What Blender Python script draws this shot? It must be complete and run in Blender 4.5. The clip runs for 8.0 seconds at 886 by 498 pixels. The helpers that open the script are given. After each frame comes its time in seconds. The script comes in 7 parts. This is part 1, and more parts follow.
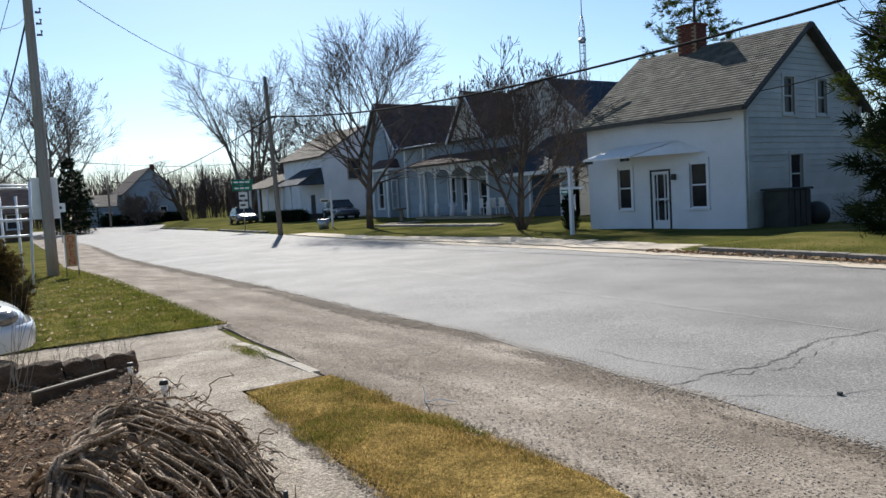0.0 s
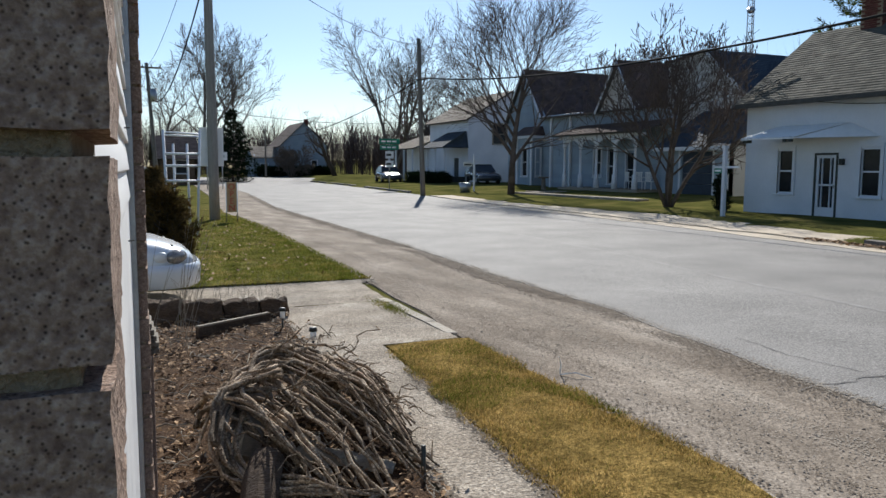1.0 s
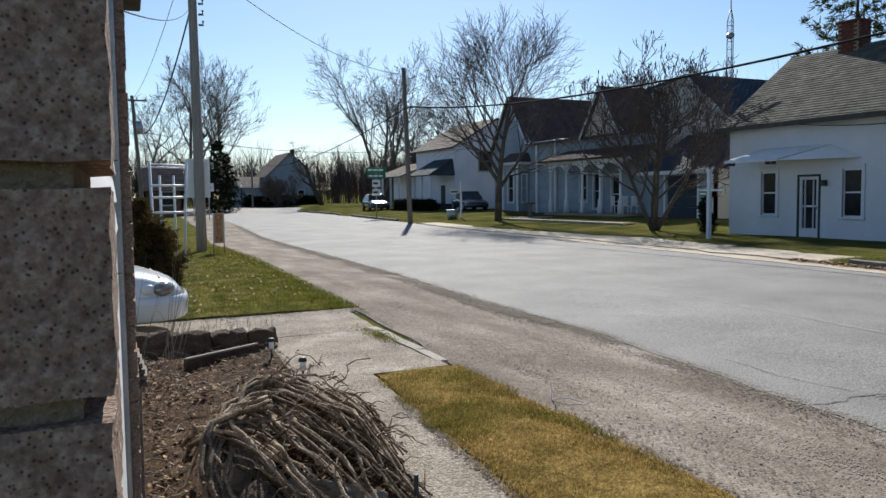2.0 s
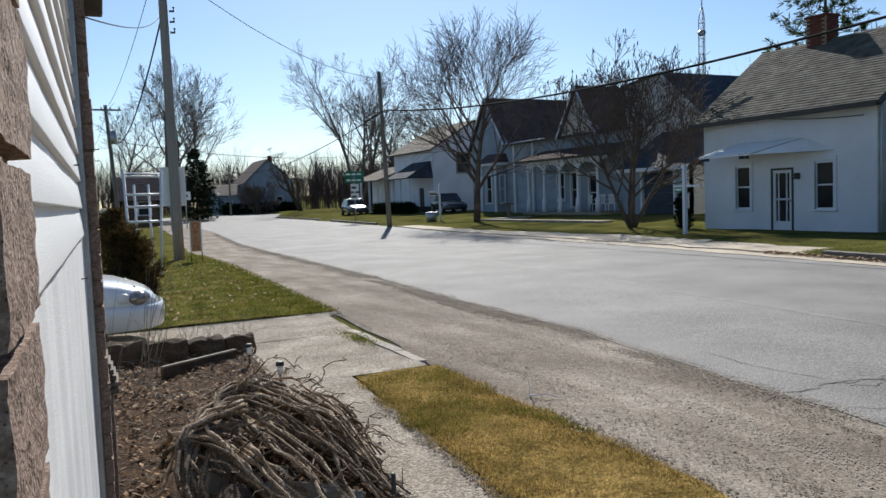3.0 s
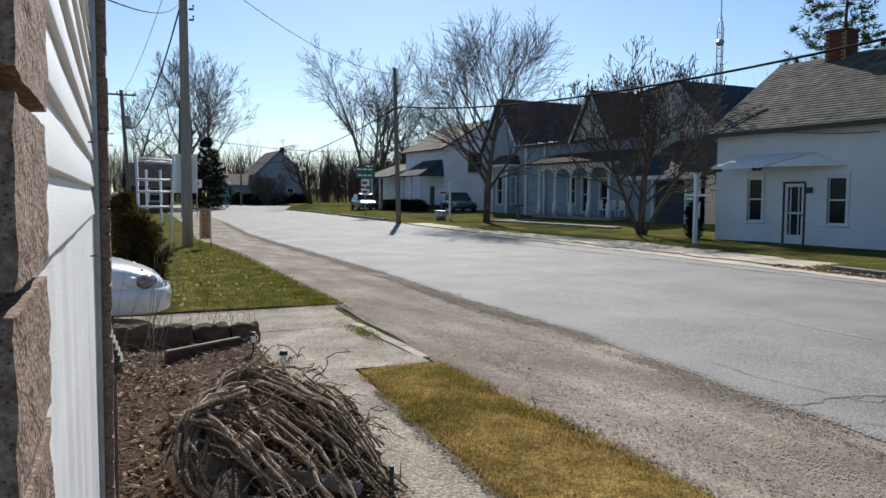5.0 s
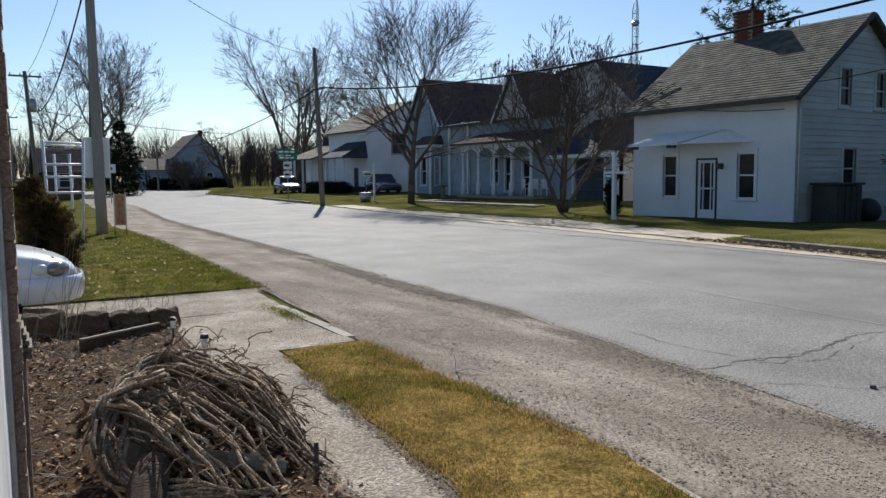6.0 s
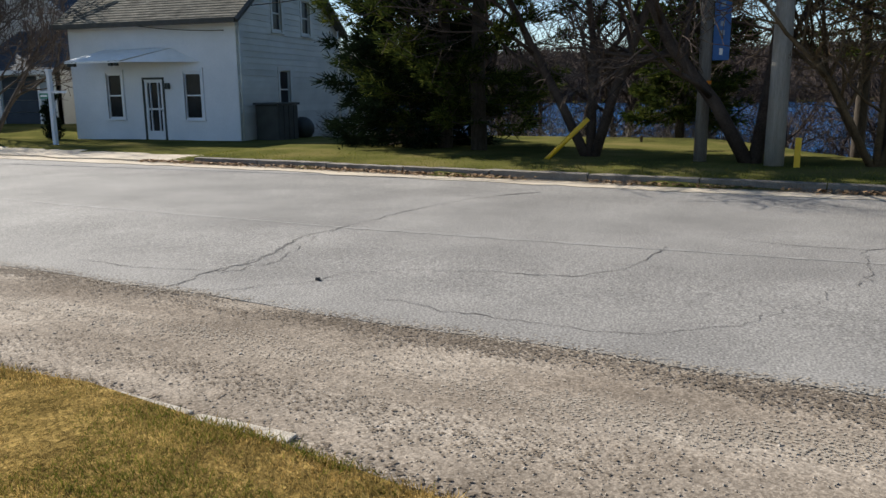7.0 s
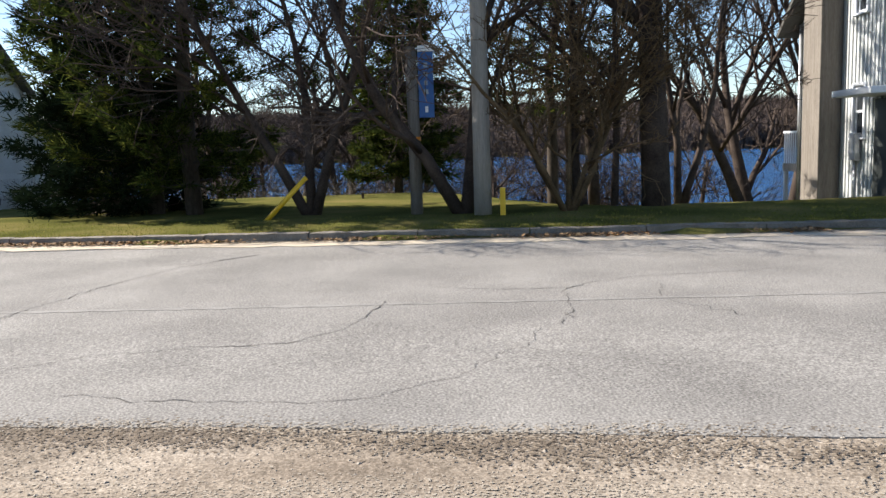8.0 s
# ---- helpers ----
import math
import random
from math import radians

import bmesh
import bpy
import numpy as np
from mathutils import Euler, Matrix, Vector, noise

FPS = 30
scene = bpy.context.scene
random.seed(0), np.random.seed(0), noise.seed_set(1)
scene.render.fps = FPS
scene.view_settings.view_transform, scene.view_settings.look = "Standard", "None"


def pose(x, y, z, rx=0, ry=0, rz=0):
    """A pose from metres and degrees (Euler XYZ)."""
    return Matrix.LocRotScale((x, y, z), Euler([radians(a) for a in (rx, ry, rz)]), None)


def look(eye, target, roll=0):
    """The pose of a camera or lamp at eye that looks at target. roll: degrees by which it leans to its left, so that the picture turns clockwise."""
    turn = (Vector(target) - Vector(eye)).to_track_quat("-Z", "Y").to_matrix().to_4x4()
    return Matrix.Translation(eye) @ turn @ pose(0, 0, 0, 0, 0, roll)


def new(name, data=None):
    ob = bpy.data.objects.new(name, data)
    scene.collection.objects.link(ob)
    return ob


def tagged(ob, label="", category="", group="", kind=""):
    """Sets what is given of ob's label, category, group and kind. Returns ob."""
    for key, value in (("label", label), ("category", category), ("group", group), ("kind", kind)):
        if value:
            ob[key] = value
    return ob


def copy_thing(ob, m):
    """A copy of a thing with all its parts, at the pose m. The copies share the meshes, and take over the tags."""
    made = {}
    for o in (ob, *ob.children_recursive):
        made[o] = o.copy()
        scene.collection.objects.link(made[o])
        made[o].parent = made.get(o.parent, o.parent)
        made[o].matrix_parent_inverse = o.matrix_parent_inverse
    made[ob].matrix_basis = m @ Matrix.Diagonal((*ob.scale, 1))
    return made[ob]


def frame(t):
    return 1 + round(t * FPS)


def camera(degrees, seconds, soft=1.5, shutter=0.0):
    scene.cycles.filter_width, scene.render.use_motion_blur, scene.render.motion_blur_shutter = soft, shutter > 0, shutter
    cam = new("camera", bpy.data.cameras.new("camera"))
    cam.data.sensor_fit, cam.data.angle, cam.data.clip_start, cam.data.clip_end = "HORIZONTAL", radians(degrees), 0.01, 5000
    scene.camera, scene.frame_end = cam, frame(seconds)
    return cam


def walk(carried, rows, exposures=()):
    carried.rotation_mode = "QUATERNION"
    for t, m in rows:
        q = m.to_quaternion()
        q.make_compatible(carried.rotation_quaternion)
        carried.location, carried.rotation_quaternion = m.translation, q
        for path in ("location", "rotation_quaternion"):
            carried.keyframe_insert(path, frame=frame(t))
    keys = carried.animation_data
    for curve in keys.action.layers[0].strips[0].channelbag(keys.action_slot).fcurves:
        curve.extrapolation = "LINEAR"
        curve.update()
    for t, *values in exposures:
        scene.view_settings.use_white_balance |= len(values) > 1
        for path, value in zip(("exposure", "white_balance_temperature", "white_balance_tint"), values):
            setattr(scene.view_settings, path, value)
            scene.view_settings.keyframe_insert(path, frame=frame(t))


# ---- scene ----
cam = camera(59.76, 8.0)
PATH = [
    (0.0, pose(-0.017, 0.093, 1.552, 86.23, 3.24, -34.87)),
    (0.5, pose(-0.038, 0.115, 1.558, 84.20, 1.63, -32.33)),
    (1.0, pose(-0.091, 0.105, 1.571, 84.02, -0.25, -24.42)),
    (1.5, pose(-0.106, 0.120, 1.575, 85.27, 0.10, -24.87)),
    (3.0, pose(-0.064, 0.062, 1.549, 86.20, 2.12, -26.92)),
    (3.5, pose(-0.060, 0.062, 1.544, 86.51, 1.56, -28.98)),
    (4.0, pose(-0.063, 0.059, 1.544, 87.45, 1.09, -27.93)),
    (4.2, pose(-0.076, 0.067, 1.551, 87.72, 0.41, -27.02)),
    (5.5, pose(-0.058, 0.066, 1.515, 85.31, -0.59, -26.11)),
    (6.0, pose(-0.054, 0.016, 1.500, 84.77, 0.49, -31.73)),
    (6.3, pose(0.030, -0.127, 1.478, 82.53, -0.22, -47.95)),
    (6.5, pose(-0.176, -0.115, 1.510, 78.58, -0.25, -60.90)),
    (7.0, pose(-0.060, -0.007, 1.452, 78.76, 0.39, -70.68)),
    (7.5, pose(0.141, -0.162, 1.468, 77.54, -1.56, -73.12)),
    (7.8, pose(0.304, -0.240, 1.431, 76.90, 0.10, -81.17)),
    (8.0, pose(0.348, -0.133, 1.402, 82.77, 1.94, -90.59)),
]
walk(cam, PATH, exposures=[(0.0, 0.8, 6150, 10), (1.0, 0.58, 6150, 10), (5.5, 0.52, 6100, 10), (6.0, 0.48, 6150, 10), (6.5, 0.45, 6450, 10), (7.0, 0.82, 6450, 10), (7.5, 1.15, 6550, 11), (8.0, 1.4, 6600, 12)])

# ---- world and sun ----
SUN_AZ, SUN_EL = 23.0, 32.5
sun_dir = Vector((math.sin(radians(SUN_AZ)) * math.cos(radians(SUN_EL)), math.cos(radians(SUN_AZ)) * math.cos(radians(SUN_EL)), math.sin(radians(SUN_EL))))
world = bpy.data.worlds.new("world")
scene.world = world
world.use_nodes = True
wn = world.node_tree
sky = wn.nodes.new("ShaderNodeTexSky")
sky.sky_type, sky.sun_disc = "NISHITA", False
sky.sun_elevation, sky.sun_rotation = radians(SUN_EL), radians(SUN_AZ)
sky.air_density, sky.dust_density, sky.ozone_density = 1.0, 0.2, 3.3
wn.nodes["Background"].inputs["Strength"].default_value = 0.076
wn.links.new(sky.outputs[0], wn.nodes["Background"].inputs["Color"])
sun = new("sun", bpy.data.lights.new("sun", "SUN"))
sun.data.energy, sun.data.angle, sun.data.color = 4.8, radians(0.53), (1.0, 0.94, 0.84)
sun.matrix_world = look((0, 0, 60), Vector((0, 0, 60)) - sun_dir)


# ---- materials ----
def mat(name, colours, scale=5.0, rough=0.8, metal=0.0, bump=0.0, bump_scale=60.0, fine=0.35, spec=0.5, stretch=(1, 1, 1), per=0.0, coat=0.0, island=False, flat=False):
    """Two scales of noise between the given colours, with fine relief; per: change from object to object."""
    m = bpy.data.materials.new(name)
    m.use_nodes = True
    nt = m.node_tree
    n, l = nt.nodes, nt.links
    b = n["Principled BSDF"]
    tc, mp = n.new("ShaderNodeTexCoord"), n.new("ShaderNodeMapping")
    geo = n.new("ShaderNodeNewGeometry")
    mp.inputs["Scale"].default_value = stretch
    l.new(geo.outputs["Position"], mp.inputs["Vector"])
    a, c = n.new("ShaderNodeTexNoise"), n.new("ShaderNodeTexNoise")
    a.inputs["Scale"].default_value, c.inputs["Scale"].default_value = scale, bump_scale
    a.inputs["Detail"].default_value, c.inputs["Detail"].default_value = 5, 3
    l.new(mp.outputs[0], a.inputs["Vector"])
    l.new(geo.outputs["Position"] if flat else mp.outputs[0], c.inputs["Vector"])
    mix = n.new("ShaderNodeMix")
    mix.data_type = "FLOAT"
    mix.inputs[0].default_value = fine
    l.new(a.outputs["Fac"], mix.inputs[2])
    l.new(c.outputs["Fac"], mix.inputs[3])
    ramp = n.new("ShaderNodeValToRGB")
    e = ramp.color_ramp.elements
    lo, hi = 0.34, 0.66
    for k, col in enumerate(colours):
        p = lo + (hi - lo) * k / max(1, len(colours) - 1)
        q = e[k] if k < 2 and k < len(e) else e.new(p)
        q.position, q.color = p, (*col, 1)
    l.new(mix.outputs[0], ramp.inputs[0])
    out = ramp.outputs[0]
    if per:
        info = n.new("ShaderNodeObjectInfo")
        hsv = n.new("ShaderNodeHueSaturation")
        mr = n.new("ShaderNodeMapRange")
        mr.inputs[3].default_value, mr.inputs[4].default_value = 1 - per, 1 + per
        l.new(geo.outputs["Random Per Island"] if island else info.outputs["Random"], mr.inputs[0])
        l.new(mr.outputs[0], hsv.inputs["Value"])
        l.new(out, hsv.inputs["Color"])
        out = hsv.outputs[0]
    l.new(out, b.inputs["Base Color"])
    b.inputs["Roughness"].default_value, b.inputs["Metallic"].default_value = rough, metal
    b.inputs["Specular IOR Level"].default_value = spec
    b.inputs["Coat Weight"].default_value = coat
    if bump:
        bp = n.new("ShaderNodeBump")
        bp.inputs["Strength"].default_value, bp.inputs["Distance"].default_value = bump, 0.02
        l.new(c.outputs["Fac"], bp.inputs["Height"])
        l.new(bp.outputs[0], b.inputs["Normal"])
    return m


def leafy(name, colours, per=0.25, through_light=0.35):
    """Leaves, blades and needles: a thin surface that lets some light through."""
    m = mat(name, colours, 3.0, 0.9, 0, 0, 40, 0.4, 0.0, per=per, island=True)
    nt = m.node_tree
    b, o = nt.nodes["Principled BSDF"], nt.nodes["Material Output"]
    tr, mx = nt.nodes.new("ShaderNodeBsdfTranslucent"), nt.nodes.new("ShaderNodeMixShader")
    src = b.inputs["Base Color"].links[0].from_socket
    nt.links.new(src, tr.inputs["Color"])
    mx.inputs[0].default_value = through_light
    nt.links.new(b.outputs[0], mx.inputs[1])
    nt.links.new(tr.outputs[0], mx.inputs[2])
    nt.links.new(mx.outputs[0], o.inputs["Surface"])
    return m


def speckle(m, scales=((55, 0.55, 1.35), (17, 0.8, 1.15)), patch=0.0, patch_scale=0.9):
    """Single stones and grains told apart by tone, over broad worn patches."""
    nt = m.node_tree
    n, l = nt.nodes, nt.links
    b = n["Principled BSDF"]
    geo = n.new("ShaderNodeNewGeometry")
    col = b.inputs["Base Color"].links[0].from_socket
    for sc, lo, hi in scales:
        vo, mr, mx = n.new("ShaderNodeTexVoronoi"), n.new("ShaderNodeMapRange"), n.new("ShaderNodeMix")
        sep = n.new("ShaderNodeSeparateColor")
        vo.inputs["Scale"].default_value = sc
        l.new(geo.outputs["Position"], vo.inputs["Vector"])
        l.new(vo.outputs["Color"], sep.inputs[0])
        l.new(sep.outputs[0], mr.inputs[0])
        mr.inputs[3].default_value, mr.inputs[4].default_value = lo, hi
        mx.data_type, mx.blend_type = "RGBA", "MULTIPLY"
        mx.inputs[0].default_value = 1.0
        l.new(col, mx.inputs[6])
        l.new(mr.outputs[0], mx.inputs[7])
        col = mx.outputs[2]
    if patch:
        no, mr, mx = n.new("ShaderNodeTexNoise"), n.new("ShaderNodeMapRange"), n.new("ShaderNodeMix")
        no.inputs["Scale"].default_value, no.inputs["Detail"].default_value, no.inputs["Roughness"].default_value = patch_scale, 9, 0.68
        l.new(geo.outputs["Position"], no.inputs["Vector"])
        l.new(no.outputs["Fac"], mr.inputs[0])
        mr.inputs[1].default_value, mr.inputs[2].default_value = 0.36, 0.64
        mr.inputs[3].default_value, mr.inputs[4].default_value = 1 - patch, 1 + patch
        mx.data_type, mx.blend_type = "RGBA", "MULTIPLY"
        mx.inputs[0].default_value = 1.0
        l.new(col, mx.inputs[6])
        l.new(mr.outputs[0], mx.inputs[7])
        col = mx.outputs[2]
    l.new(col, b.inputs["Base Color"])


M_GROUND = mat("ground_grass", [(0.048, 0.052, 0.018), (0.10, 0.10, 0.03), (0.17, 0.14, 0.055)], 0.6, 0.95, 0, 0.3, 40, 0.35, 0.0)
M_LAWN = mat("lawn_soil", [(0.05, 0.058, 0.018), (0.115, 0.112, 0.034), (0.21, 0.145, 0.06)], 1.4, 0.95, 0, 0.6, 55, 0.45, 0.0)
M_STRAW = mat("dry_lawn_soil", [(0.09, 0.066, 0.022), (0.21, 0.145, 0.048), (0.33, 0.23, 0.085)], 3.5, 0.95, 0, 0.4, 90, 0.6, 0.0)
M_ASPHALT = mat("old_asphalt", [(0.10, 0.095, 0.088), (0.207, 0.197, 0.183), (0.33, 0.315, 0.29)], 0.7, 0.85, 0, 0.12, 62, 0.72, 0.2)
M_CRACK = mat("crack_tar", [(0.045, 0.042, 0.04), (0.085, 0.08, 0.075)], 6, 0.8)
M_DUST = mat("pale_grit", [(0.25, 0.218, 0.176), (0.36, 0.318, 0.262)], 6, 0.95, 0, 0, 60, 0.55, 0.1, per=0.15, island=True)
M_LINE = mat("worn_line", [(0.17, 0.163, 0.152), (0.29, 0.276, 0.255)], 3, 0.8, 0, 0.2, 80, 0.6)
M_GRAVEL = mat("gravel_dirt", [(0.145, 0.117, 0.09), (0.235, 0.197, 0.156), (0.36, 0.313, 0.257)], 1.1, 0.95, 0, 0.1, 75, 0.4, 0.05, stretch=(1.6, 0.5, 1), flat=True)
M_DARKEDGE = mat("damp_grit", [(0.105, 0.084, 0.064), (0.175, 0.143, 0.11)], 6, 0.95, 0, 0, 60, 0.55, 0.1, per=0.15, island=True)
M_SAND = mat("sandy_dust", [(0.40, 0.335, 0.25), (0.58, 0.50, 0.39)], 1.1, 0.95, 0, 0.4, 50, 0.5, 0.2)
M_STONE = mat("pebble", [(0.23, 0.20, 0.165), (0.38, 0.335, 0.28)], 30, 0.9, 0, 0, 90, 0.3, 0.2, per=0.25, island=True)
M_WALK = mat("concrete_walk", [(0.17, 0.14, 0.105), (0.30, 0.255, 0.20), (0.44, 0.39, 0.32)], 2.2, 0.95, 0, 0.8, 60, 0.6, 0.15)
M_KERB = mat("kerb_concrete", [(0.10, 0.086, 0.068), (0.27, 0.24, 0.20)], 3, 0.9, 0, 0.6, 60, 0.5, 0.3, per=0.12)
M_PALEKERB = mat("pale_kerb", [(0.30, 0.26, 0.205), (0.52, 0.47, 0.395)], 9, 0.9, 0, 0.6, 60, 0.5, 0.2, per=0.15)
M_MULCH = mat("mulch", [(0.022, 0.012, 0.007), (0.066, 0.036, 0.018), (0.14, 0.082, 0.042)], 11, 0.95, 0, 1.0, 80, 0.6, 0.1)
M_LEAF = mat("dead_leaf", [(0.13, 0.066, 0.028), (0.38, 0.245, 0.125)], 9, 0.8, 0, 0, 60, 0.3, 0.25, per=0.55, island=True)
M_BLADE = leafy("grass_blade", [(0.06, 0.08, 0.012), (0.145, 0.155, 0.026), (0.29, 0.22, 0.065)], 0.45)
M_DRYBLADE = leafy("dry_grass_blade", [(0.15, 0.115, 0.034), (0.36, 0.25, 0.085), (0.54, 0.39, 0.16)], 0.6)
M_NEEDLE = leafy("pine_needle", [(0.013, 0.022, 0.008), (0.036, 0.052, 0.013), (0.12, 0.125, 0.024)], 0.5, 0.35)
M_SPRUCE = leafy("spruce_needle", [(0.008, 0.014, 0.008), (0.02, 0.032, 0.015)], 0.3, 0.12)
M_CEDAR = leafy("cedar_spray", [(0.03, 0.034, 0.012), (0.09, 0.062, 0.025), (0.13, 0.085, 0.035)], 0.35, 0.25)
M_BARK = mat("dark_bark", [(0.035, 0.028, 0.022), (0.085, 0.07, 0.056)], 4, 0.95, 0, 0.8, 25, 0.5, 0.15, stretch=(1, 1, 0.3))
M_TWIG = mat("grey_bark", [(0.085, 0.068, 0.055), (0.18, 0.15, 0.125)], 3, 0.9, 0, 0.4, 30, 0.4, 0.2)
# Darker bark for the lakeside grove; its backlit shade is in the colour.
M_DARKTWIG = mat("backlit_bark", [(0.032, 0.024, 0.02), (0.09, 0.068, 0.055)], 3, 0.95, 0, 0.4, 30, 0.4, 0.1)
# Paler than the grove's bark, with haze across the street in its colour.
M_MIDTWIG = mat("hazed_bark", [(0.065, 0.05, 0.042), (0.145, 0.115, 0.096)], 3, 0.95, 0, 0.4, 30, 0.4, 0.1)
M_DRYVINE = mat("dry_brown_vine", [(0.06, 0.04, 0.022), (0.16, 0.108, 0.06)], 3, 0.95, 0, 0.4, 30, 0.4, 0.1)
M_FARWOOD = mat("far_twigs", [(0.06, 0.045, 0.04), (0.13, 0.10, 0.088)], 0.2, 0.95, 0, 0, 3, 0.5, 0.1)
# Besides branch tone, the wide range paints the pile's highlights and dark gaps.
M_VINE = mat("dry_vine", [(0.07, 0.045, 0.027), (0.22, 0.157, 0.10), (0.52, 0.43, 0.32)], 9, 0.85, 0, 0.7, 90, 0.5, 0.2, per=0.6)
M_WHITE = mat("white_paint", [(0.56, 0.59, 0.63), (0.70, 0.72, 0.76)], 0.9, 0.6, 0, 0.15, 30, 0.4, 0.4)
M_SIDING = mat("white_vinyl", [(0.80, 0.80, 0.79), (0.90, 0.90, 0.89)], 1.6, 0.5, 0, 0.08, 120, 0.3, 0.4, stretch=(1, 0.25, 3))
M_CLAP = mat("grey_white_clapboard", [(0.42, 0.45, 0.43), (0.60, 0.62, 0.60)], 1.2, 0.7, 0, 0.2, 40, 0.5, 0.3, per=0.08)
M_CREAM = mat("cream_siding", [(0.44, 0.42, 0.39), (0.56, 0.54, 0.50)], 1, 0.7, 0, 0.1, 30, 0.4, 0.3, per=0.06)
M_BLUE = mat("blue_grey_siding", [(0.22, 0.28, 0.34), (0.30, 0.36, 0.42)], 1, 0.7, 0, 0.1, 30, 0.4, 0.3, per=0.06)
M_RIBBED = mat("pale_steel_siding", [(0.38, 0.40, 0.40), (0.52, 0.54, 0.54)], 1, 0.5, 0, 0.1, 20, 0.4, 0.5)
M_SHINGLE = mat("grey_green_shingle", [(0.055, 0.055, 0.045), (0.11, 0.105, 0.085), (0.17, 0.155, 0.12)], 2.2, 0.95, 0, 0.5, 40, 0.5, 0.15, per=0.25)
# Brown lifted so that glare haze is in the colour.
M_BROWNROOF = mat("brown_shingle", [(0.055, 0.041, 0.038), (0.13, 0.095, 0.086)], 2, 0.95, 0, 0.4, 40, 0.5, 0.15, per=0.12)
M_TANROOF = mat("tan_shingle", [(0.19, 0.16, 0.125), (0.29, 0.25, 0.20)], 1.6, 0.95, 0, 0.4, 40, 0.5, 0.15, per=0.12)
M_NAVYROOF = mat("slate_blue_shingle", [(0.035, 0.045, 0.06), (0.06, 0.075, 0.095)], 1.6, 0.9, 0, 0.3, 40, 0.5, 0.2, per=0.12)
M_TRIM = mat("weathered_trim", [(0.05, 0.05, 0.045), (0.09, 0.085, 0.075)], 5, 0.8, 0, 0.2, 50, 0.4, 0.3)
M_GLASS = mat("window_glass", [(0.012, 0.015, 0.018), (0.03, 0.034, 0.038)], 1.2, 0.1, 0, 0, 4, 0.2, 0.14)
M_BRICK = mat("red_brick", [(0.09, 0.032, 0.026), (0.17, 0.064, 0.048)], 6, 0.9, 0, 0.5, 60, 0.5, 0.2, per=0.25)
M_MORTAR = mat("mortar", [(0.27, 0.20, 0.125), (0.40, 0.32, 0.22)], 30, 0.95, 0, 0.8, 250, 0.5, 0.2)
M_WOODPOLE = mat("weathered_pole", [(0.12, 0.105, 0.09), (0.23, 0.205, 0.175)], 5, 0.9, 0, 0.6, 40, 0.5, 0.2, stretch=(3, 3, 0.2))
M_PALEPOLE = mat("pale_pole", [(0.22, 0.20, 0.175), (0.35, 0.325, 0.29)], 5, 0.9, 0, 0.5, 40, 0.5, 0.2, stretch=(3, 3, 0.2))
M_WIRE = mat("black_cable", [(0.012, 0.012, 0.012), (0.03, 0.03, 0.03)], 10, 0.95, 0, 0, 60, 0.3, 0.05)
M_METAL = mat("galvanised", [(0.30, 0.31, 0.32), (0.45, 0.46, 0.47)], 6, 0.45, 0.8)
M_YELLOW = mat("yellow_plastic", [(0.72, 0.42, 0.015), (0.80, 0.50, 0.03)], 4, 0.5)
M_BANNER = mat("blue_banner", [(0.02, 0.09, 0.27), (0.035, 0.13, 0.36)], 2, 0.6, 0, 0.2, 20, 0.4)
M_ORANGE = mat("orange_band", [(0.75, 0.22, 0.01), (0.85, 0.30, 0.02)], 4, 0.5)
M_GREEN = mat("green_sign", [(0.0, 0.16, 0.09), (0.005, 0.20, 0.11)], 4, 0.4)
M_SIGNWHITE = mat("sign_white", [(0.72, 0.72, 0.70), (0.82, 0.82, 0.80)], 4, 0.5)
M_DARK = mat("dark_paint", [(0.012, 0.016, 0.014), (0.03, 0.036, 0.032)], 3, 0.6, 0, 0.2, 40)
M_OLDWOOD = mat("rotting_timber", [(0.04, 0.028, 0.02), (0.10, 0.07, 0.048), (0.15, 0.11, 0.08)], 6, 0.95, 0, 0.8, 60, 0.5, 0.2, stretch=(0.5, 2, 2), per=0.2)
M_GREYWOOD = mat("grey_timber", [(0.20, 0.17, 0.13), (0.34, 0.30, 0.24)], 6, 0.9, 0, 0.5, 60, 0.5, 0.2, stretch=(0.5, 3, 3))
M_CARWHITE = mat("car_white", [(0.70, 0.72, 0.74), (0.78, 0.80, 0.82)], 1, 0.22, 0, 0, 20, 0.3, 0.5, coat=0.6)
M_CARDARK = mat("car_dark", [(0.02, 0.022, 0.026), (0.035, 0.037, 0.04)], 1, 0.25, 0, 0, 20, 0.3, 0.5, coat=0.6)
M_RUBBER = mat("tyre_rubber", [(0.015, 0.015, 0.015), (0.03, 0.03, 0.03)], 8, 0.85)
M_LAMPGLASS = mat("lamp_lens", [(0.16, 0.14, 0.12), (0.40, 0.37, 0.33)], 22, 0.1, 0.4)
M_TAN = mat("sign_tan", [(0.42, 0.25, 0.11), (0.52, 0.33, 0.16)], 8, 0.8, 0, 0.3, 60, 0.4)
M_RED = mat("sign_red", [(0.42, 0.04, 0.02), (0.52, 0.06, 0.03)], 8, 0.6)


speckle(M_GRAVEL, ((70, 0.74, 1.3), (150, 0.8, 1.2), (14, 0.92, 1.08)), 0.13, 0.9)
speckle(M_ASPHALT, ((95, 0.84, 1.16), (28, 0.95, 1.05)), 0.06, 0.5)
speckle(M_STRAW, ((60, 0.5, 1.4), (16, 0.75, 1.2)), 0.25, 3.0)
speckle(M_LAWN, ((45, 0.5, 1.4), (11, 0.7, 1.25)), 0.3, 1.5)
speckle(M_WALK, ((60, 0.7, 1.3), (150, 0.8, 1.2)), 0.15, 1.6)


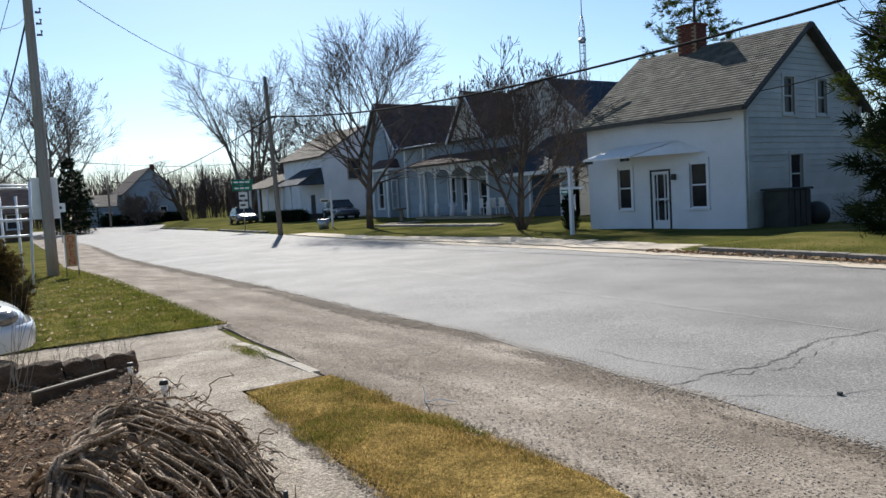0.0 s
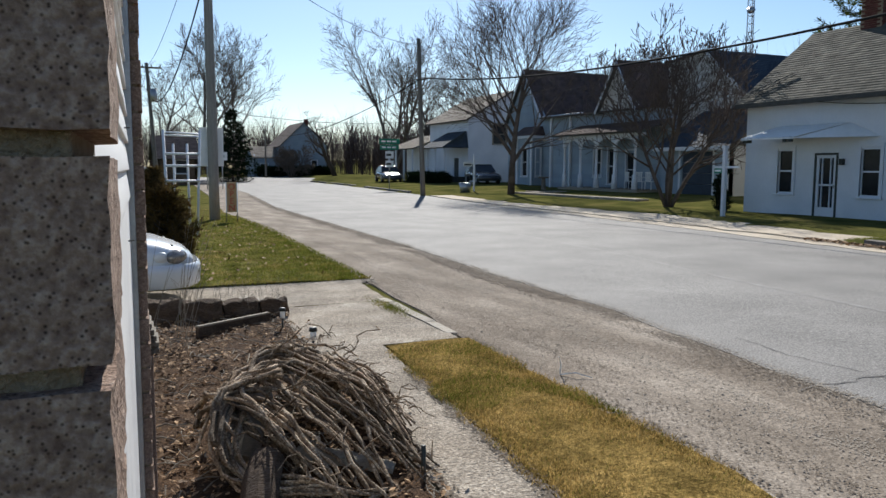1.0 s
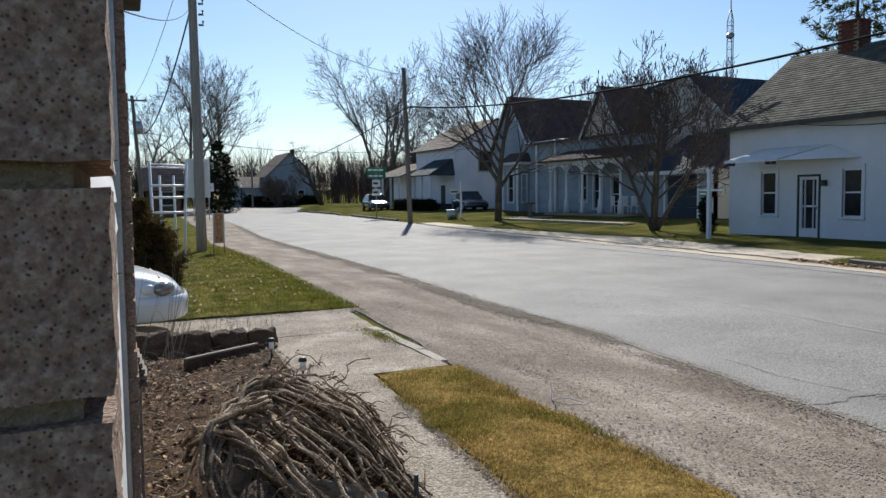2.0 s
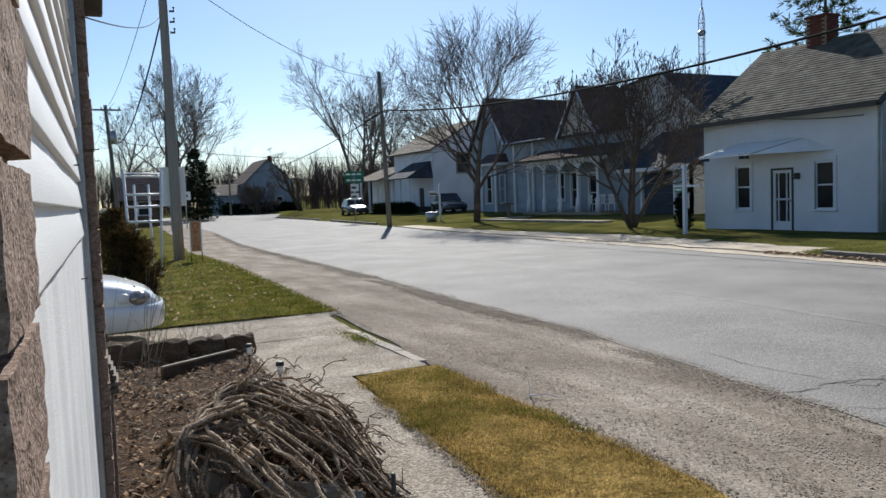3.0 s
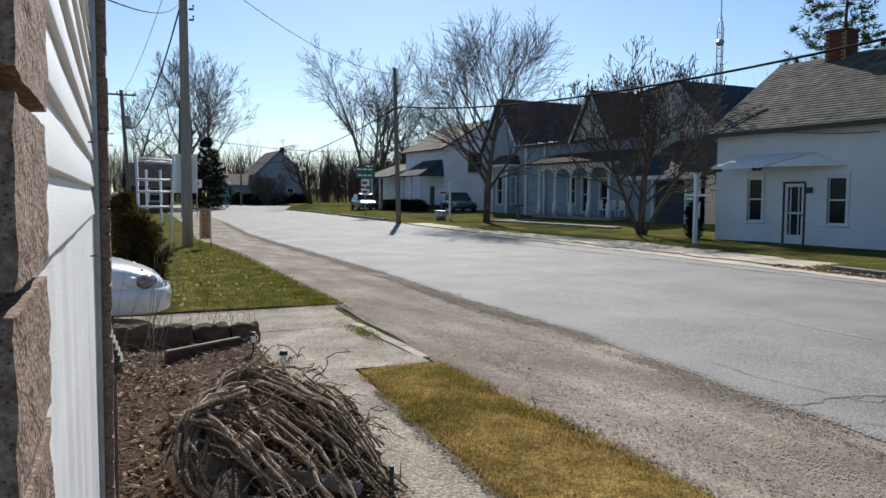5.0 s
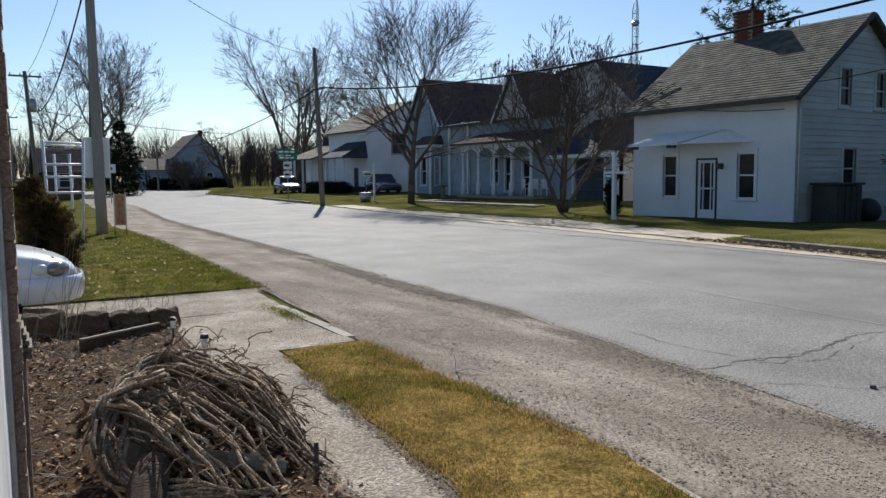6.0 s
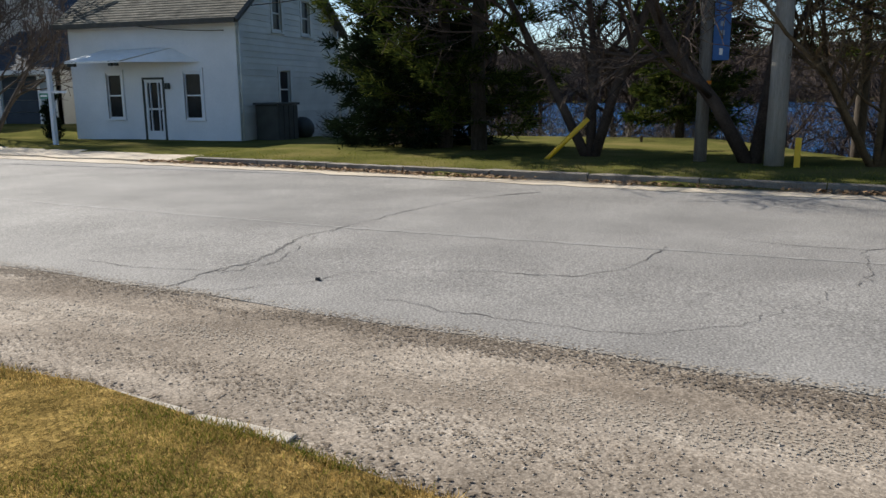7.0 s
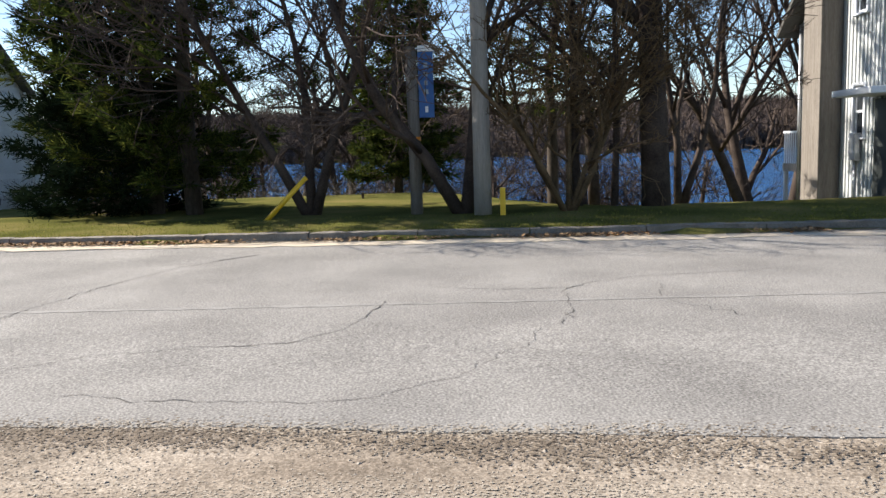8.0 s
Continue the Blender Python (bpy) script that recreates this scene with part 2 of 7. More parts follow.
def block_material():
    """Split concrete block: pale sand and aggregate with pits."""
    m = mat("concrete_block", [(0.15, 0.098, 0.073), (0.265, 0.187, 0.144), (0.43, 0.335, 0.27)], 90, 0.95, 0, 0.35, 260, 0.55, 0.15)
    nt = m.node_tree
    n, l = nt.nodes, nt.links
    geo, vo = n.new("ShaderNodeNewGeometry"), n.new("ShaderNodeTexVoronoi")
    vo.inputs["Scale"].default_value = 300
    l.new(geo.outputs["Position"], vo.inputs["Vector"])
    b = n["Principled BSDF"]
    old = b.inputs["Base Color"].links[0].from_socket
    mr, mx = n.new("ShaderNodeMapRange"), n.new("ShaderNodeMix")
    mr.inputs[1].default_value, mr.inputs[2].default_value = 0.05, 0.34
    mx.data_type = "RGBA"
    l.new(vo.outputs["Distance"], mr.inputs[0])
    l.new(mr.outputs[0], mx.inputs[0])
    mx.inputs[6].default_value = (0.05, 0.034, 0.025, 1)
    l.new(old, mx.inputs[7])
    l.new(mx.outputs[2], b.inputs["Base Color"])
    return m


M_BLOCK = block_material()


def water_material():
    m = bpy.data.materials.new("lake_water")
    m.use_nodes = True
    n, l = m.node_tree.nodes, m.node_tree.links
    b = n["Principled BSDF"]
    # Deep blue base carries the reflected high sky in its colour.
    b.inputs["Base Color"].default_value = (0.02, 0.095, 0.25, 1)
    b.inputs["Roughness"].default_value = 0.072
    geo, mp, no, bp = n.new("ShaderNodeNewGeometry"), n.new("ShaderNodeMapping"), n.new("ShaderNodeTexNoise"), n.new("ShaderNodeBump")
    mp.inputs["Scale"].default_value = (1.2, 0.5, 1)
    no.inputs["Scale"].default_value, no.inputs["Detail"].default_value = 2.2, 4
    bp.inputs["Strength"].default_value, bp.inputs["Distance"].default_value = 1.0, 0.5
    l.new(geo.outputs["Position"], mp.inputs[0])
    l.new(mp.outputs[0], no.inputs["Vector"])
    l.new(no.outputs["Fac"], bp.inputs["Height"])
    l.new(bp.outputs[0], b.inputs["Normal"])
    return m


M_WATER = water_material()


# ---- mesh helpers ----
def mesh_of(name, verts, faces, material, smooth=False):
    me = bpy.data.meshes.new(name)
    me.from_pydata([tuple(v) for v in verts], [], [tuple(f) for f in faces])
    me.materials.append(material)
    if smooth:
        me.polygons.foreach_set("use_smooth", [True] * len(me.polygons))
    me.update()
    return me


def link(name, me, parent=None, label="", loc=(0, 0, 0)):
    ob = new(name, me)
    ob.location = loc
    if parent is not None:
        ob.parent = parent
    if label:
        ob["label"] = label
    return ob


def part(name, bm, material, parent=None, label="", smooth=False):
    """One bmesh as one mesh object, under a thing or a part."""
    me = bpy.data.meshes.new(name)
    bm.normal_update()
    bm.to_mesh(me)
    bm.free()
    me.materials.append(material)
    if smooth:
        me.polygons.foreach_set("use_smooth", [True] * len(me.polygons))
    return link(name, me, parent, label)


def thing(name, label, category, group="", loc=(0, 0, 0), rz=0.0):
    e = new(name)
    e.empty_display_size = 0.2
    e.matrix_basis = pose(*loc, 0, 0, rz)
    return tagged(e, label, category, group)


def bm_box(bm, x0, x1, y0, y1, z0, z1, bevel=0.0):
    r = bmesh.ops.create_cube(bm, size=1, matrix=Matrix.Translation(((x0 + x1) / 2, (y0 + y1) / 2, (z0 + z1) / 2)) @ Matrix.Diagonal((x1 - x0, y1 - y0, z1 - z0, 1)))
    if bevel:
        es = list({e for v in r["verts"] for e in v.link_edges})
        bmesh.ops.bevel(bm, geom=es, offset=bevel, segments=2, affect="EDGES", profile=0.6)
    return bm


def box(name, x0, x1, y0, y1, z0, z1, material, parent=None, bevel=0.0, label=""):
    return part(name, bm_box(bmesh.new(), x0, x1, y0, y1, z0, z1, bevel), material, parent, label)


def tube_into(verts, faces, pts, radii, sides=5, cap=True):
    """Adds a tube along pts to the lists."""
    base = len(verts)
    n = len(pts)
    up = Vector((0.31, 0.17, 0.93))
    for i, p in enumerate(pts):
        d = (Vector(pts[min(i + 1, n - 1)]) - Vector(pts[max(i - 1, 0)]))
        d = d.normalized() if d.length > 1e-9 else Vector((0, 0, 1))
        a = d.cross(up)
        if a.length < 1e-3:
            a = d.cross(Vector((1, 0, 0)))
        a.normalize()
        b = d.cross(a)
        for k in range(sides):
            t = 2 * math.pi * k / sides
            verts.append(Vector(p) + (a * math.cos(t) + b * math.sin(t)) * radii[i])
    for i in range(n - 1):
        for k in range(sides):
            k2 = (k + 1) % sides
            faces.append((base + i * sides + k, base + i * sides + k2, base + (i + 1) * sides + k2, base + (i + 1) * sides + k))
    if cap:
        faces.append(tuple(base + k for k in reversed(range(sides))))
        faces.append(tuple(base + (n - 1) * sides + k for k in range(sides)))


def tube(name, pts, r, material, parent=None, sides=8, label="", r2=None):
    v, f = [], []
    n = len(pts)
    r2 = r if r2 is None else r2
    tube_into(v, f, pts, [r + (r2 - r) * i / max(1, n - 1) for i in range(n)], sides)
    return link(name, mesh_of(name, v, f, material, True), parent, label)


def lerp(y, table):
    ys, xs = zip(*table)
    return float(np.interp(y, ys, xs))


# ---- plan: lines along the street, x for each y ----
ROAD_NEAR = ((-60, 0.0), (-12, 3.1), (-2, 3.85), (0, 4.1), (3, 4.55), (6, 4.98), (7.1, 5.19), (10.0, 5.29), (12.6, 5.55), (16.2, 5.80), (21.4, 6.07), (30.6, 6.53), (48, 8.6), (70, 10.2), (112, 12.5))
ROAD_FAR = ((-60, 7.5), (-12, 11.6), (-5, 12.15), (0, 12.75), (4, 13.3), (8, 14.0), (12, 14.6), (20, 15.4), (30, 15.9), (42, 17.6), (52, 18.8), (66, 20.5), (84, 22.0), (92, 24.5), (100, 32.0))
LAWN_EDGE = ((-60, -1.5), (-12, 1.4), (0.9, 2.4), (3, 2.9), (6, 3.0), (10, 3.35), (20, 4.0), (28, 4.1), (42, 5.6), (70, 8.0), (112, 11.0))
KERB_H = 0.13
LAKE_Z = -3.2


def smooth01(a, b, v):
    t = min(1.0, max(0.0, (v - a) / (b - a)))
    return t * t * (3 - 2 * t)


def ground_z(x, y):
    far = lerp(y, ROAD_FAR)
    if x < far + 0.1:
        return -0.03
    raised = KERB_H * (1 - smooth01(11.2, 12.2, y) + smooth01(44, 45, y))
    raised = min(KERB_H, raised) if y < 90 else 0.02
    z = max(0.02, raised) + 0.03 * smooth01(0.3, 3.0, x - far)
    z += 0.32 * smooth01(18.5, 27, x) * smooth01(22, 27, y)
    z += 0.04 * smooth01(0, -5, y) * smooth01(0.5, 4, x - far)
    south = smooth01(0.5, -4.0, y)
    lake = smooth01(24 - 8.5 * south, 44 - 15 * south, x) * (1 - smooth01(9, 26, y)) + smooth01(44, 70, x) * smooth01(9, 26, y)
    z += (LAKE_Z - 1.5 - z) * min(1.0, lake) if y < 150 else 0
    if x > 420:
        z = LAKE_Z - 1.5 + 26 * smooth01(430, 640, x) + 8 * smooth01(600, 1200, x)
    return z


def make_ground():
    xs = np.unique(np.concatenate([np.linspace(-900, -60, 12), np.linspace(-60, -8, 12), np.arange(-8, 30, 0.6), np.linspace(30, 70, 20), np.linspace(70, 420, 10), np.linspace(420, 700, 14), np.linspace(700, 2600, 8)]))
    ys = np.unique(np.concatenate([np.linspace(-1500, -60, 12), np.linspace(-60, -16, 12), np.arange(-16, 50, 0.8), np.linspace(50, 130, 40), np.linspace(130, 2600, 20)]))
    v = [(x, y, ground_z(x, y) + (0.02 * noise.noise((x * 0.5, y * 0.5, 0)) if x > lerp(y, ROAD_FAR) + 0.5 else 0)) for y in ys for x in xs]
    w = len(xs)
    f = [(j * w + i, j * w + i + 1, (j + 1) * w + i + 1, (j + 1) * w + i) for j in range(len(ys) - 1) for i in range(w - 1)]
    tagged(link("ground", mesh_of("ground", v, f, M_GROUND, True)), "mown green and straw-coloured lawns sloping to a lake", "ground", kind="structure")


def strip(name, left, right, y0, y1, z, material, label, category, step=0.5, across=8, ragged=0.0, crown=0.0, seed=1, edge=0.0):
    """A sheet between two lines along the street, with ragged edges and a skirt."""
    ys = np.arange(y0, y1 + step * 0.5, step)
    v, f = [], []
    for y in ys:
        a = lerp(y, left) if not callable(left) else left(y)
        b = lerp(y, right) if not callable(right) else right(y)
        a += ragged * (noise.noise((y * 0.7, seed, 0)) + 0.6 * noise.noise((y * 2.7, seed, 3)))
        b += ragged * (noise.noise((y * 0.7, seed, 7)) + 0.6 * noise.noise((y * 2.7, seed, 9)))
        row = []
        for i in range(across + 1):
            t = i / across
            x = a + (b - a) * t
            row.append((x, y, z + crown * (1 - (2 * t - 1) ** 2) + edge * noise.noise((x * 1.3, y * 1.3, seed))))
        v += [(a, y, z - 0.06), row[0], *row, row[-1], (b, y, z - 0.06)]
    w = across + 5
    for j in range(len(ys) - 1):
        for i in range(w - 1):
            if i in (1, w - 3):
                continue
            f.append((j * w + i, j * w + i + 1, (j + 1) * w + i + 1, (j + 1) * w + i))
    return tagged(link(name, mesh_of(name, v, f, material, True)), label, category, kind="structure")


make_ground()
strip("road", ROAD_NEAR, ROAD_FAR, -60, 88, -0.003, M_ASPHALT, "worn pale grey asphalt road with thin cracks", "road", 0.5, 14, 0.07, 0.02, 1)
strip("road_crossing", ((88, -140), (100, -140), (118, -140)), ((88, 160), (100, 160), (118, 160)), 88, 124, -0.004, M_ASPHALT, "pale asphalt cross street at the far corner", "road", 4, 30, 0, 0.03, 2)
strip("gravel_shoulder", LAWN_EDGE, tuple((y, x + 0.12) for y, x in ROAD_NEAR), -60, 88, -0.008, M_GRAVEL, "rutted pale gravel and dirt road shoulder", "gravel", 0.4, 14, 0.05, 0.0, 4, 0.006)
strip("sand_strip", tuple((y, x - 0.75) for y, x in ROAD_FAR), tuple((y, x + 0.06) for y, x in ROAD_FAR), -60, 30, 0.014, M_SAND, "pale sandy dust in the far gutter", "sand", 0.4, 3, 0.22, 0.0, 6)
strip("dirt_apron", tuple((y, x - 0.1) for y, x in ROAD_FAR), tuple((y, x + 1.7 + 0.5 * math.sin(y)) for y, x in ROAD_FAR), 11.6, 40, 0.045, M_SAND, "sandy dirt apron along the broken far kerb", "sand", 0.5, 4, 0.3, 0.0, 8, 0.02)

# lake and far shore
box("lake", 21, 470, -900, 148, LAKE_Z - 0.3, LAKE_Z, M_WATER)
tagged(bpy.data.objects["lake"], "rippled deep blue lake behind the trees", "lake", kind="structure")

# ---- houses: helpers ----
def wall_panel(name, parent, m, length, height, openings, material, th=0.18, gable=None, label=""):
    """A wall with openings through it; local x along, z up, outside towards -y. gable: (u, height) of a peak."""
    us = sorted({0.0, length, *[o[0] for o in openings], *[o[1] for o in openings]})
    zs = sorted({0.0, height, *[o[2] for o in openings if o[2] < height], *[o[3] for o in openings if o[3] < height]})
    v, f = [], []

    def cell(u0, u1, z0, z1):
        b = len(v)
        for y in (0, th):
            v.extend([(u0, y, z0), (u1, y, z0), (u1, y, z1), (u0, y, z1)])
        f.extend([(b, b + 1, b + 2, b + 3), (b + 5, b + 4, b + 7, b + 6), (b, b + 4, b + 5, b + 1), (b + 3, b + 2, b + 6, b + 7), (b, b + 3, b + 7, b + 4), (b + 1, b + 5, b + 6, b + 2)])

    for i in range(len(us) - 1):
        for j in range(len(zs) - 1):
            cu, cz = (us[i] + us[i + 1]) / 2, (zs[j] + zs[j + 1]) / 2
            if not any(o[0] < cu < o[1] and o[2] < cz < o[3] for o in openings):
                cell(us[i], us[i + 1], zs[j], zs[j + 1])
    if gable:
        ups = [o for o in openings if o[2] >= height - 0.5 and o[3] > height]
        cuts = sorted({0.0, length, gable[0], *[q for o in ups for q in o[:2]]})

        def top(u):
            g, gh = gable
            return height + (gh - height) * (u / g if u <= g else (length - u) / (length - g))

        for a, c in zip(cuts[:-1], cuts[1:]):
            o = next((o for o in ups if o[0] <= (a + c) / 2 <= o[1]), None)
            for lo0, hi0, hi1 in ([(height, top(a), top(c))] if not o else [(o[3], top(a), top(c))]):
                b = len(v)
                for y in (0, th):
                    v.extend([(a, y, lo0), (c, y, lo0), (c, y, hi1), (a, y, hi0)])
                f.extend([(b, b + 1, b + 2, b + 3), (b + 5, b + 4, b + 7, b + 6), (b, b + 4, b + 5, b + 1), (b + 3, b + 2, b + 6, b + 7), (b, b + 3, b + 7, b + 4), (b + 1, b + 5, b + 6, b + 2)])
    index, nv, remap = {}, [], []
    for p in v:
        key = tuple(round(q, 4) for q in p)
        if key not in index:
            index[key] = len(nv)
            nv.append(p)
        remap.append(index[key])
    f = [tuple(dict.fromkeys(remap[i] for i in q)) for q in f]
    ob = link(name, mesh_of(name, nv, [q for q in f if len(q) > 2], material), parent, label)
    ob.matrix_basis = m
    return ob


def boards(wall, length, height, openings, material, step, gable=None, proud=0.018, pad=0.0):
    """Lapped boards on a wall, each its own piece, cut at the openings."""
    z = 0.0
    while z < (gable[1] if gable else height) - 0.04:
        z1 = min(z + step, gable[1] if gable else height)
        zc = (z + z1) / 2
        a0, a1 = pad, length - pad
        if zc > height:
            k = (zc - height) / (gable[1] - height)
            a0, a1 = gable[0] * k, length - (length - gable[0]) * k
        spans = [(a0, a1)]
        for o in openings:
            if o[2] < zc < o[3]:
                spans = [q for s in spans for q in ((s[0], min(s[1], o[0])), (max(s[0], o[1]), s[1])) if q[1] - q[0] > 0.03]
        for u0, u1 in spans:
            v = [(u0, -proud - 0.012, z), (u1, -proud - 0.012, z), (u1, -0.003, z1), (u0, -0.003, z1), (u0, -0.001, z), (u1, -0.001, z)]
            link("board", mesh_of("board", v, [(0, 1, 2, 3), (4, 5, 1, 0), (4, 0, 3), (1, 5, 2)], material), wall)
        z = z1


def window(wall, u0, u1, z0, z1, casing=M_WHITE, bars=(1, 1), name="window", cw=0.09):
    """A framed window in a wall's opening: casing, sill, rails and panes."""
    bm = bmesh.new()
    for a in ((u0 - cw, u0, z0 - 0.02, z1 + cw), (u1, u1 + cw, z0 - 0.02, z1 + cw), (u0, u1, z1, z1 + cw)):
        bm_box(bm, a[0], a[1], -0.05, 0.06, a[2], a[3])
    w = part(name, bm, casing, wall)
    bm_box(bm := bmesh.new(), u0 - cw - 0.03, u1 + cw + 0.03, -0.09, 0.08, z0 - 0.07, z0 - 0.021, 0.008)
    part("sill", bm, casing, w)
    bm = bmesh.new()
    nu, nz = bars
    for a in ((u0, u0 + 0.04, z0, z1), (u1 - 0.04, u1, z0, z1), (u0 + 0.04, u1 - 0.04, z0 - 0.02, z0 + 0.045), (u0 + 0.04, u1 - 0.04, z1 - 0.04, z1)):
        bm_box(bm, a[0], a[1], 0.02, 0.055, a[2], a[3])
    bm_box(bm, u0 + 0.04, u1 - 0.04, 0.015, 0.05, (z0 + z1) / 2 - 0.025, (z0 + z1) / 2 + 0.025)
    for k in range(1, nu):
        u = u0 + (u1 - u0) * k / nu
        bm_box(bm, u - 0.011, u + 0.011, 0.026, 0.046, z0 + 0.046, z1 - 0.041)
    for k in range(1, nz):
        z = z0 + (z1 - z0) * k / nz
        if abs(z - (z0 + z1) / 2) > 0.06:
            bm_box(bm, u0 + 0.041, u1 - 0.041, 0.028, 0.044, z - 0.011, z + 0.011)
    part("sash", bm, casing, w)
    box("pane", u0 + 0.02, u1 - 0.02, 0.056, 0.064, z0, z1, M_GLASS, w)
    return w


def roof_plane(parent, e0, e1, r1, r0, material, th=0.1, course=0.16, piece=0.34, name="roof", underside=None):
    """A roof slope from the eave e0-e1 up to the ridge r0-r1: a slab and its shingles in lapped courses."""
    e0, e1, r1, r0 = (Vector(p) for p in (e0, e1, r1, r0))
    n = (e1 - e0).cross(r0 - e0).normalized()
    if n.z < 0:
        n = -n
    v = [p + n * 0 for p in (e0, e1, r1, r0)] + [p - n * th for p in (e0, e1, r1, r0)]
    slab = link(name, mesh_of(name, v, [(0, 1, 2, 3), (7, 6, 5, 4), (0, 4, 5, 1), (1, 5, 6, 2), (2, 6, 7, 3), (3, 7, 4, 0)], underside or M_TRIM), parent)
    slope = ((r0 - e0).length + (r1 - e1).length) / 2
    rows = max(2, int(slope / course))
    sv, sf = [], []
    rnd = random.Random(int(abs(e0.x * 31 + e0.y * 17 + r0.z * 7) * 10))
    for j in range(rows):
        t0, t1 = j / rows, (j + 1) / rows
        a0, a1, b0, b1 = e0.lerp(r0, t0), e1.lerp(r1, t0), e0.lerp(r0, t1), e1.lerp(r1, t1)
        cols = max(1, int((a1 - a0).length / piece))
        off = 0.5 * (j % 2) / cols
        for i in range(cols + 1):
            s0, s1 = max(0, i / cols - off), min(1, (i + 1) / cols - off)
            if s1 - s0 < 0.001:
                continue
            lift = n * (0.018 + rnd.uniform(0, 0.006))
            g = (s1 - s0) * 0.012
            p = [a0.lerp(a1, s0 + g) + lift, a0.lerp(a1, s1 - g) + lift, b0.lerp(b1, s1 - g) + n * 0.006, b0.lerp(b1, s0 + g) + n * 0.006]
            p += [a0.lerp(a1, s0 + g) + n * 0.001, a0.lerp(a1, s1 - g) + n * 0.001]
            k = len(sv)
            sv.extend(p)
            sf.extend([(k, k + 1, k + 2, k + 3), (k + 4, k + 5, k + 1, k)])
    sh = link("shingles", mesh_of("shingles", sv, sf, material), slab)
    sh["kind"] = "stuff"
    return slab


def island(material):
    """Lets a material change from piece to piece inside one mesh."""
    nt = material.node_tree
    info = next((q for q in nt.nodes if q.type == "OBJECT_INFO"), None)
    geo = next(q for q in nt.nodes if q.type == "NEW_GEOMETRY")
    if info:
        to = info.outputs["Random"].links[0].to_socket
        nt.links.new(geo.outputs["Random Per Island"], to)


for q in (M_SHINGLE, M_BROWNROOF, M_TANROOF, M_NAVYROOF):
    island(q)

FACE = lambda x, y, z: pose(x, y, z, 0, 0, -90)   # a wall that faces the street from its far side
SIDE = lambda x, y, z: pose(x, y, z, 0, 0, 0)     # a wall that faces down the street


# ---- the white house across the street ----
def white_house():
    h = thing("white_house", "small white storey-and-a-half house with mossy grey roof", "house")
    X0, X1, Y0, Y1, Z = 21.7, 28.7, 14.6, 21.35, -0.05
    door = (Y1 - 18.36 + 0.06, Y1 - 17.49 - 0.06, 0.08, 2.1)
    wl, wr = (Y1 - 19.86, Y1 - 19.24, 0.82, 2.34), (Y1 - 16.68, Y1 - 16.02, 0.80, 2.34)
    op = [door, wl, wr]
    front = wall_panel("front_wall", h, FACE(X0, Y1, Z), Y1 - Y0, 4.12, op, M_WHITE)
    boards(front, Y1 - Y0, 4.1, op, M_WHITE, 0.205, None, 0.004)
    for o in (wl, wr):
        window(front, *o, M_WHITE, (1, 1), cw=0.11)
    d = part("door", bm_box(bmesh.new(), door[0] - 0.07, door[0], -0.03, 0.1, door[2], door[3] + 0.07), M_DARK, front, "white storm door in a dark frame")
    box("door_frame", door[1], door[1] + 0.07, -0.03, 0.1, door[2], door[3] + 0.07, M_DARK, d)
    box("door_head", door[0], door[1], -0.03, 0.1, door[3], door[3] + 0.07, M_DARK, d)
    bm = bmesh.new()
    a, b, z0, z1 = door
    for q in ((a, a + 0.1, z0, z1), (b - 0.1, b, z0, z1), (a + 0.1, b - 0.1, z0, z0 + 0.32), (a + 0.1, b - 0.1, z1 - 0.1, z1), (a + 0.1, b - 0.1, 1.1, 1.16), (a + 0.2, a + 0.235, z0 + 0.32, z1 - 0.1), (b - 0.235, b - 0.2, z0 + 0.32, z1 - 0.1)):
        bm_box(bm, q[0] + 0.001, q[1] - 0.001, 0.0, 0.045, q[2], q[3])
    part("storm_leaf", bm, M_WHITE, d)
    box("pane", a + 0.06, b - 0.06, 0.047, 0.053, z0 + 0.2, z1 - 0.06, M_GLASS, d)
    box("handle", b - 0.075, b - 0.045, -0.04, -0.001, 1.03, 1.13, M_METAL, d, 0.006)
    bm = bm_box(bmesh.new(), Y1 - 17.36, Y1 - 17.22, -0.16, -0.03, 1.78, 1.98, 0.02)
    part("wall_lamp", bm, M_DARK, front, "black wall lantern")
    # gable wall
    lowwin, w1, w2 = (2.5, 3.22, 1.1, 2.42), (2.2, 2.8, 3.72, 4.95), (4.22, 4.82, 3.72, 4.95)
    g = (3.45, 6.62)
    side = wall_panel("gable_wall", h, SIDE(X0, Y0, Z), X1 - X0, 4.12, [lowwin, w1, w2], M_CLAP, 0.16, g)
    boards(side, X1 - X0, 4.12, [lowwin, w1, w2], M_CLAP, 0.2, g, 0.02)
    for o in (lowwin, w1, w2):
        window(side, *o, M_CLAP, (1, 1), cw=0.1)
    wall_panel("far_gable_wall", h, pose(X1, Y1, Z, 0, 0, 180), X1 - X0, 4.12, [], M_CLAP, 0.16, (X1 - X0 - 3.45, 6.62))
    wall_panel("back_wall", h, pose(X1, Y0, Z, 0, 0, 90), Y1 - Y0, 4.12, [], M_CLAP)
    ry, rz = 25.15, 6.72
    ya, yb = Y0 - 0.3, Y1 + 0.3
    roof_plane(h, (21.28, yb, 3.86), (21.28, ya, 3.86), (ry, ya, rz), (ry, yb, rz), M_SHINGLE)
    roof_plane(h, (29.02, ya, 3.86), (29.02, yb, 3.86), (ry, yb, rz), (ry, ya, rz), M_SHINGLE)
    bm = bmesh.new()
    bm_box(bm, 21.2, 21.275, ya, yb, 3.74, 3.9)
    part("gutter", bm, M_TRIM, h, "dark eaves gutter")
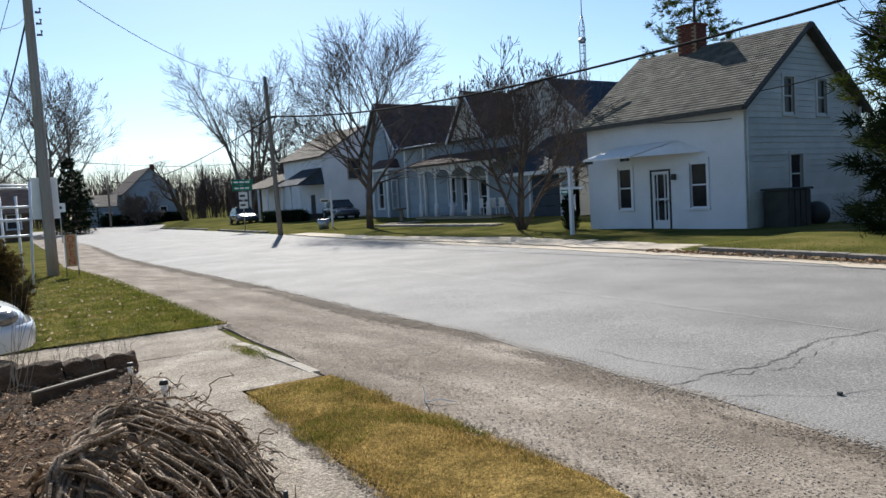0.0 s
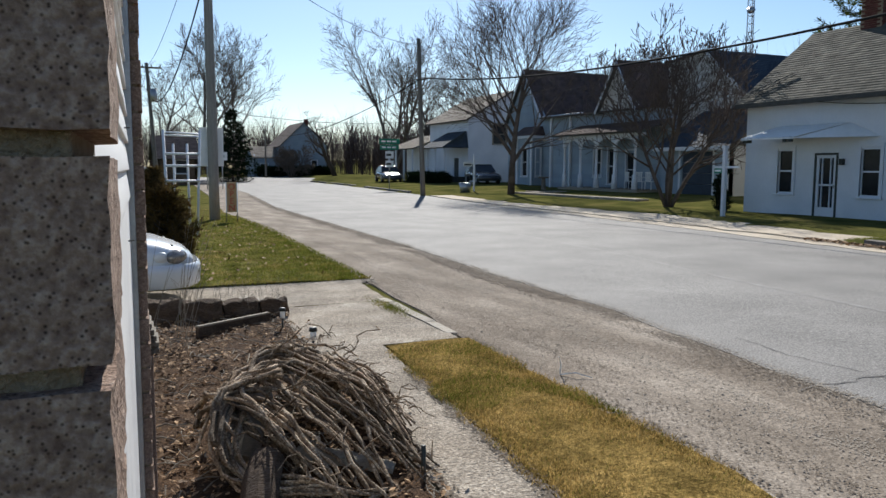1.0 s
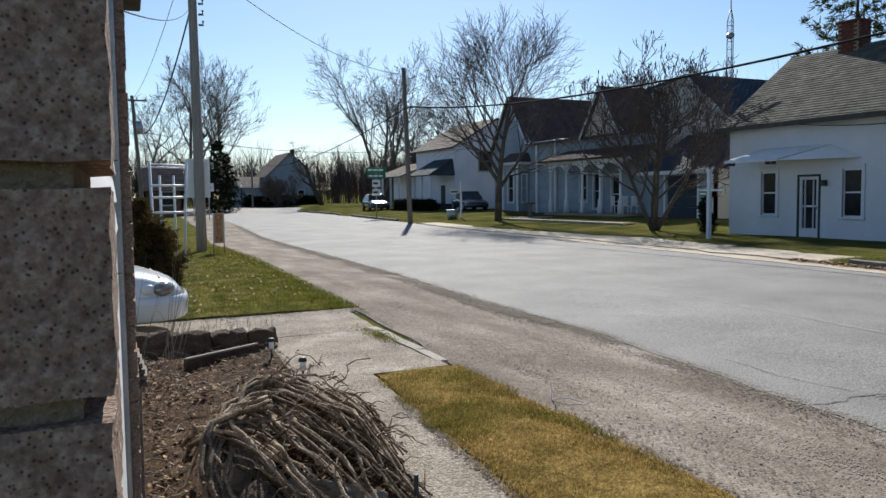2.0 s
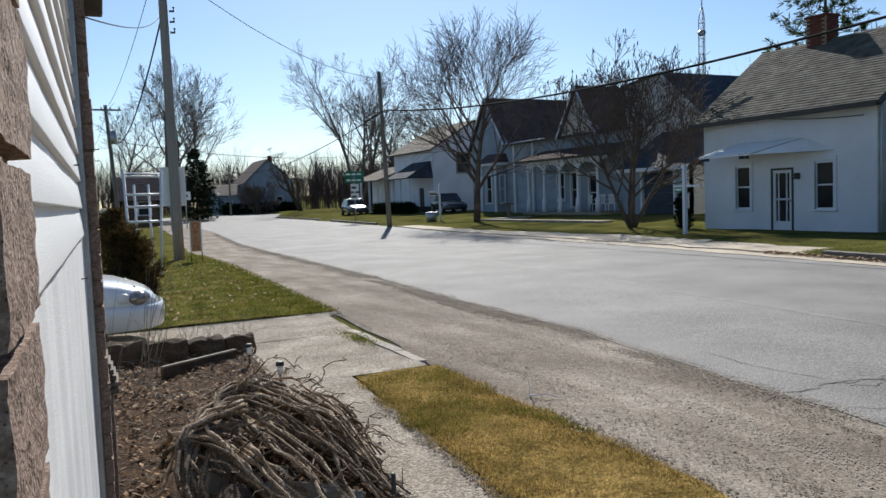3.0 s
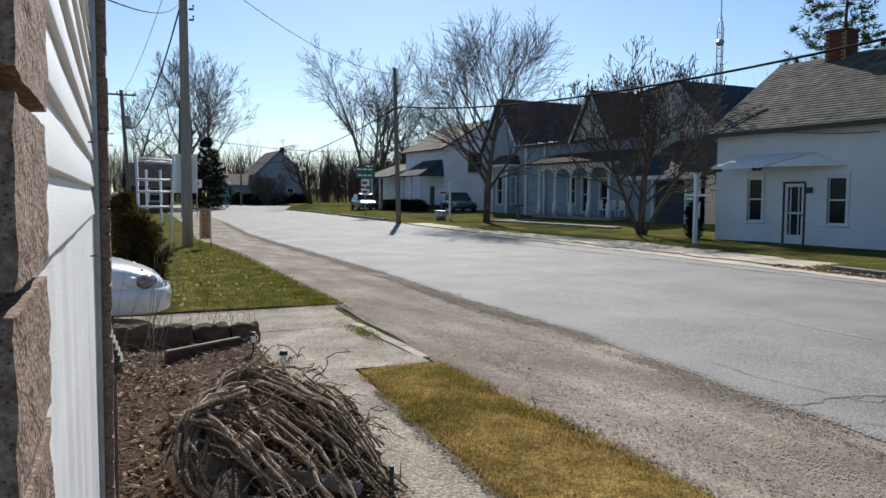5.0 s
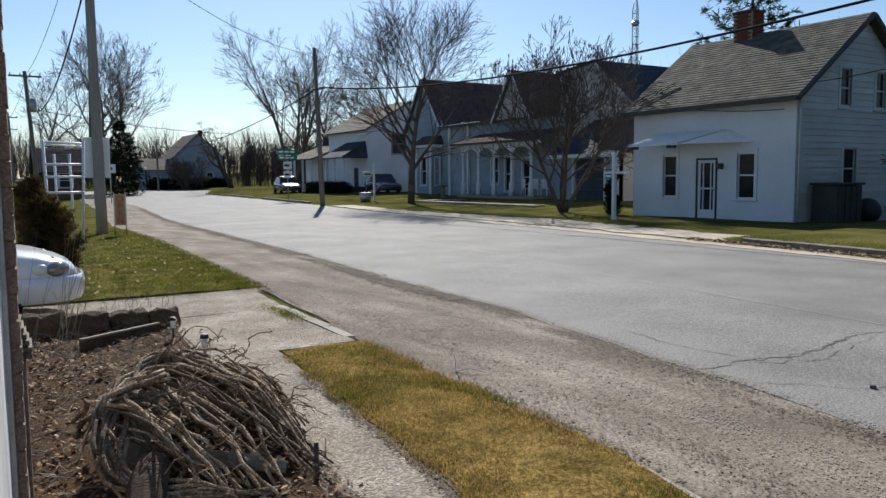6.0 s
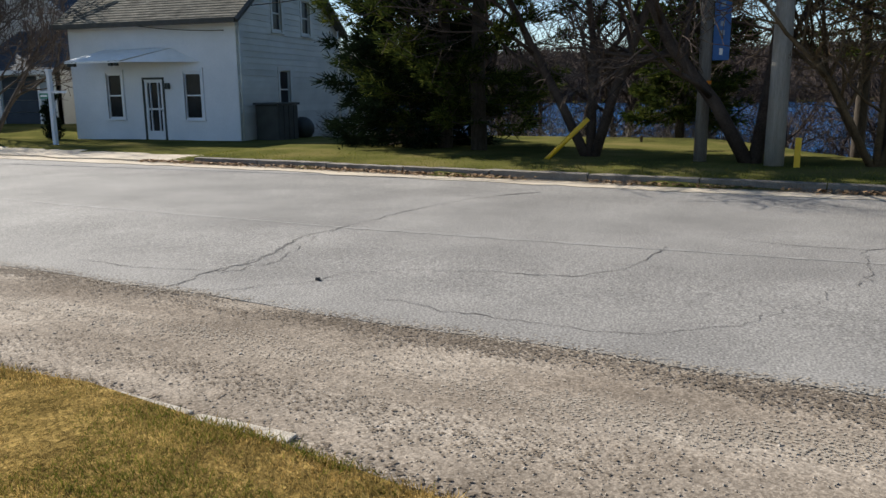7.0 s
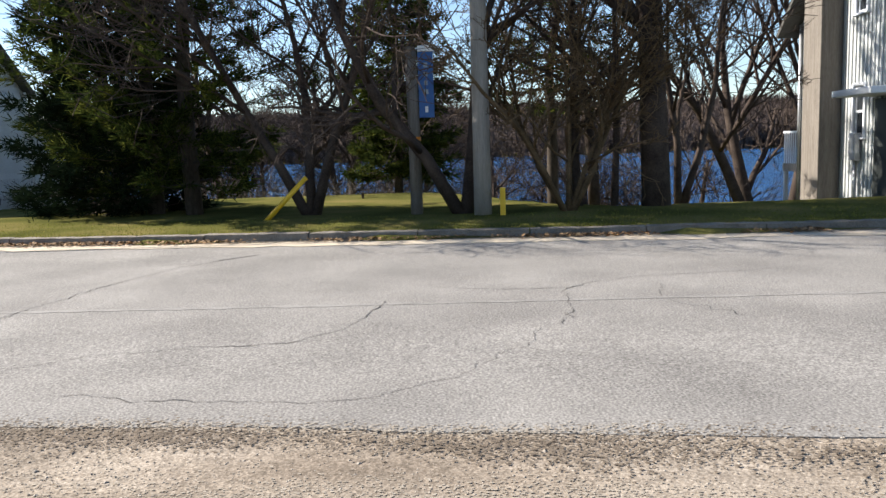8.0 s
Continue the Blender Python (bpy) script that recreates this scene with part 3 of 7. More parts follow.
    for e, r in (((21.28, 3.86), (ry, rz)), ((29.02, 3.86), (ry, rz))):
        v, f = [], []
        tube_into(v, f, [(e[0], ya - 0.02, e[1] - 0.06), (r[0], ya - 0.02, r[1] - 0.06)], [0.085, 0.085], 4)
        link("bargeboard", mesh_of("bargeboard", v, f, M_TRIM), h)
    tube("downspout", [(28.62, 14.5, 0.1), (28.62, 14.5, 4.0)], 0.045, M_SIGNWHITE, h, 8)
    tube("corner_pipe", [(21.78, 14.53, 0.1), (21.78, 14.53, 3.9)], 0.03, M_CLAP, h, 6)
    # chimney of bricks
    c = box("chimney", 24.82, 25.48, 18.6, 19.4, 5.9, 7.5, M_MORTAR, h, 0.0, "red brick chimney")
    me = mesh_of("brick", *brick_shape(0.2, 0.03, 0.062), M_BRICK)
    for j in range(22):
        z = 5.92 + j * 0.074
        for i in range(4):
            yy = 18.6 + 0.1 + i * 0.2 + (0.05 if j % 2 else -0.03)
            if 18.69 <= yy <= 19.34:
                b = link("brick", me, c, loc=(24.812, yy, z))
                b.rotation_euler = (0, 0, radians(90))
        for i in range(3):
            link("brick", me, c, loc=(24.93 + i * 0.21 + (0.03 if j % 2 else 0), 18.592, z))
    box("chimney_cap", 24.76, 25.54, 18.54, 19.46, 7.5, 7.59, M_BRICK, h, 0.02)
    # sheet-metal awning over the door
    a = part("awning", awning_mesh(20.5, 21.67, 20.45, 18.2, 19.85, 17.1, 16.0, 2.62, 3.05), M_SIGNWHITE, h, "white corrugated metal awning")
    for y in (20.3, 20.12, 18.62, 18.4):
        box("bracket", 20.52, 20.62, y - 0.06, y + 0.06, 2.47, 2.645, M_DARK, a)
    # rear addition
    wall_panel("addition_wall", h, SIDE(28.72, 15.2, -0.4), 4.5, 3.2, [], M_CLAP, 0.16)
    wall_panel("addition_end", h, pose(33.2, 15.2, -0.4, 0, 0, 90), 5.5, 3.2, [], M_CLAP, 0.16)
    roof_plane(h, (28.72, 14.95, 2.75), (33.5, 14.95, 2.75), (33.5, 21, 4.0), (28.72, 21, 4.0), M_SHINGLE)
    # fallen aerial mast on the roof
    v, f = [], []
    p0, p1 = Vector((21.5, 21.2, 4.16)), Vector((22.5, 20.0, 4.9))
    q0, q1 = p0 + Vector((0.28, 0.1, 0.21)), p1 + Vector((0.1, 0.12, 0.08))
    tube_into(v, f, [p0, p1], [0.02] * 2, 5)
    tube_into(v, f, [q0, q1], [0.02] * 2, 5)
    for k in range(5):
        tube_into(v, f, [p0.lerp(p1, k / 4), q0.lerp(q1, min(1, k / 4 + 0.1))], [0.013] * 2, 4)
    link("roof_ladder", mesh_of("roof_ladder", v, f, M_TRIM), h, "rusty bent mast lying on the eave")


def brick_shape(l, w, hh):
    x, y, z = l / 2 - 0.004, w / 2, hh / 2
    v = [(-x, -y, -z), (x, -y, -z), (x, y, -z), (-x, y, -z), (-x, -y, z), (x, -y, z), (x, y, z), (-x, y, z)]
    return v, [(0, 3, 2, 1), (4, 5, 6, 7), (0, 1, 5, 4), (1, 2, 6, 5), (2, 3, 7, 6), (3, 0, 4, 7)]


def awning_mesh(x0, x1, f0, f1, b0, b1, side, z0, z1):
    """A hipped sheet-metal hood: ribbed front slope from the edge f1-f0 up to the wall b1-b0, and a side panel down to the wall."""
    bm = bmesh.new()
    n = 60
    top = []
    for i in range(n + 1):
        t = i / n
        yf, yb = f0 + (f1 - f0) * t, b0 + (b1 - b0) * t
        dz = 0.016 if i % 4 < 2 else 0.0
        top.append([bm.verts.new(p) for p in ((x0, yf, z0 + dz), (x1, yb, z1 + dz), (x0, yf, z0 + dz - 0.012), (x1, yb, z1 + dz - 0.012))])
    for a, b in zip(top[:-1], top[1:]):
        bm.faces.new((a[0], b[0], b[1], a[1]))
        bm.faces.new((a[3], b[3], b[2], a[2]))
        bm.faces.new((a[0], a[2], b[2], b[0]))
    bm_box(bm, x0 - 0.012, x0 + 0.012, f1, f0, z0 - 0.05, z0 - 0.014)
    q = [(x0, f1, z0 - 0.03), (x1, side, z0 - 0.03), (x1, b1, z1)]
    a = [bm.verts.new(p) for p in q]
    b = [bm.verts.new((p[0] + 0.01, p[1] + 0.012, p[2])) for p in q]
    bm.faces.new(a)
    bm.faces.new(b[::-1])
    for i in range(3):
        bm.faces.new((a[i], b[i], b[(i + 1) % 3], a[(i + 1) % 3]))
    return bm


white_house()


# ---- the blue-grey house with a porch ----
def porch_house():
    h = thing("porch_house", "old blue-grey gabled house with arched white porch", "house")
    G = 0.36
    # long front wall with a bay under the first gable
    Y1, Y0, X0, X1 = 49.6, 32.0, 27.6, 34.4
    u = lambda y: Y1 - y
    dl = [(u(37.6), u(36.8), 0.35, 2.4), (u(35.9), u(35.1), 0.1, 2.25), (u(39.0), u(38.3), 0.75, 2.4)]
    f = wall_panel("front_wall", h, FACE(X0, Y1, G), Y1 - Y0, 4.6, dl, M_BLUE)
    boards(f, Y1 - Y0, 4.6, dl, M_BLUE, 0.3, None, 0.004)
    for o in dl:
        window(f, *o, M_WHITE, (1, 1))
    wall_panel("end_wall", h, SIDE(X0, Y0, G), X1 - X0, 4.6, [], M_CREAM, 0.18)
    wall_panel("far_wall", h, pose(X1, Y1, G, 0, 0, 180), X1 - X0, 4.6, [], M_BLUE, 0.18)
    wall_panel("back_wall", h, pose(X1, Y0, G, 0, 0, 90), Y1 - Y0, 4.6, [], M_BLUE)
    box("cornice", 27.3, 27.58, 40.2, 44.6, 4.86, 5.02, M_WHITE, h, 0.03)
    # steep street gables, their ridges running back from the street
    for yl, yr, zt, xf, xb, name, mm in ((49.6, 44.75, 8.3, 27.56, 36.0, "bay_gable", M_BLUE), (38.15, 34.7, 7.6, 27.3, 31.6, "centre_gable", M_CREAM)):
        hw, ym = (yl - yr) / 2, (yl + yr) / 2
        g = wall_panel(name, h, FACE(xf, yl, 4.96), yl - yr, 0.1, [], mm, 0.14, (hw, zt - 4.96))
        boards(g, yl - yr, 0.1, [], mm, 0.16, (hw, zt - 4.96), 0.004)
        roof_plane(h, (xf - 0.25, yl + 0.12, 4.85), (xb, yl + 0.12, 4.85), (xb, ym, zt + 0.1), (xf - 0.25, ym, zt + 0.1), M_BROWNROOF)
        roof_plane(h, (xb, yr - 0.12, 4.85), (xf - 0.25, yr - 0.12, 4.85), (xf - 0.25, ym, zt + 0.1), (xb, ym, zt + 0.1), M_BROWNROOF)
        for ya, yb, k in ((yl + 0.13, ym, 1), (yr - 0.13, ym, -1)):
            v, ff = [], []
            tube_into(v, ff, [(xf - 0.27, ya, 4.78), (xf - 0.27, yb, zt + 0.02)], [0.07, 0.07], 4)
            link("bargeboard", mesh_of("bargeboard", v, ff, M_WHITE), h)
    roof_plane(h, (27.2, 44.7, 4.92), (27.2, 32.2, 4.92), (34.6, 32.2, 5.5), (34.6, 44.7, 5.5), M_BROWNROOF)
    # bay window
    b = box("bay", 26.86, 27.58, 44.9, 46.9, G, 3.7, M_BLUE, h, 0.02, "blue-grey bay with white corner posts")
    bm = bmesh.new()
    lo = [bm.verts.new(p) for p in ((27.59, 47.25, 3.78), (26.55, 47.25, 3.78), (26.55, 44.55, 3.78), (27.59, 44.55, 3.78))]
    hi = [bm.verts.new(p) for p in ((27.59, 46.9, 4.4), (27.2, 46.7, 4.4), (27.2, 45.1, 4.4), (27.59, 44.9, 4.4))]
    for k in range(3):
        bm.faces.new((lo[k], lo[k + 1], hi[k + 1], hi[k]))
    bm.faces.new(hi)
    part("bay_roof", bm, M_BROWNROOF, b)
    box("bay_cornice", 26.6, 27.57, 44.6, 47.2, 3.6, 3.775, M_WHITE, b, 0.02)
    w = wall_panel("bay_front", b, FACE(26.8, 46.75, G), 1.7, 3.2, [(0.5, 1.2, 0.7, 2.6)], M_BLUE, 0.055)
    window(w, 0.5, 1.2, 0.7, 2.6, M_WHITE, (1, 2))
    s2 = wall_panel("bay_side", b, SIDE(26.87, 44.85, G), 0.7, 3.2, [(0.15, 0.55, 0.7, 2.6)], M_BLUE, 0.045)
    window(s2, 0.15, 0.55, 0.7, 2.6, M_WHITE, (1, 1), cw=0.05)
    for y in (46.85, 44.95):
        box("corner_post", 26.7, 26.79, y - 0.08, y + 0.08, G, 3.6, M_WHITE, b, 0.01)
    box("pilaster", 27.42, 27.575, 43.6, 43.78, G, 4.9, M_WHITE, h, 0.02)
    box("pilaster", 27.42, 27.575, 41.4, 41.55, G, 4.9, M_WHITE, h, 0.02)
    # tall shingled wing beyond, with a half-gabled street front
    wing = thing("wing", "", "")
    for key in list(wing.keys()):
        del wing[key]
    wing.parent = h
    yl, yr, ym, zt = 34.5, 27.9, 31.6, 7.65
    prof = [(yl, G), (yl, 7.35), (ym, zt), (yr, 4.5), (yr, G)]
    v = [(x, y, z) for x in (29.2, 29.38) for y, z in prof]
    link("wing_wall", mesh_of("wing_wall", v, [(0, 1, 2, 3, 4), (9, 8, 7, 6, 5)] + [(k, k + 5, (k + 1) % 5 + 5, (k + 1) % 5) for k in range(5)], M_CREAM), wing)
    sv, sf = [], []
    z = 4.4
    row = 0
    while z < zt - 0.1:
        y = yl - (0.1 if row % 2 else 0)
        lim = yr if z < 4.5 else yr + (ym - yr) * (z + 0.17 - 4.5) / (zt - 4.5)
        while y - 0.2 > lim:
            if z + 0.17 < 7.35 + 0.3 * (yl - y) / (yl - ym):
                k = len(sv)
                sv += [(29.172, y - 0.004, z), (29.172, y - 0.196, z), (29.192, y - 0.196, z + 0.17), (29.192, y - 0.004, z + 0.17)]
                sf.append((k, k + 1, k + 2, k + 3))
            y -= 0.2
        z += 0.17
        row += 1
    link("wall_shingles", mesh_of("wall_shingles", sv, sf, M_CREAM), wing)["kind"] = "stuff"
    v, ff = [], []
    tube_into(v, ff, [(29.12, yr - 0.25, 4.28), (29.12, ym, zt + 0.02)], [0.1, 0.1], 4)
    link("fascia", mesh_of("fascia", v, ff, M_WHITE), wing)
    roof_plane(wing, (29.0, yl + 0.2, 7.42), (36.5, yl + 0.2, 7.42), (36.5, ym, zt + 0.12), (29.0, ym, zt + 0.12), M_BROWNROOF)
    roof_plane(wing, (36.5, yr - 0.3, 4.4), (29.0, yr - 0.3, 4.4), (29.0, ym, zt + 0.12), (36.5, ym, zt + 0.12), M_NAVYROOF, underside=M_WHITE)
    wall_panel("wing_side", wing, SIDE(29.4, yr, G), 7.0, 4.1, [], M_CREAM)
    wall_panel("wing_far_side", wing, pose(36.4, yl, G, 0, 0, 180), 7.0, 7.0, [], M_CREAM)
    # porch
    box("porch_deck", 25.6, 27.55, 32.4, 39.9, 0.15, 0.5, M_GREYWOOD, h, 0.02, "low grey porch deck")
    roof_plane(h, (25.4, 40.3, 3.55), (25.4, 32.0, 3.55), (27.55, 32.0, 4.2), (27.55, 40.3, 4.2), M_BROWNROOF)
    box("porch_beam", 25.7, 25.92, 32.2, 40.1, 3.3, 3.46, M_WHITE, h, 0.02)
    ys = [39.47, 37.83, 36.27, 34.6, 32.87]
    for y in ys:
        v, ff = [], []
        tube_into(v, ff, [(25.8, y, 0.48), (25.8, y, 1.25), (25.8, y, 1.3), (25.8, y, 2.75), (25.8, y, 2.8), (25.8, y, 3.32)], [0.17, 0.13, 0.08, 0.07, 0.12, 0.12], 10)
        link("porch_post", mesh_of("porch_post", v, ff, M_WHITE, True), h)
    for y_a, y_b in zip(ys[:-1], ys[1:]):
        bm = bmesh.new()
        n = 14
        yc, hw = (y_a + y_b) / 2, (y_a - y_b) / 2 - 0.07
        pts = []
        for k in range(n + 1):
            t = math.pi * k / n
            yy, zz = yc + hw * math.cos(t), 2.72 + 0.5 * math.sin(t)
            pts.append([bm.verts.new((x, yy, q)) for x in (25.76, 25.84) for q in (zz, 3.31)])
        for a, c in zip(pts[:-1], pts[1:]):
            bm.faces.new((a[0], c[0], c[1], a[1]))
            bm.faces.new((a[2], a[3], c[3], c[2]))
            bm.faces.new((a[0], a[2], c[2], c[0]))
        part("porch_arch", bm, M_WHITE, h)
    # garage
    gd = [(1.5, 3.55, 0.05, 2.12)]
    gw = wall_panel("garage_wall", h, FACE(26.3, 31.4, 0.3), 4.7, 2.35, gd, M_BLUE)
    bm = bmesh.new()
    for k in range(4):
        bm_box(bm, 1.52, 3.53, 0.05, 0.09, 0.06 + k * 0.515, 0.06 + k * 0.515 + 0.5, 0.012)
    part("garage_door", bm, M_NAVYROOF, gw, "dark slate-blue panelled garage door")
    for u in (1.3, 3.6, 4.5):
        box("trim_board", u, u + 0.1, -0.04, -0.002, 0, 2.35, M_WHITE, gw)
    wall_panel("garage_side", h, SIDE(26.3, 26.7, 0.3), 2.9, 2.35, [], M_CREAM)
    roof_plane(h, (25.9, 31.6, 2.62), (25.9, 26.4, 2.62), (29.2, 26.4, 4.6), (29.2, 31.6, 4.6), M_NAVYROOF)
    box("fascia", 25.86, 25.9, 26.4, 31.6, 2.46, 2.64, M_WHITE, h)
    # rear block with a slate-blue roof
    roof_plane(h, (31.0, 31.0, 5.4), (31.0, 21.5, 5.4), (34.5, 21.5, 7.6), (34.5, 31.0, 7.6), M_NAVYROOF)
    wall_panel("rear_block_wall", h, FACE(31.2, 30.8, 0.1), 9.0, 5.3, [], M_CREAM)
    wall_panel("rear_block_side", h, SIDE(31.2, 21.8, 0.1), 6.0, 5.3, [], M_CREAM)


porch_house()


# ---- the white house by the corner ----
def corner_house():
    h = thing("corner_house", "white two-storey house with tan roof and dark porch", "house")
    X0, X1, Y0, Y1, G = 27.0, 34.5, 55.0, 62.5, 0.4
    f = wall_panel("front_wall", h, FACE(X0, Y1, G), 7.5, 5.1, [(4.9, 5.8, 0.1, 2.1)], M_WHITE)
    boards(f, 7.5, 5.1, [(4.9, 5.8, 0.1, 2.1)], M_WHITE, 0.25, None, 0.004)
    box("door", 4.92, 5.78, 0.03, 0.08, 0.1, 2.1, M_DARK, f)
    o = [(2.2, 3.4, 3.1, 4.7)]
    s = wall_panel("gable_wall", h, SIDE(X0, Y0, G), X1 - X0, 5.1, o, M_WHITE, 0.18, (3.75, 7.2))
    boards(s, X1 - X0, 5.1, o, M_WHITE, 0.25, (3.75, 7.2), 0.004)
    window(s, *o[0], M_GREYWOOD)
    wall_panel("back_wall", h, pose(X1, Y0, G, 0, 0, 90), 7.5, 5.1, [], M_WHITE)
    wall_panel("far_gable_wall", h, pose(X1, Y1, G, 0, 0, 180), 7.5, 5.1, [], M_WHITE, 0.18, (3.75, 7.2))
    roof_plane(h, (26.6, 62.9, 5.35), (26.6, 54.6, 5.35), (30.75, 54.6, 7.75), (30.75, 62.9, 7.75), M_TANROOF)
    roof_plane(h, (34.9, 54.6, 5.35), (34.9, 62.9, 5.35), (30.75, 62.9, 7.75), (30.75, 54.6, 7.75), M_TANROOF)
    roof_plane(h, (24.7, 59.2, 3.2), (24.7, 54.9, 3.2), (26.98, 55.3, 4.5), (26.98, 58.8, 4.5), M_NAVYROOF, underside=M_DARK)
    roof_plane(h, (24.7, 54.9, 3.19), (26.98, 54.9, 3.19), (26.98, 55.28, 4.48), (26.5, 55.28, 4.2), M_NAVYROOF, underside=M_DARK)
    box("porch_deck", 25.0, 26.98, 55.2, 59.0, 0.2, 0.9, M_DARK, h)
    for y in (55.4, 57.2, 58.8):
        box("porch_post", 25.05, 25.2, y - 0.08, y + 0.08, 0.9, 3.25, M_WHITE, h, 0.01)
    box("porch_rail", 25.08, 25.16, 55.5, 58.7, 1.6, 1.68, M_WHITE, h)
    roof_plane(h, (25.5, 69.5, 3.3), (25.5, 62.9, 3.3), (29.0, 62.9, 4.6), (29.0, 69.5, 4.6), M_TANROOF)
    wall_panel("lean_to_wall", h, FACE(27.4, 69.0, G), 6.4, 3.4, [], M_WHITE)
    for y in (63.4, 65.4, 67.4, 69.2):
        box("carport_post", 25.6, 25.75, y - 0.07, y + 0.07, 0.3, 3.25, M_WHITE, h)


corner_house()


def simple_house(name, label, x0, x1, y0, y1, ze, zr, along, wallm, roofm, windows=(), g=0.0):
    """A far gabled house. along: the ridge runs along 'x' or 'y'."""
    h = thing(name, label, "house")
    L, D = x1 - x0, y1 - y0
    s = wall_panel("front_wall", h, SIDE(x0, y0, g), L, ze - g, windows, wallm, 0.2, (L / 2, zr - g) if along == "y" else None)
    for o in windows:
        window(s, *o, M_WHITE)
    wall_panel("street_wall", h, FACE(x0, y1, g), D, ze - g, [], wallm, 0.2, (D / 2, zr - g) if along == "x" else None)
    wall_panel("back_wall", h, pose(x1, y0, g, 0, 0, 90), D, ze - g, [], wallm, 0.2, (D / 2, zr - g) if along == "x" else None)
    wall_panel("rear_wall", h, pose(x1, y1, g, 0, 0, 180), L, ze - g, [], wallm, 0.2, (L / 2, zr - g) if along == "y" else None)
    e, t = 0.35, 0.1
    if along == "y":
        xm = (x0 + x1) / 2
        roof_plane(h, (x0 - e, y1 + e, ze - 0.2), (x0 - e, y0 - e, ze - 0.2), (xm, y0 - e, zr + t), (xm, y1 + e, zr + t), roofm, course=0.3, piece=0.8)
        roof_plane(h, (x1 + e, y0 - e, ze - 0.2), (x1 + e, y1 + e, ze - 0.2), (xm, y1 + e, zr + t), (xm, y0 - e, zr + t), roofm, course=0.3, piece=0.8)
    else:
        ym = (y0 + y1) / 2
        roof_plane(h, (x0 - e, y0 - e, ze - 0.2), (x1 + e, y0 - e, ze - 0.2), (x1 + e, ym, zr + t), (x0 - e, ym, zr + t), roofm, course=0.3, piece=0.8)
        roof_plane(h, (x1 + e, y1 + e, ze - 0.2), (x0 - e, y1 + e, ze - 0.2), (x0 - e, ym, zr + t), (x1 + e, ym, zr + t), roofm, course=0.3, piece=0.8)
    return h


far_h = simple_house("far_house", "grey-blue gabled house behind a dark hedge", 28.5, 36.4, 128, 138, 5.2, 9.0, "y", M_BLUE, M_BROWNROOF, [(1.5, 2.5, 1.2, 2.8), (5.2, 6.2, 1.2, 2.8)])
box("chimney", 33.4, 34.0, 131, 131.6, 8.0, 9.8, M_BRICK, far_h)
simple_house("far_bungalow", "low blue-grey bungalow with brown roof", 24.2, 28.4, 128, 136, 3.4, 5.0, "x", M_BLUE, M_TANROOF, [(1.0, 2.2, 1.0, 2.2)])
simple_house("far_brown_house", "low dark-roofed building far down the street", 5.2, 8.5, 72, 78, 2.5, 4.3, "x", M_OLDWOOD, M_BROWNROOF, [(1.5, 2.5, 1, 2.2)])


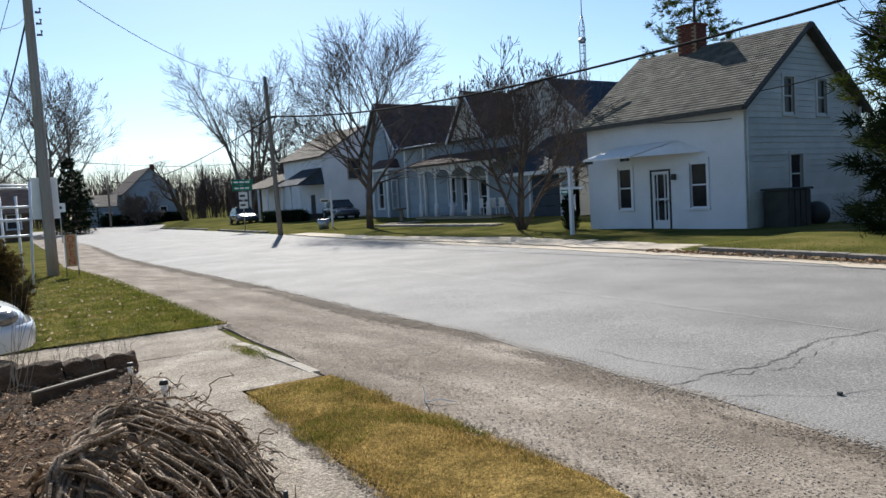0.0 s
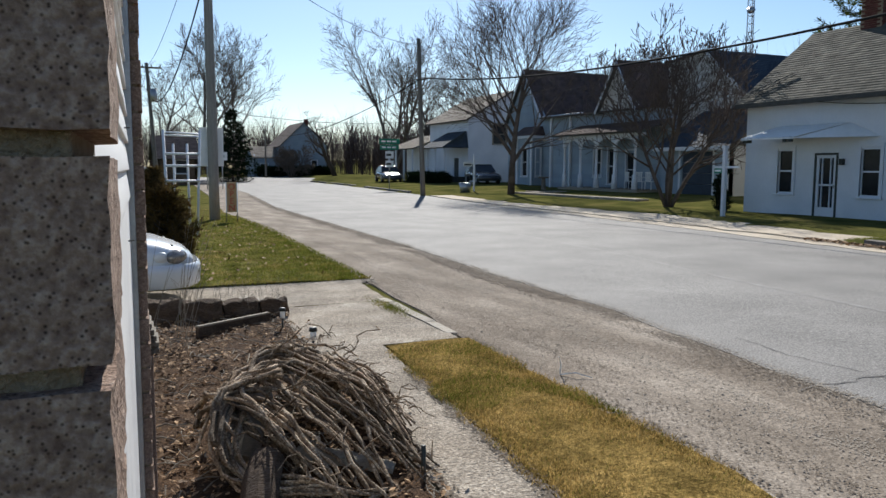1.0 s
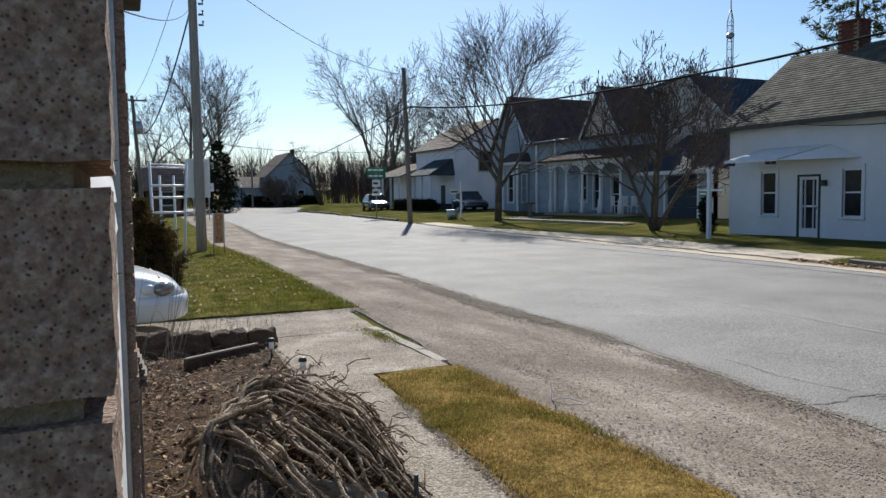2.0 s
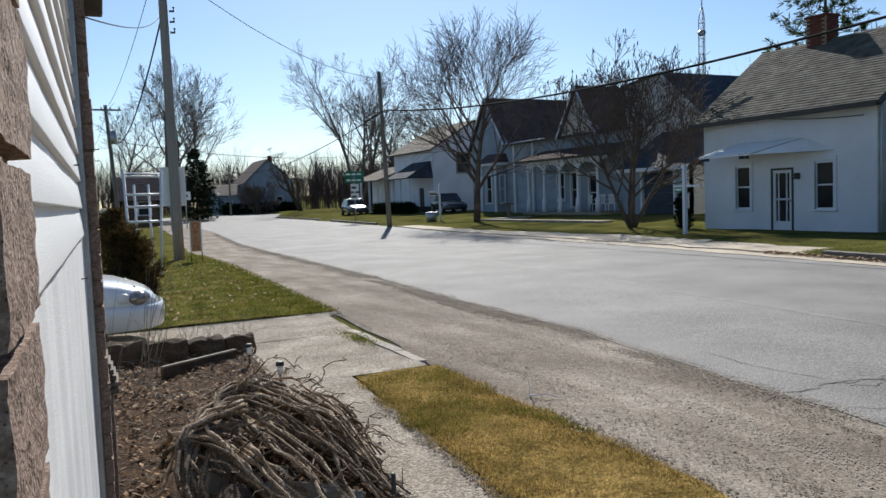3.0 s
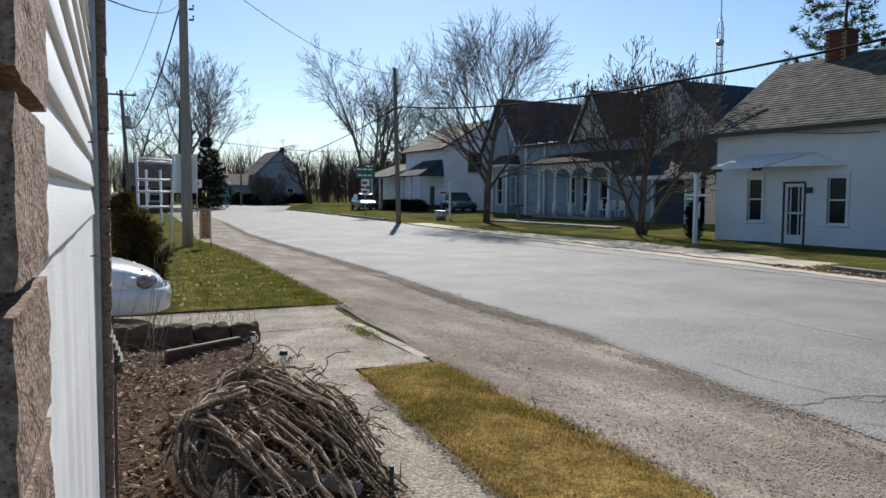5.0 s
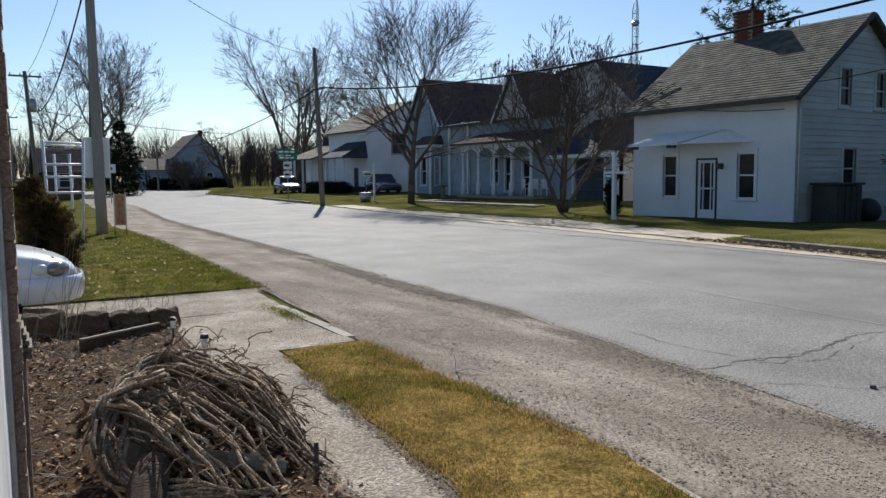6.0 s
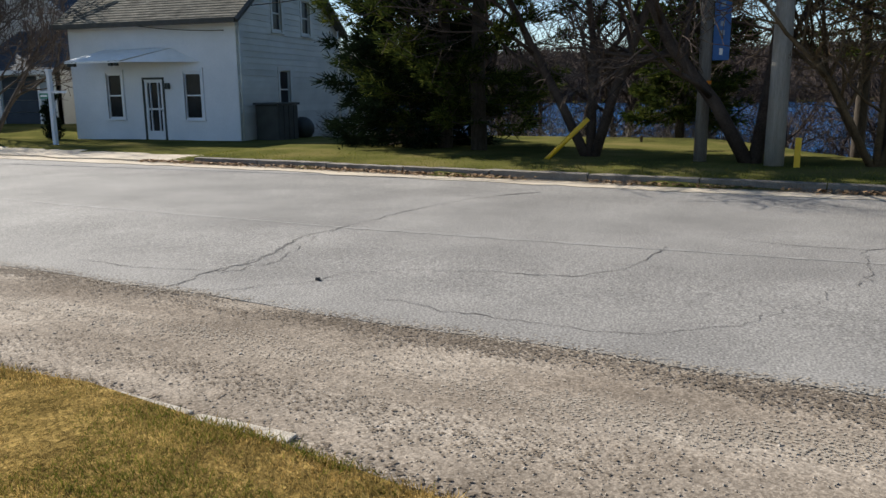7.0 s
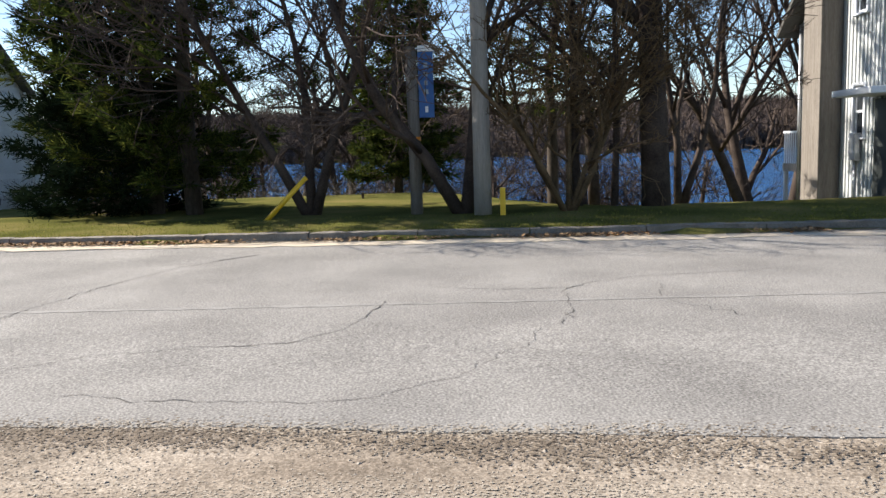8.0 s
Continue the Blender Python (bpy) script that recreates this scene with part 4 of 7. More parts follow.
# ---- the pale building by the lake ----
def lake_building():
    h = thing("lake_house", "tall pale ribbed steel-clad house with concrete chimney", "house")
    Y = -10.2
    G = -0.45
    X0, X1 = 12.9 + 3.0, 21.72
    L = X1 - X0
    ops = [(L - 0.95, L - 0.45, 1.86, 3.04), (L - 0.95, L - 0.45, 4.55, 5.7), (L - 0.72, L - 0.35, 0.3, 0.85), (L - 3.2, L - 2.75, 1.86, 3.05), (L - 3.2, L - 2.75, 4.75, 5.9)]
    m = pose(X1, Y, G, 0, 0, 180)
    ops = [(L - b, L - a, z0, z1) for a, b, z0, z1 in ops]
    w = wall_panel("gable_wall", h, m, L, 4.95, ops, M_RIBBED, 0.2, (L / 2, 7.6))
    for o in ops:
        window(w, *o, M_WHITE, (1, 1), cw=0.07)
    u = 0.0
    while u < L:
        top = 4.95 + 2.6 * min(u, L - u) / (L / 2)
        cuts = [(0.0, top)]
        for o in ops:
            if o[0] - 0.1 < u < o[1] + 0.1:
                cuts = [q for c in cuts for q in ((c[0], min(c[1], o[2] - 0.08)), (max(c[0], o[3] + 0.08), c[1])) if q[1] - q[0] > 0.05]
        if not 1.22 < u < 2.2:
            for a, b in cuts:
                box("rib", u, u + 0.05, -0.03, -0.002, a, b, M_RIBBED, w)
        u += 0.16
    box("chimney", 1.25, 2.15, -0.55, -0.001, -0.1, 8.4, M_WOODPOLE, w, 0.02, "plain concrete chimney stack")
    box("meter_box", 2.9, 3.15, -0.2, -0.035, 1.3, 1.95, M_METAL, w, 0.02)
    tube("meter_pipe", [(3.02, -0.1, 0.0), (3.02, -0.1, 1.3)], 0.04, M_METAL, w)
    box("entrance_hood", 3.6, 5.2, -1.0, -0.03, 2.75, 2.9, M_WHITE, w, 0.02)
    # Flat dark panel on the wall, painting the shade of a recessed entrance.
    box("entrance_shade_panel", 3.7, 4.8, -0.05, -0.032, 0.1, 2.7, M_DARK, w)
    tube("downspout", [(0.06, -0.06, 0.0), (0.06, -0.06, 4.9)], 0.045, M_METAL, w)
    wall_panel("back_wall", h, pose(X1, Y - 9, G, 0, 0, 90), 9.0, 4.95, [], M_RIBBED)
    wall_panel("front_wall", h, FACE(X0, Y, G), 9.0, 4.95, [], M_RIBBED)
    ya, yb, ze, zr, xm = Y + 0.5, Y - 9.3, 4.95 + G - 0.25, 7.75 + G, (X0 + X1) / 2
    roof_plane(h, (X1 + 0.5, ya, ze), (X1 + 0.5, yb, ze), (xm, yb, zr), (xm, ya, zr), M_BROWNROOF)
    roof_plane(h, (X0 - 0.5, yb, ze), (X0 - 0.5, ya, ze), (xm, ya, zr), (xm, yb, zr), M_BROWNROOF)
    box("foundation", X0 + 0.05, X1 - 0.05, Y - 8.9, Y - 0.05, -4.6, G, M_KERB, h)
    box("chimney_footing", X1 - 2.15, X1 - 1.25, Y, Y + 0.55, -3.5, G - 0.11, M_WOODPOLE, h)
    b = box("balcony", X1 + 0.02, X1 + 1.15, Y - 2.2, Y - 0.05, 0.5, 0.72, M_PALEPOLE, h, 0.01, "small wooden balcony with pale railing")
    for z in (1.58,):
        box("hand_rail", X1 + 0.02, X1 + 1.15, Y - 0.12, Y - 0.06, z, z + 0.06, M_WHITE, b)
        box("hand_rail", X1 + 1.09, X1 + 1.15, Y - 2.2, Y - 0.13, z, z + 0.06, M_WHITE, b)
    for k in range(9):
        box("baluster", X1 + 0.06 + k * 0.13, X1 + 0.09 + k * 0.13, Y - 0.11, Y - 0.08, 0.72, 1.58, M_WHITE, b)
    box("balcony_post", X1 + 1.0, X1 + 1.1, Y - 0.16, Y - 0.06, -3.2, 0.5, M_WHITE, b)


lake_building()


# ---- trees ----
def grow(rnd, tv, tf, wv, wf, p, d, length, r, level, top, opt):
    """A limb with its branches; thick wood goes to one mesh, twigs to another."""
    n = 4 if level < top else 3
    pts, rad = [Vector(p)], [r]
    d = Vector(d).normalized()
    for i in range(n):
        d = (d + Vector((rnd.uniform(-1, 1), rnd.uniform(-1, 1), rnd.uniform(-1, 1))) * opt["wild"] + Vector((0, 0, opt["lift"]))).normalized()
        pts.append(pts[-1] + d * length / n)
        rad.append(r * (1 - (1 - opt["taper"]) * (i + 1) / n))
    if level <= 1:
        tube_into(tv, tf, pts, rad, 8 if level == 0 else 6)
    else:
        tube_into(wv, wf, pts, [max(opt["min_r"], q) for q in rad], 4 if level == 2 else 3, False)
    tips = [pts[-1]] if level >= top else []
    if level < top:
        count = opt["count"][min(level, len(opt["count"]) - 1)]
        for k in range(count):
            t = opt["first"][min(level, len(opt["first"]) - 1)]
            t = t + (1 - t) * (k + rnd.random()) / count
            i = min(n - 1, int(t * n))
            q = pts[i].lerp(pts[i + 1], t * n - i)
            a = (pts[i + 1] - pts[i]).normalized()
            side = a.cross(Vector((rnd.uniform(-1, 1), rnd.uniform(-1, 1), rnd.uniform(-1, 1)))).normalized()
            ang = radians(rnd.uniform(*opt["angle"]))
            nd = a * math.cos(ang) + side * math.sin(ang)
            rr = r * (1 - (1 - opt["taper"]) * t)
            tips += grow(rnd, tv, tf, wv, wf, q, nd, length * rnd.uniform(*opt["ratio"]) * (1.15 - 0.4 * t), rr * rnd.uniform(0.5, 0.7), level + 1, top, opt)
    return tips


def bare_tree(name, label, pos, height, r, seed, trunks=((0, 0, 1),), levels=4, count=(7, 6, 5, 4), first=(0.3, 0.2, 0.2), angle=(25, 55), ratio=(0.5, 0.68), wild=0.16, lift=0.05, taper=0.35, min_r=0.008, bark=None, group="", cones=False, cut=0.62):
    rnd = random.Random(seed)
    t = thing(name, label, "tree", group, pos)
    tv, tf, wv, wf, tips = [], [], [], [], []
    opt = dict(wild=wild, lift=lift, taper=taper, min_r=min_r, count=count, first=first, angle=angle, ratio=ratio)
    for k, d in enumerate(trunks):
        o = Vector((0, 0, -0.1)) + Vector((d[0], d[1], 0)) * 0.12
        tips += grow(rnd, tv, tf, wv, wf, o, d, height * cut * rnd.uniform(0.9, 1.05) / max(0.6, Vector(d).normalized().z), r, 0, levels, opt)
    stem = link("trunk", mesh_of("trunk", tv, tf, bark or M_BARK, True), t)
    if len(trunks) > 5:
        stem["kind"] = "stuff"
    link("crown", mesh_of("crown", wv, wf, bark or M_TWIG), t, "bare grey-brown branches and twigs")
    if cones:
        cv, cf = [], []
        for p in tips:
            if rnd.random() < 0.2 and p.z > 3.2:
                tube_into(cv, cf, [p, p + Vector((0, 0, 0.05)), p + Vector((0.01, 0, 0.15))], [0.014, 0.03, 0.008], 5)
        link("seed_cluster", mesh_of("seed_cluster", cv, cf, M_BROWNROOF), t, "dark upright seed cones")["kind"] = "stuff"
    return t


def tuft(v, f, rnd, p, d, size, count, width=0.012):
    d = Vector(d)
    for _ in range(count):
        a = (d + Vector((rnd.gauss(0, 0.8), rnd.gauss(0, 0.8), rnd.gauss(0, 0.6)))).normalized()
        s = a.cross(Vector((rnd.uniform(-1, 1), rnd.uniform(-1, 1), rnd.uniform(-1, 1)))).normalized() * width
        k = len(v)
        q = p + a * size * 0.12
        e = p + a * size * rnd.uniform(0.7, 1.2)
        v.extend([q - s, q + s, e + s * 0.5, e - s * 0.5])
        f.append((k, k + 1, k + 2, k + 3))


def conifer(name, label, pos, height, radius, seed, r=0.2, base=0.12, gap=0.42, per=6, needle=None, tuft_size=0.22, tufts=14, blades=7, trunks=((0, 0),), droop=0.25, width=0.012, shape=1.0, group="", spread=0.28):
    rnd = random.Random(seed)
    t = thing(name, label, "tree", group, pos)
    tv, tf, nv, nf = [], [], [], []
    for ox, oy in trunks:
        n = 8
        pts = [Vector((ox + rnd.uniform(-0.05, 0.05) * i, oy + rnd.uniform(-0.05, 0.05) * i, -0.1 + height * i / n)) for i in range(n + 1)]
        tube_into(tv, tf, pts, [r * (1 - 0.92 * i / n) for i in range(n + 1)], 8)
        z = height * base
        while z < height * 0.99:
            k = (z / height - base) / (1 - base)
            L = radius * max(0.06, (1 - k) ** shape) * (0.75 + 0.25 * min(1, k * 6))
            i = min(n - 1, int(z / height * n))
            c = pts[i].lerp(pts[i + 1], z / height * n - i)
            a0 = rnd.uniform(0, 6.28)
            for b in range(per):
                az = a0 + 6.283 * b / per + rnd.uniform(-0.35, 0.35)
                ll = L * rnd.uniform(0.55, 1.12)
                d = Vector((math.cos(az), math.sin(az), rnd.uniform(-0.1, 0.3) - droop * (1 - k)))
                bp = [c, c + d * ll * 0.5, c + d * ll * 0.85 + Vector((0, 0, 0.08 * ll)), c + d * ll + Vector((0, 0, 0.2 * ll))]
                tube_into(tv, tf, bp, [0.012 + 0.03 * (1 - k), 0.016, 0.01, 0.005], 4, False)
                m = max(3, int(tufts * ll / radius + 2))
                for q in range(m):
                    s = 0.2 + 0.8 * (q + rnd.random()) / m
                    j = min(2, int(s * 3))
                    p = bp[j].lerp(bp[j + 1], s * 3 - j)
                    wide = spread * ll * (1 - s * 0.6)
                    p = p + Vector((rnd.uniform(-1, 1) * wide, rnd.uniform(-1, 1) * wide, rnd.uniform(-0.4, 0.5) * wide * 0.6))
                    tuft(nv, nf, rnd, p, d + Vector((0, 0, 0.25)), tuft_size, blades, width)
            z += gap * rnd.uniform(0.7, 1.3)
    link("trunk", mesh_of("trunk", tv, tf, M_BARK, True), t)
    link("crown", mesh_of("crown", nv, nf, needle or M_NEEDLE), t, "dark green needle foliage")
    return t


gz = ground_z
# across the street
bare_tree("maple_tree", "leafless maple with dense rounded crown beside the kerb", (21.3, 38.0, gz(21.3, 38)), 12.6, 0.22, 3, ((0.02, 0, 1),), 4, (12, 8, 6, 4), (0.22, 0.15, 0.1), (18, 46), (0.55, 0.72), 0.08, 0.05, 0.2, 0.008, M_MIDTWIG, cut=0.62)
bare_tree("sumac_tree", "leafless sumac with dark upright seed heads on the lawn", (20.8, 24.4, gz(20.8, 24.4)), 8.0, 0.09, 11, ((-0.3, 0.25, 1), (0.42, -0.3, 1), (0.05, -0.1, 1), (0.1, 0.4, 1)), 4, (8, 6, 4, 3), (0.22, 0.25, 0.25), (30, 62), (0.5, 0.7), 0.15, 0.15, 0.45, 0.010, M_MIDTWIG, cones=True, cut=0.56)
# by the far corner
for x, y, h, r, s, tr in ((13.5, 99, 17, 0.3, 21, ((0.1, 0, 1), (-0.3, 0, 1))), (17.5, 104, 15, 0.26, 22, ((0.1, 0, 1),)), (8.5, 108, 14, 0.26, 25, ((-0.1, 0, 1),)), (39.0, 104, 18, 0.34, 23, ((0.05, 0, 1), (0.3, 0, 1), (-0.25, 0, 1))), (44.5, 100, 15, 0.28, 27, ((-0.1, 0, 1),)), (52, 108, 16, 0.3, 28, ((0.1, 0, 1),))):
    bare_tree("street_tree", "tall leafless street tree near the far corner", (x, y, 0), h * 1.3, r, s, tr, 4, (8, 6, 5, 4), (0.3, 0.25, 0.2), (20, 48), (0.48, 0.64), 0.15, 0.06, 0.3, 0.015, M_TWIG, group="far trees")
bare_tree("crooked_tree", "crooked leaning leafless tree by the far house", (33.2, 112, 0), 13, 0.42, 31, ((-0.28, 0, 1),), 4, (5, 5, 4, 3), (0.45, 0.2, 0.2), (30, 65), (0.45, 0.62), 0.24, 0.05, 0.35, 0.02)
conifer("spruce_tree", "dense dark spruce by the far corner", (13.6, 84, 0), 7.8, 2.5, 41, 0.14, 0.03, 0.34, 9, M_SPRUCE, 0.34, 10, 6, width=0.034, shape=0.75)
conifer("tall_pine", "tall dark pine rising behind the white house", (43.5, 32.5, 0.0), 18.0, 4.0, 42, 0.26, 0.35, 0.75, 6, M_NEEDLE, 0.42, 16, 9, width=0.03, shape=0.5)
conifer("young_cedar", "narrow dark cedar beside the white house", (21.2, 21.9, gz(21.2, 21.9)), 1.75, 0.34, 43, 0.04, 0.02, 0.1, 9, M_SPRUCE, 0.12, 5, 5, droop=-0.5, shape=0.8)
# lakeside lawn
conifer("white_pine", "broad dark double-trunked pine beside the white house", (18.3, 6.0, gz(18.3, 6.0)), 13.5, 3.2, 51, 0.2, 0.06, 0.66, 5, M_NEEDLE, 0.26, 40, 10, ((-0.3, -0.6), (0.35, 0.5)), 0.12, 0.013, 0.5, spread=0.17)
# Near-black needles put the shade low on the larger pine into colour.
conifer("young_pine", "dense spruce with shade-dark needles under the larger pine", (19.2, 7.6, gz(19.2, 7.6)), 7.6, 2.6, 54, 0.13, 0.03, 0.3, 10, M_SPRUCE, 0.3, 26, 10, width=0.016, shape=0.7)
conifer("lawn_pine", "dark pine on the lakeside lawn", (27.0, 1.15, gz(27, 1.15)), 9.6, 2.4, 52, 0.17, 0.1, 0.34, 8, M_NEEDLE, 0.28, 26, 9, width=0.02, shape=0.6)
conifer("thin_pine", "thin ragged pine with sparse needles near the shore", (20.5, -3.2, gz(20.5, -3.2)), 11.5, 2.0, 53, 0.17, 0.3, 0.42, 6, M_NEEDLE, 0.26, 16, 8, width=0.016, shape=0.5)
bare_tree("twin_apple_tree", "dark old leafless tree with two spreading trunks", (16.6, 2.5, gz(16.6, 2.5)), 8.6, 0.115, 61, ((0.05, 0.42, 1), (0.1, 0.03, 1), (0.05, -0.42, 1)), 4, (8, 6, 5, 4), (0.3, 0.2, 0.15), (28, 62), (0.45, 0.66), 0.15, 0.06, 0.4, 0.007, M_DARKTWIG)
bare_tree("lawn_tree", "dark leafless tree with crooked limbs behind the pole", (15.75, -0.68, gz(15.75, -0.68)), 8.4, 0.14, 62, ((0.05, 0.3, 1), (0.1, -0.28, 1)), 4, (7, 6, 5, 4), (0.22, 0.2, 0.15), (35, 70), (0.5, 0.7), 0.22, 0.03, 0.4, 0.007, M_DARKTWIG)
bare_tree("big_trunk_tree", "massive dark old tree with forked trunk", (15.7, -4.52, gz(15.7, -4.52)), 15, 0.29, 63, ((0.02, 0.0, 1),), 4, (10, 6, 5, 4), (0.34, 0.2, 0.15), (25, 60), (0.4, 0.6), 0.04, 0.05, 0.55, 0.008, M_DARKTWIG)
bare_tree("slim_tree", "slim dark leafless tree leaning over the bank", (17.1, -5.4, gz(17.1, -5.4)), 9.5, 0.09, 66, ((0.05, -0.28, 1), (0.1, 0.08, 1)), 4, (7, 6, 4, 3), (0.25, 0.2, 0.15), (25, 55), (0.45, 0.65), 0.14, 0.06, 0.35, 0.007, M_DARKTWIG)
bare_tree("leaning_tree", "leaning dark leafless tree on the bank", (18.8, -7.7, gz(18.8, -7.7)), 9.0, 0.15, 64, ((0.1, 0.5, 1),), 4, (6, 5, 4, 4), (0.2, 0.2, 0.15), (30, 60), (0.42, 0.6), 0.22, 0.05, 0.35, 0.007, M_DARKTWIG)
bare_tree("bank_tree", "tall dark leafless tree beyond the pale house", (25.0, -10.9, gz(25, -10.9)), 15, 0.26, 67, ((0.05, 0.12, 1), (0.0, -0.15, 1)), 4, (7, 6, 5, 4), (0.4, 0.2, 0.15), (22, 50), (0.45, 0.65), 0.1, 0.06, 0.4, 0.009, M_DARKTWIG)
bare_tree("thicket", "tangled thicket of dry brown stems and vines", (15.3, -2.7, gz(15.3, -2.7)), 6.2, 0.06, 65, ((-0.1, 0.34, 1), (0.1, 0.12, 1), (0.15, -0.12, 1), (-0.1, -0.25, 1), (0.2, 0.22, 1), (0.0, -0.4, 1), (0.4, 0.0, 1), (0.5, 0.3, 1)), 4, (8, 6, 4, 3), (0.25, 0.15, 0.1), (18, 70), (0.35, 0.58), 0.24, 0.03, 0.4, 0.006, M_DRYVINE)
for q in ((16.2, -3.05, 0.11, 81), (17.2, -3.6, 0.14, 82), (16.0, -3.75, 0.08, 83)):
    bare_tree("dark_trunk_tree", "dark slender leafless tree in the thicket", (q[0], q[1], gz(q[0], q[1])), 8.5, q[2], q[3], ((0.02, 0.04, 1),), 4, (7, 6, 4, 3), (0.3, 0.2, 0.15), (25, 65), (0.35, 0.55), 0.12, 0.04, 0.45, 0.007, M_DARKTWIG, group="thicket trees")
tree_a = bare_tree("shore_tree", "leafless tree on the lake shore", (30, -6, gz(30, -6)), 9.5, 0.18, 71, ((0.1, 0.1, 1),), 4, (6, 6, 5, 3), (0.25, 0.2, 0.15), (28, 60), (0.5, 0.7), 0.18, 0.05, 0.35, 0.009, M_DARKTWIG, group="shore trees")
tree_b = bare_tree("shore_tree", "leafless tree on the lake shore", (33, 3.5, gz(33, 3.5)), 8.5, 0.16, 72, ((0.2, -0.2, 1), (-0.2, 0.2, 1)), 4, (6, 6, 5, 3), (0.2, 0.2, 0.15), (28, 60), (0.5, 0.7), 0.2, 0.05, 0.35, 0.009, M_DARKTWIG, group="shore trees")
rnd = random.Random(8)
for i in range(18):
    x, y = rnd.uniform(30, 42), -9 + i * 1.3 + rnd.uniform(-0.5, 0.5)
    if 21 < x < 34.8 and y > 13:
        continue
    copy_thing(rnd.choice((tree_a, tree_b)), pose(x, y, gz(x, y), 0, 0, rnd.uniform(0, 360)) @ Matrix.Diagonal((*[rnd.uniform(0.7, 1.15)] * 3, 1)))
for x, y in ((27.5, -8.5), (28.5, 7.6)):
    copy_thing(rnd.choice((tree_a, tree_b)), pose(x, y, gz(x, y), 0, 0, rnd.uniform(0, 360)))


def far_woods():
    """Bare woods in the distance, as thin upright sprays of twigs."""
    rnd = random.Random(5)
    v, f = [], []

    def spray(x, y, z, h, w0):
        for k in range(24):
            a = rnd.uniform(0, 6.28)
            lean = rnd.uniform(0.05, 0.7)
            s = rnd.uniform(0.15, 0.6) * h if k else 0
            e = Vector((x + math.cos(a) * lean * h * 0.5, y + math.sin(a) * lean * h * 0.5, z + min(h, s + h * rnd.uniform(0.3, 0.7)))) if k else Vector((x, y, z + h * 0.8))
            b = Vector((x, y, z + s))
            wv = Vector((rnd.uniform(-1, 1), rnd.uniform(-1, 1), 0)).normalized() * w0 * (1 if k else 2)
            q = len(v)
            v.extend([b - wv, b + wv, e])
            f.append((q, q + 1, q + 2))

    for _ in range(3600):
        x, y = rnd.uniform(-110, 220), rnd.uniform(142, 240)
        spray(x, y, 0, rnd.uniform(7, 15) if rnd.random() < 0.6 else rnd.uniform(3, 6), 0.045)
    for _ in range(420):
        x, y = rnd.uniform(45, 130), rnd.uniform(105, 160)
        spray(x, y, 0, rnd.uniform(7, 13), 0.06)
    for _ in range(200):
        x, y = rnd.uniform(-70, 0), rnd.uniform(110, 160)
        spray(x, y, 0, rnd.uniform(7, 12), 0.06)
    for _ in range(6500):
        x, y = rnd.uniform(445, 640), rnd.uniform(-420, 330)
        spray(x, y, gz(x, y), rnd.uniform(11, 20), 0.55)
    for _ in range(700):
        x, y = rnd.uniform(38, 60), rnd.uniform(24, 100)
        spray(x, y, gz(x, y) - 0.5, rnd.uniform(6, 11), 0.04)
    tagged(link("far_woods", mesh_of("far_woods", v, f, M_FARWOOD)), "hazy leafless woods on the skyline and far shore", "woods", kind="stuff")


far_woods()
rnd = random.Random(46)
v, f = [], []
for _ in range(6500):
    x, y = rnd.uniform(26.5, 36), rnd.uniform(-14, 15)
    tuft(v, f, rnd, Vector((x, y, gz(x, y) + 1.3 * rnd.random() ** 1.5 * (0.5 + 0.8 * abs(noise.noise((x * 0.3, y * 0.3, 0)))))), (0, 0, 0.9), 0.5, 3, 0.008)
tagged(link("shore_brush", mesh_of("shore_brush", v, f, M_TWIG)), "dry brown brush and reeds along the shore", "brush", kind="stuff")
bare_tree("far_bush", "big tangled leafless bush before the far house", (28.5, 121, 0), 6.5, 0.08, 91, ((-0.5, 0, 1), (0.4, 0.2, 1), (0.1, -0.4, 1), (-0.2, 0.4, 1), (0.7, 0, 1)), 4, (7, 6, 5, 3), (0.15, 0.15, 0.15), (25, 60), (0.5, 0.7), 0.18, 0.04, 0.4, 0.02, M_TWIG, cut=0.5)
rnd = random.Random(45)
v, f = [], []
for _ in range(5200):
    x, y = rnd.uniform(0.2, 2.3), rnd.uniform(27, 46)
    tuft(v, f, rnd, Vector((x, y, 1.9 * rnd.random() * (0.6 + 0.4 * noise.noise((x, y * 0.4, 0))))), (0, -0.2, 0.6), 0.28, 3, 0.02)
tagged(link("rough_hedge", mesh_of("rough_hedge", v, f, M_CEDAR)), "overgrown brownish hedge along the near side", "hedge", kind="stuff")


# ---- poles, cables and signs ----
def pole(name, label, x, y, h, r, material, lean=(0, 0), arms=(), group="utility poles"):
    z = gz(x, y)
    t = thing(name, label, "pole", group, (x, y, z))
    n = 6
    tube("shaft", [(lean[0] * i / n, lean[1] * i / n, -0.2 + (h + 0.2) * i / n) for i in range(n + 1)], r, material, t, 14, r2=r * 0.72)
    for zz, w in arms:
        a = box("crossarm", lean[0] * zz / h - w / 2, lean[0] * zz / h + w / 2, -0.16, -0.05, zz, zz + 0.12, M_WOODPOLE, t, 0.01)
        for k in (-0.45, -0.15, 0.15, 0.45):
            tube("insulator", [(lean[0] * zz / h + k * w, -0.1, zz + 0.12), (lean[0] * zz / h + k * w, -0.1, zz + 0.27)], 0.035, M_TRIM, a, 8)
    return t


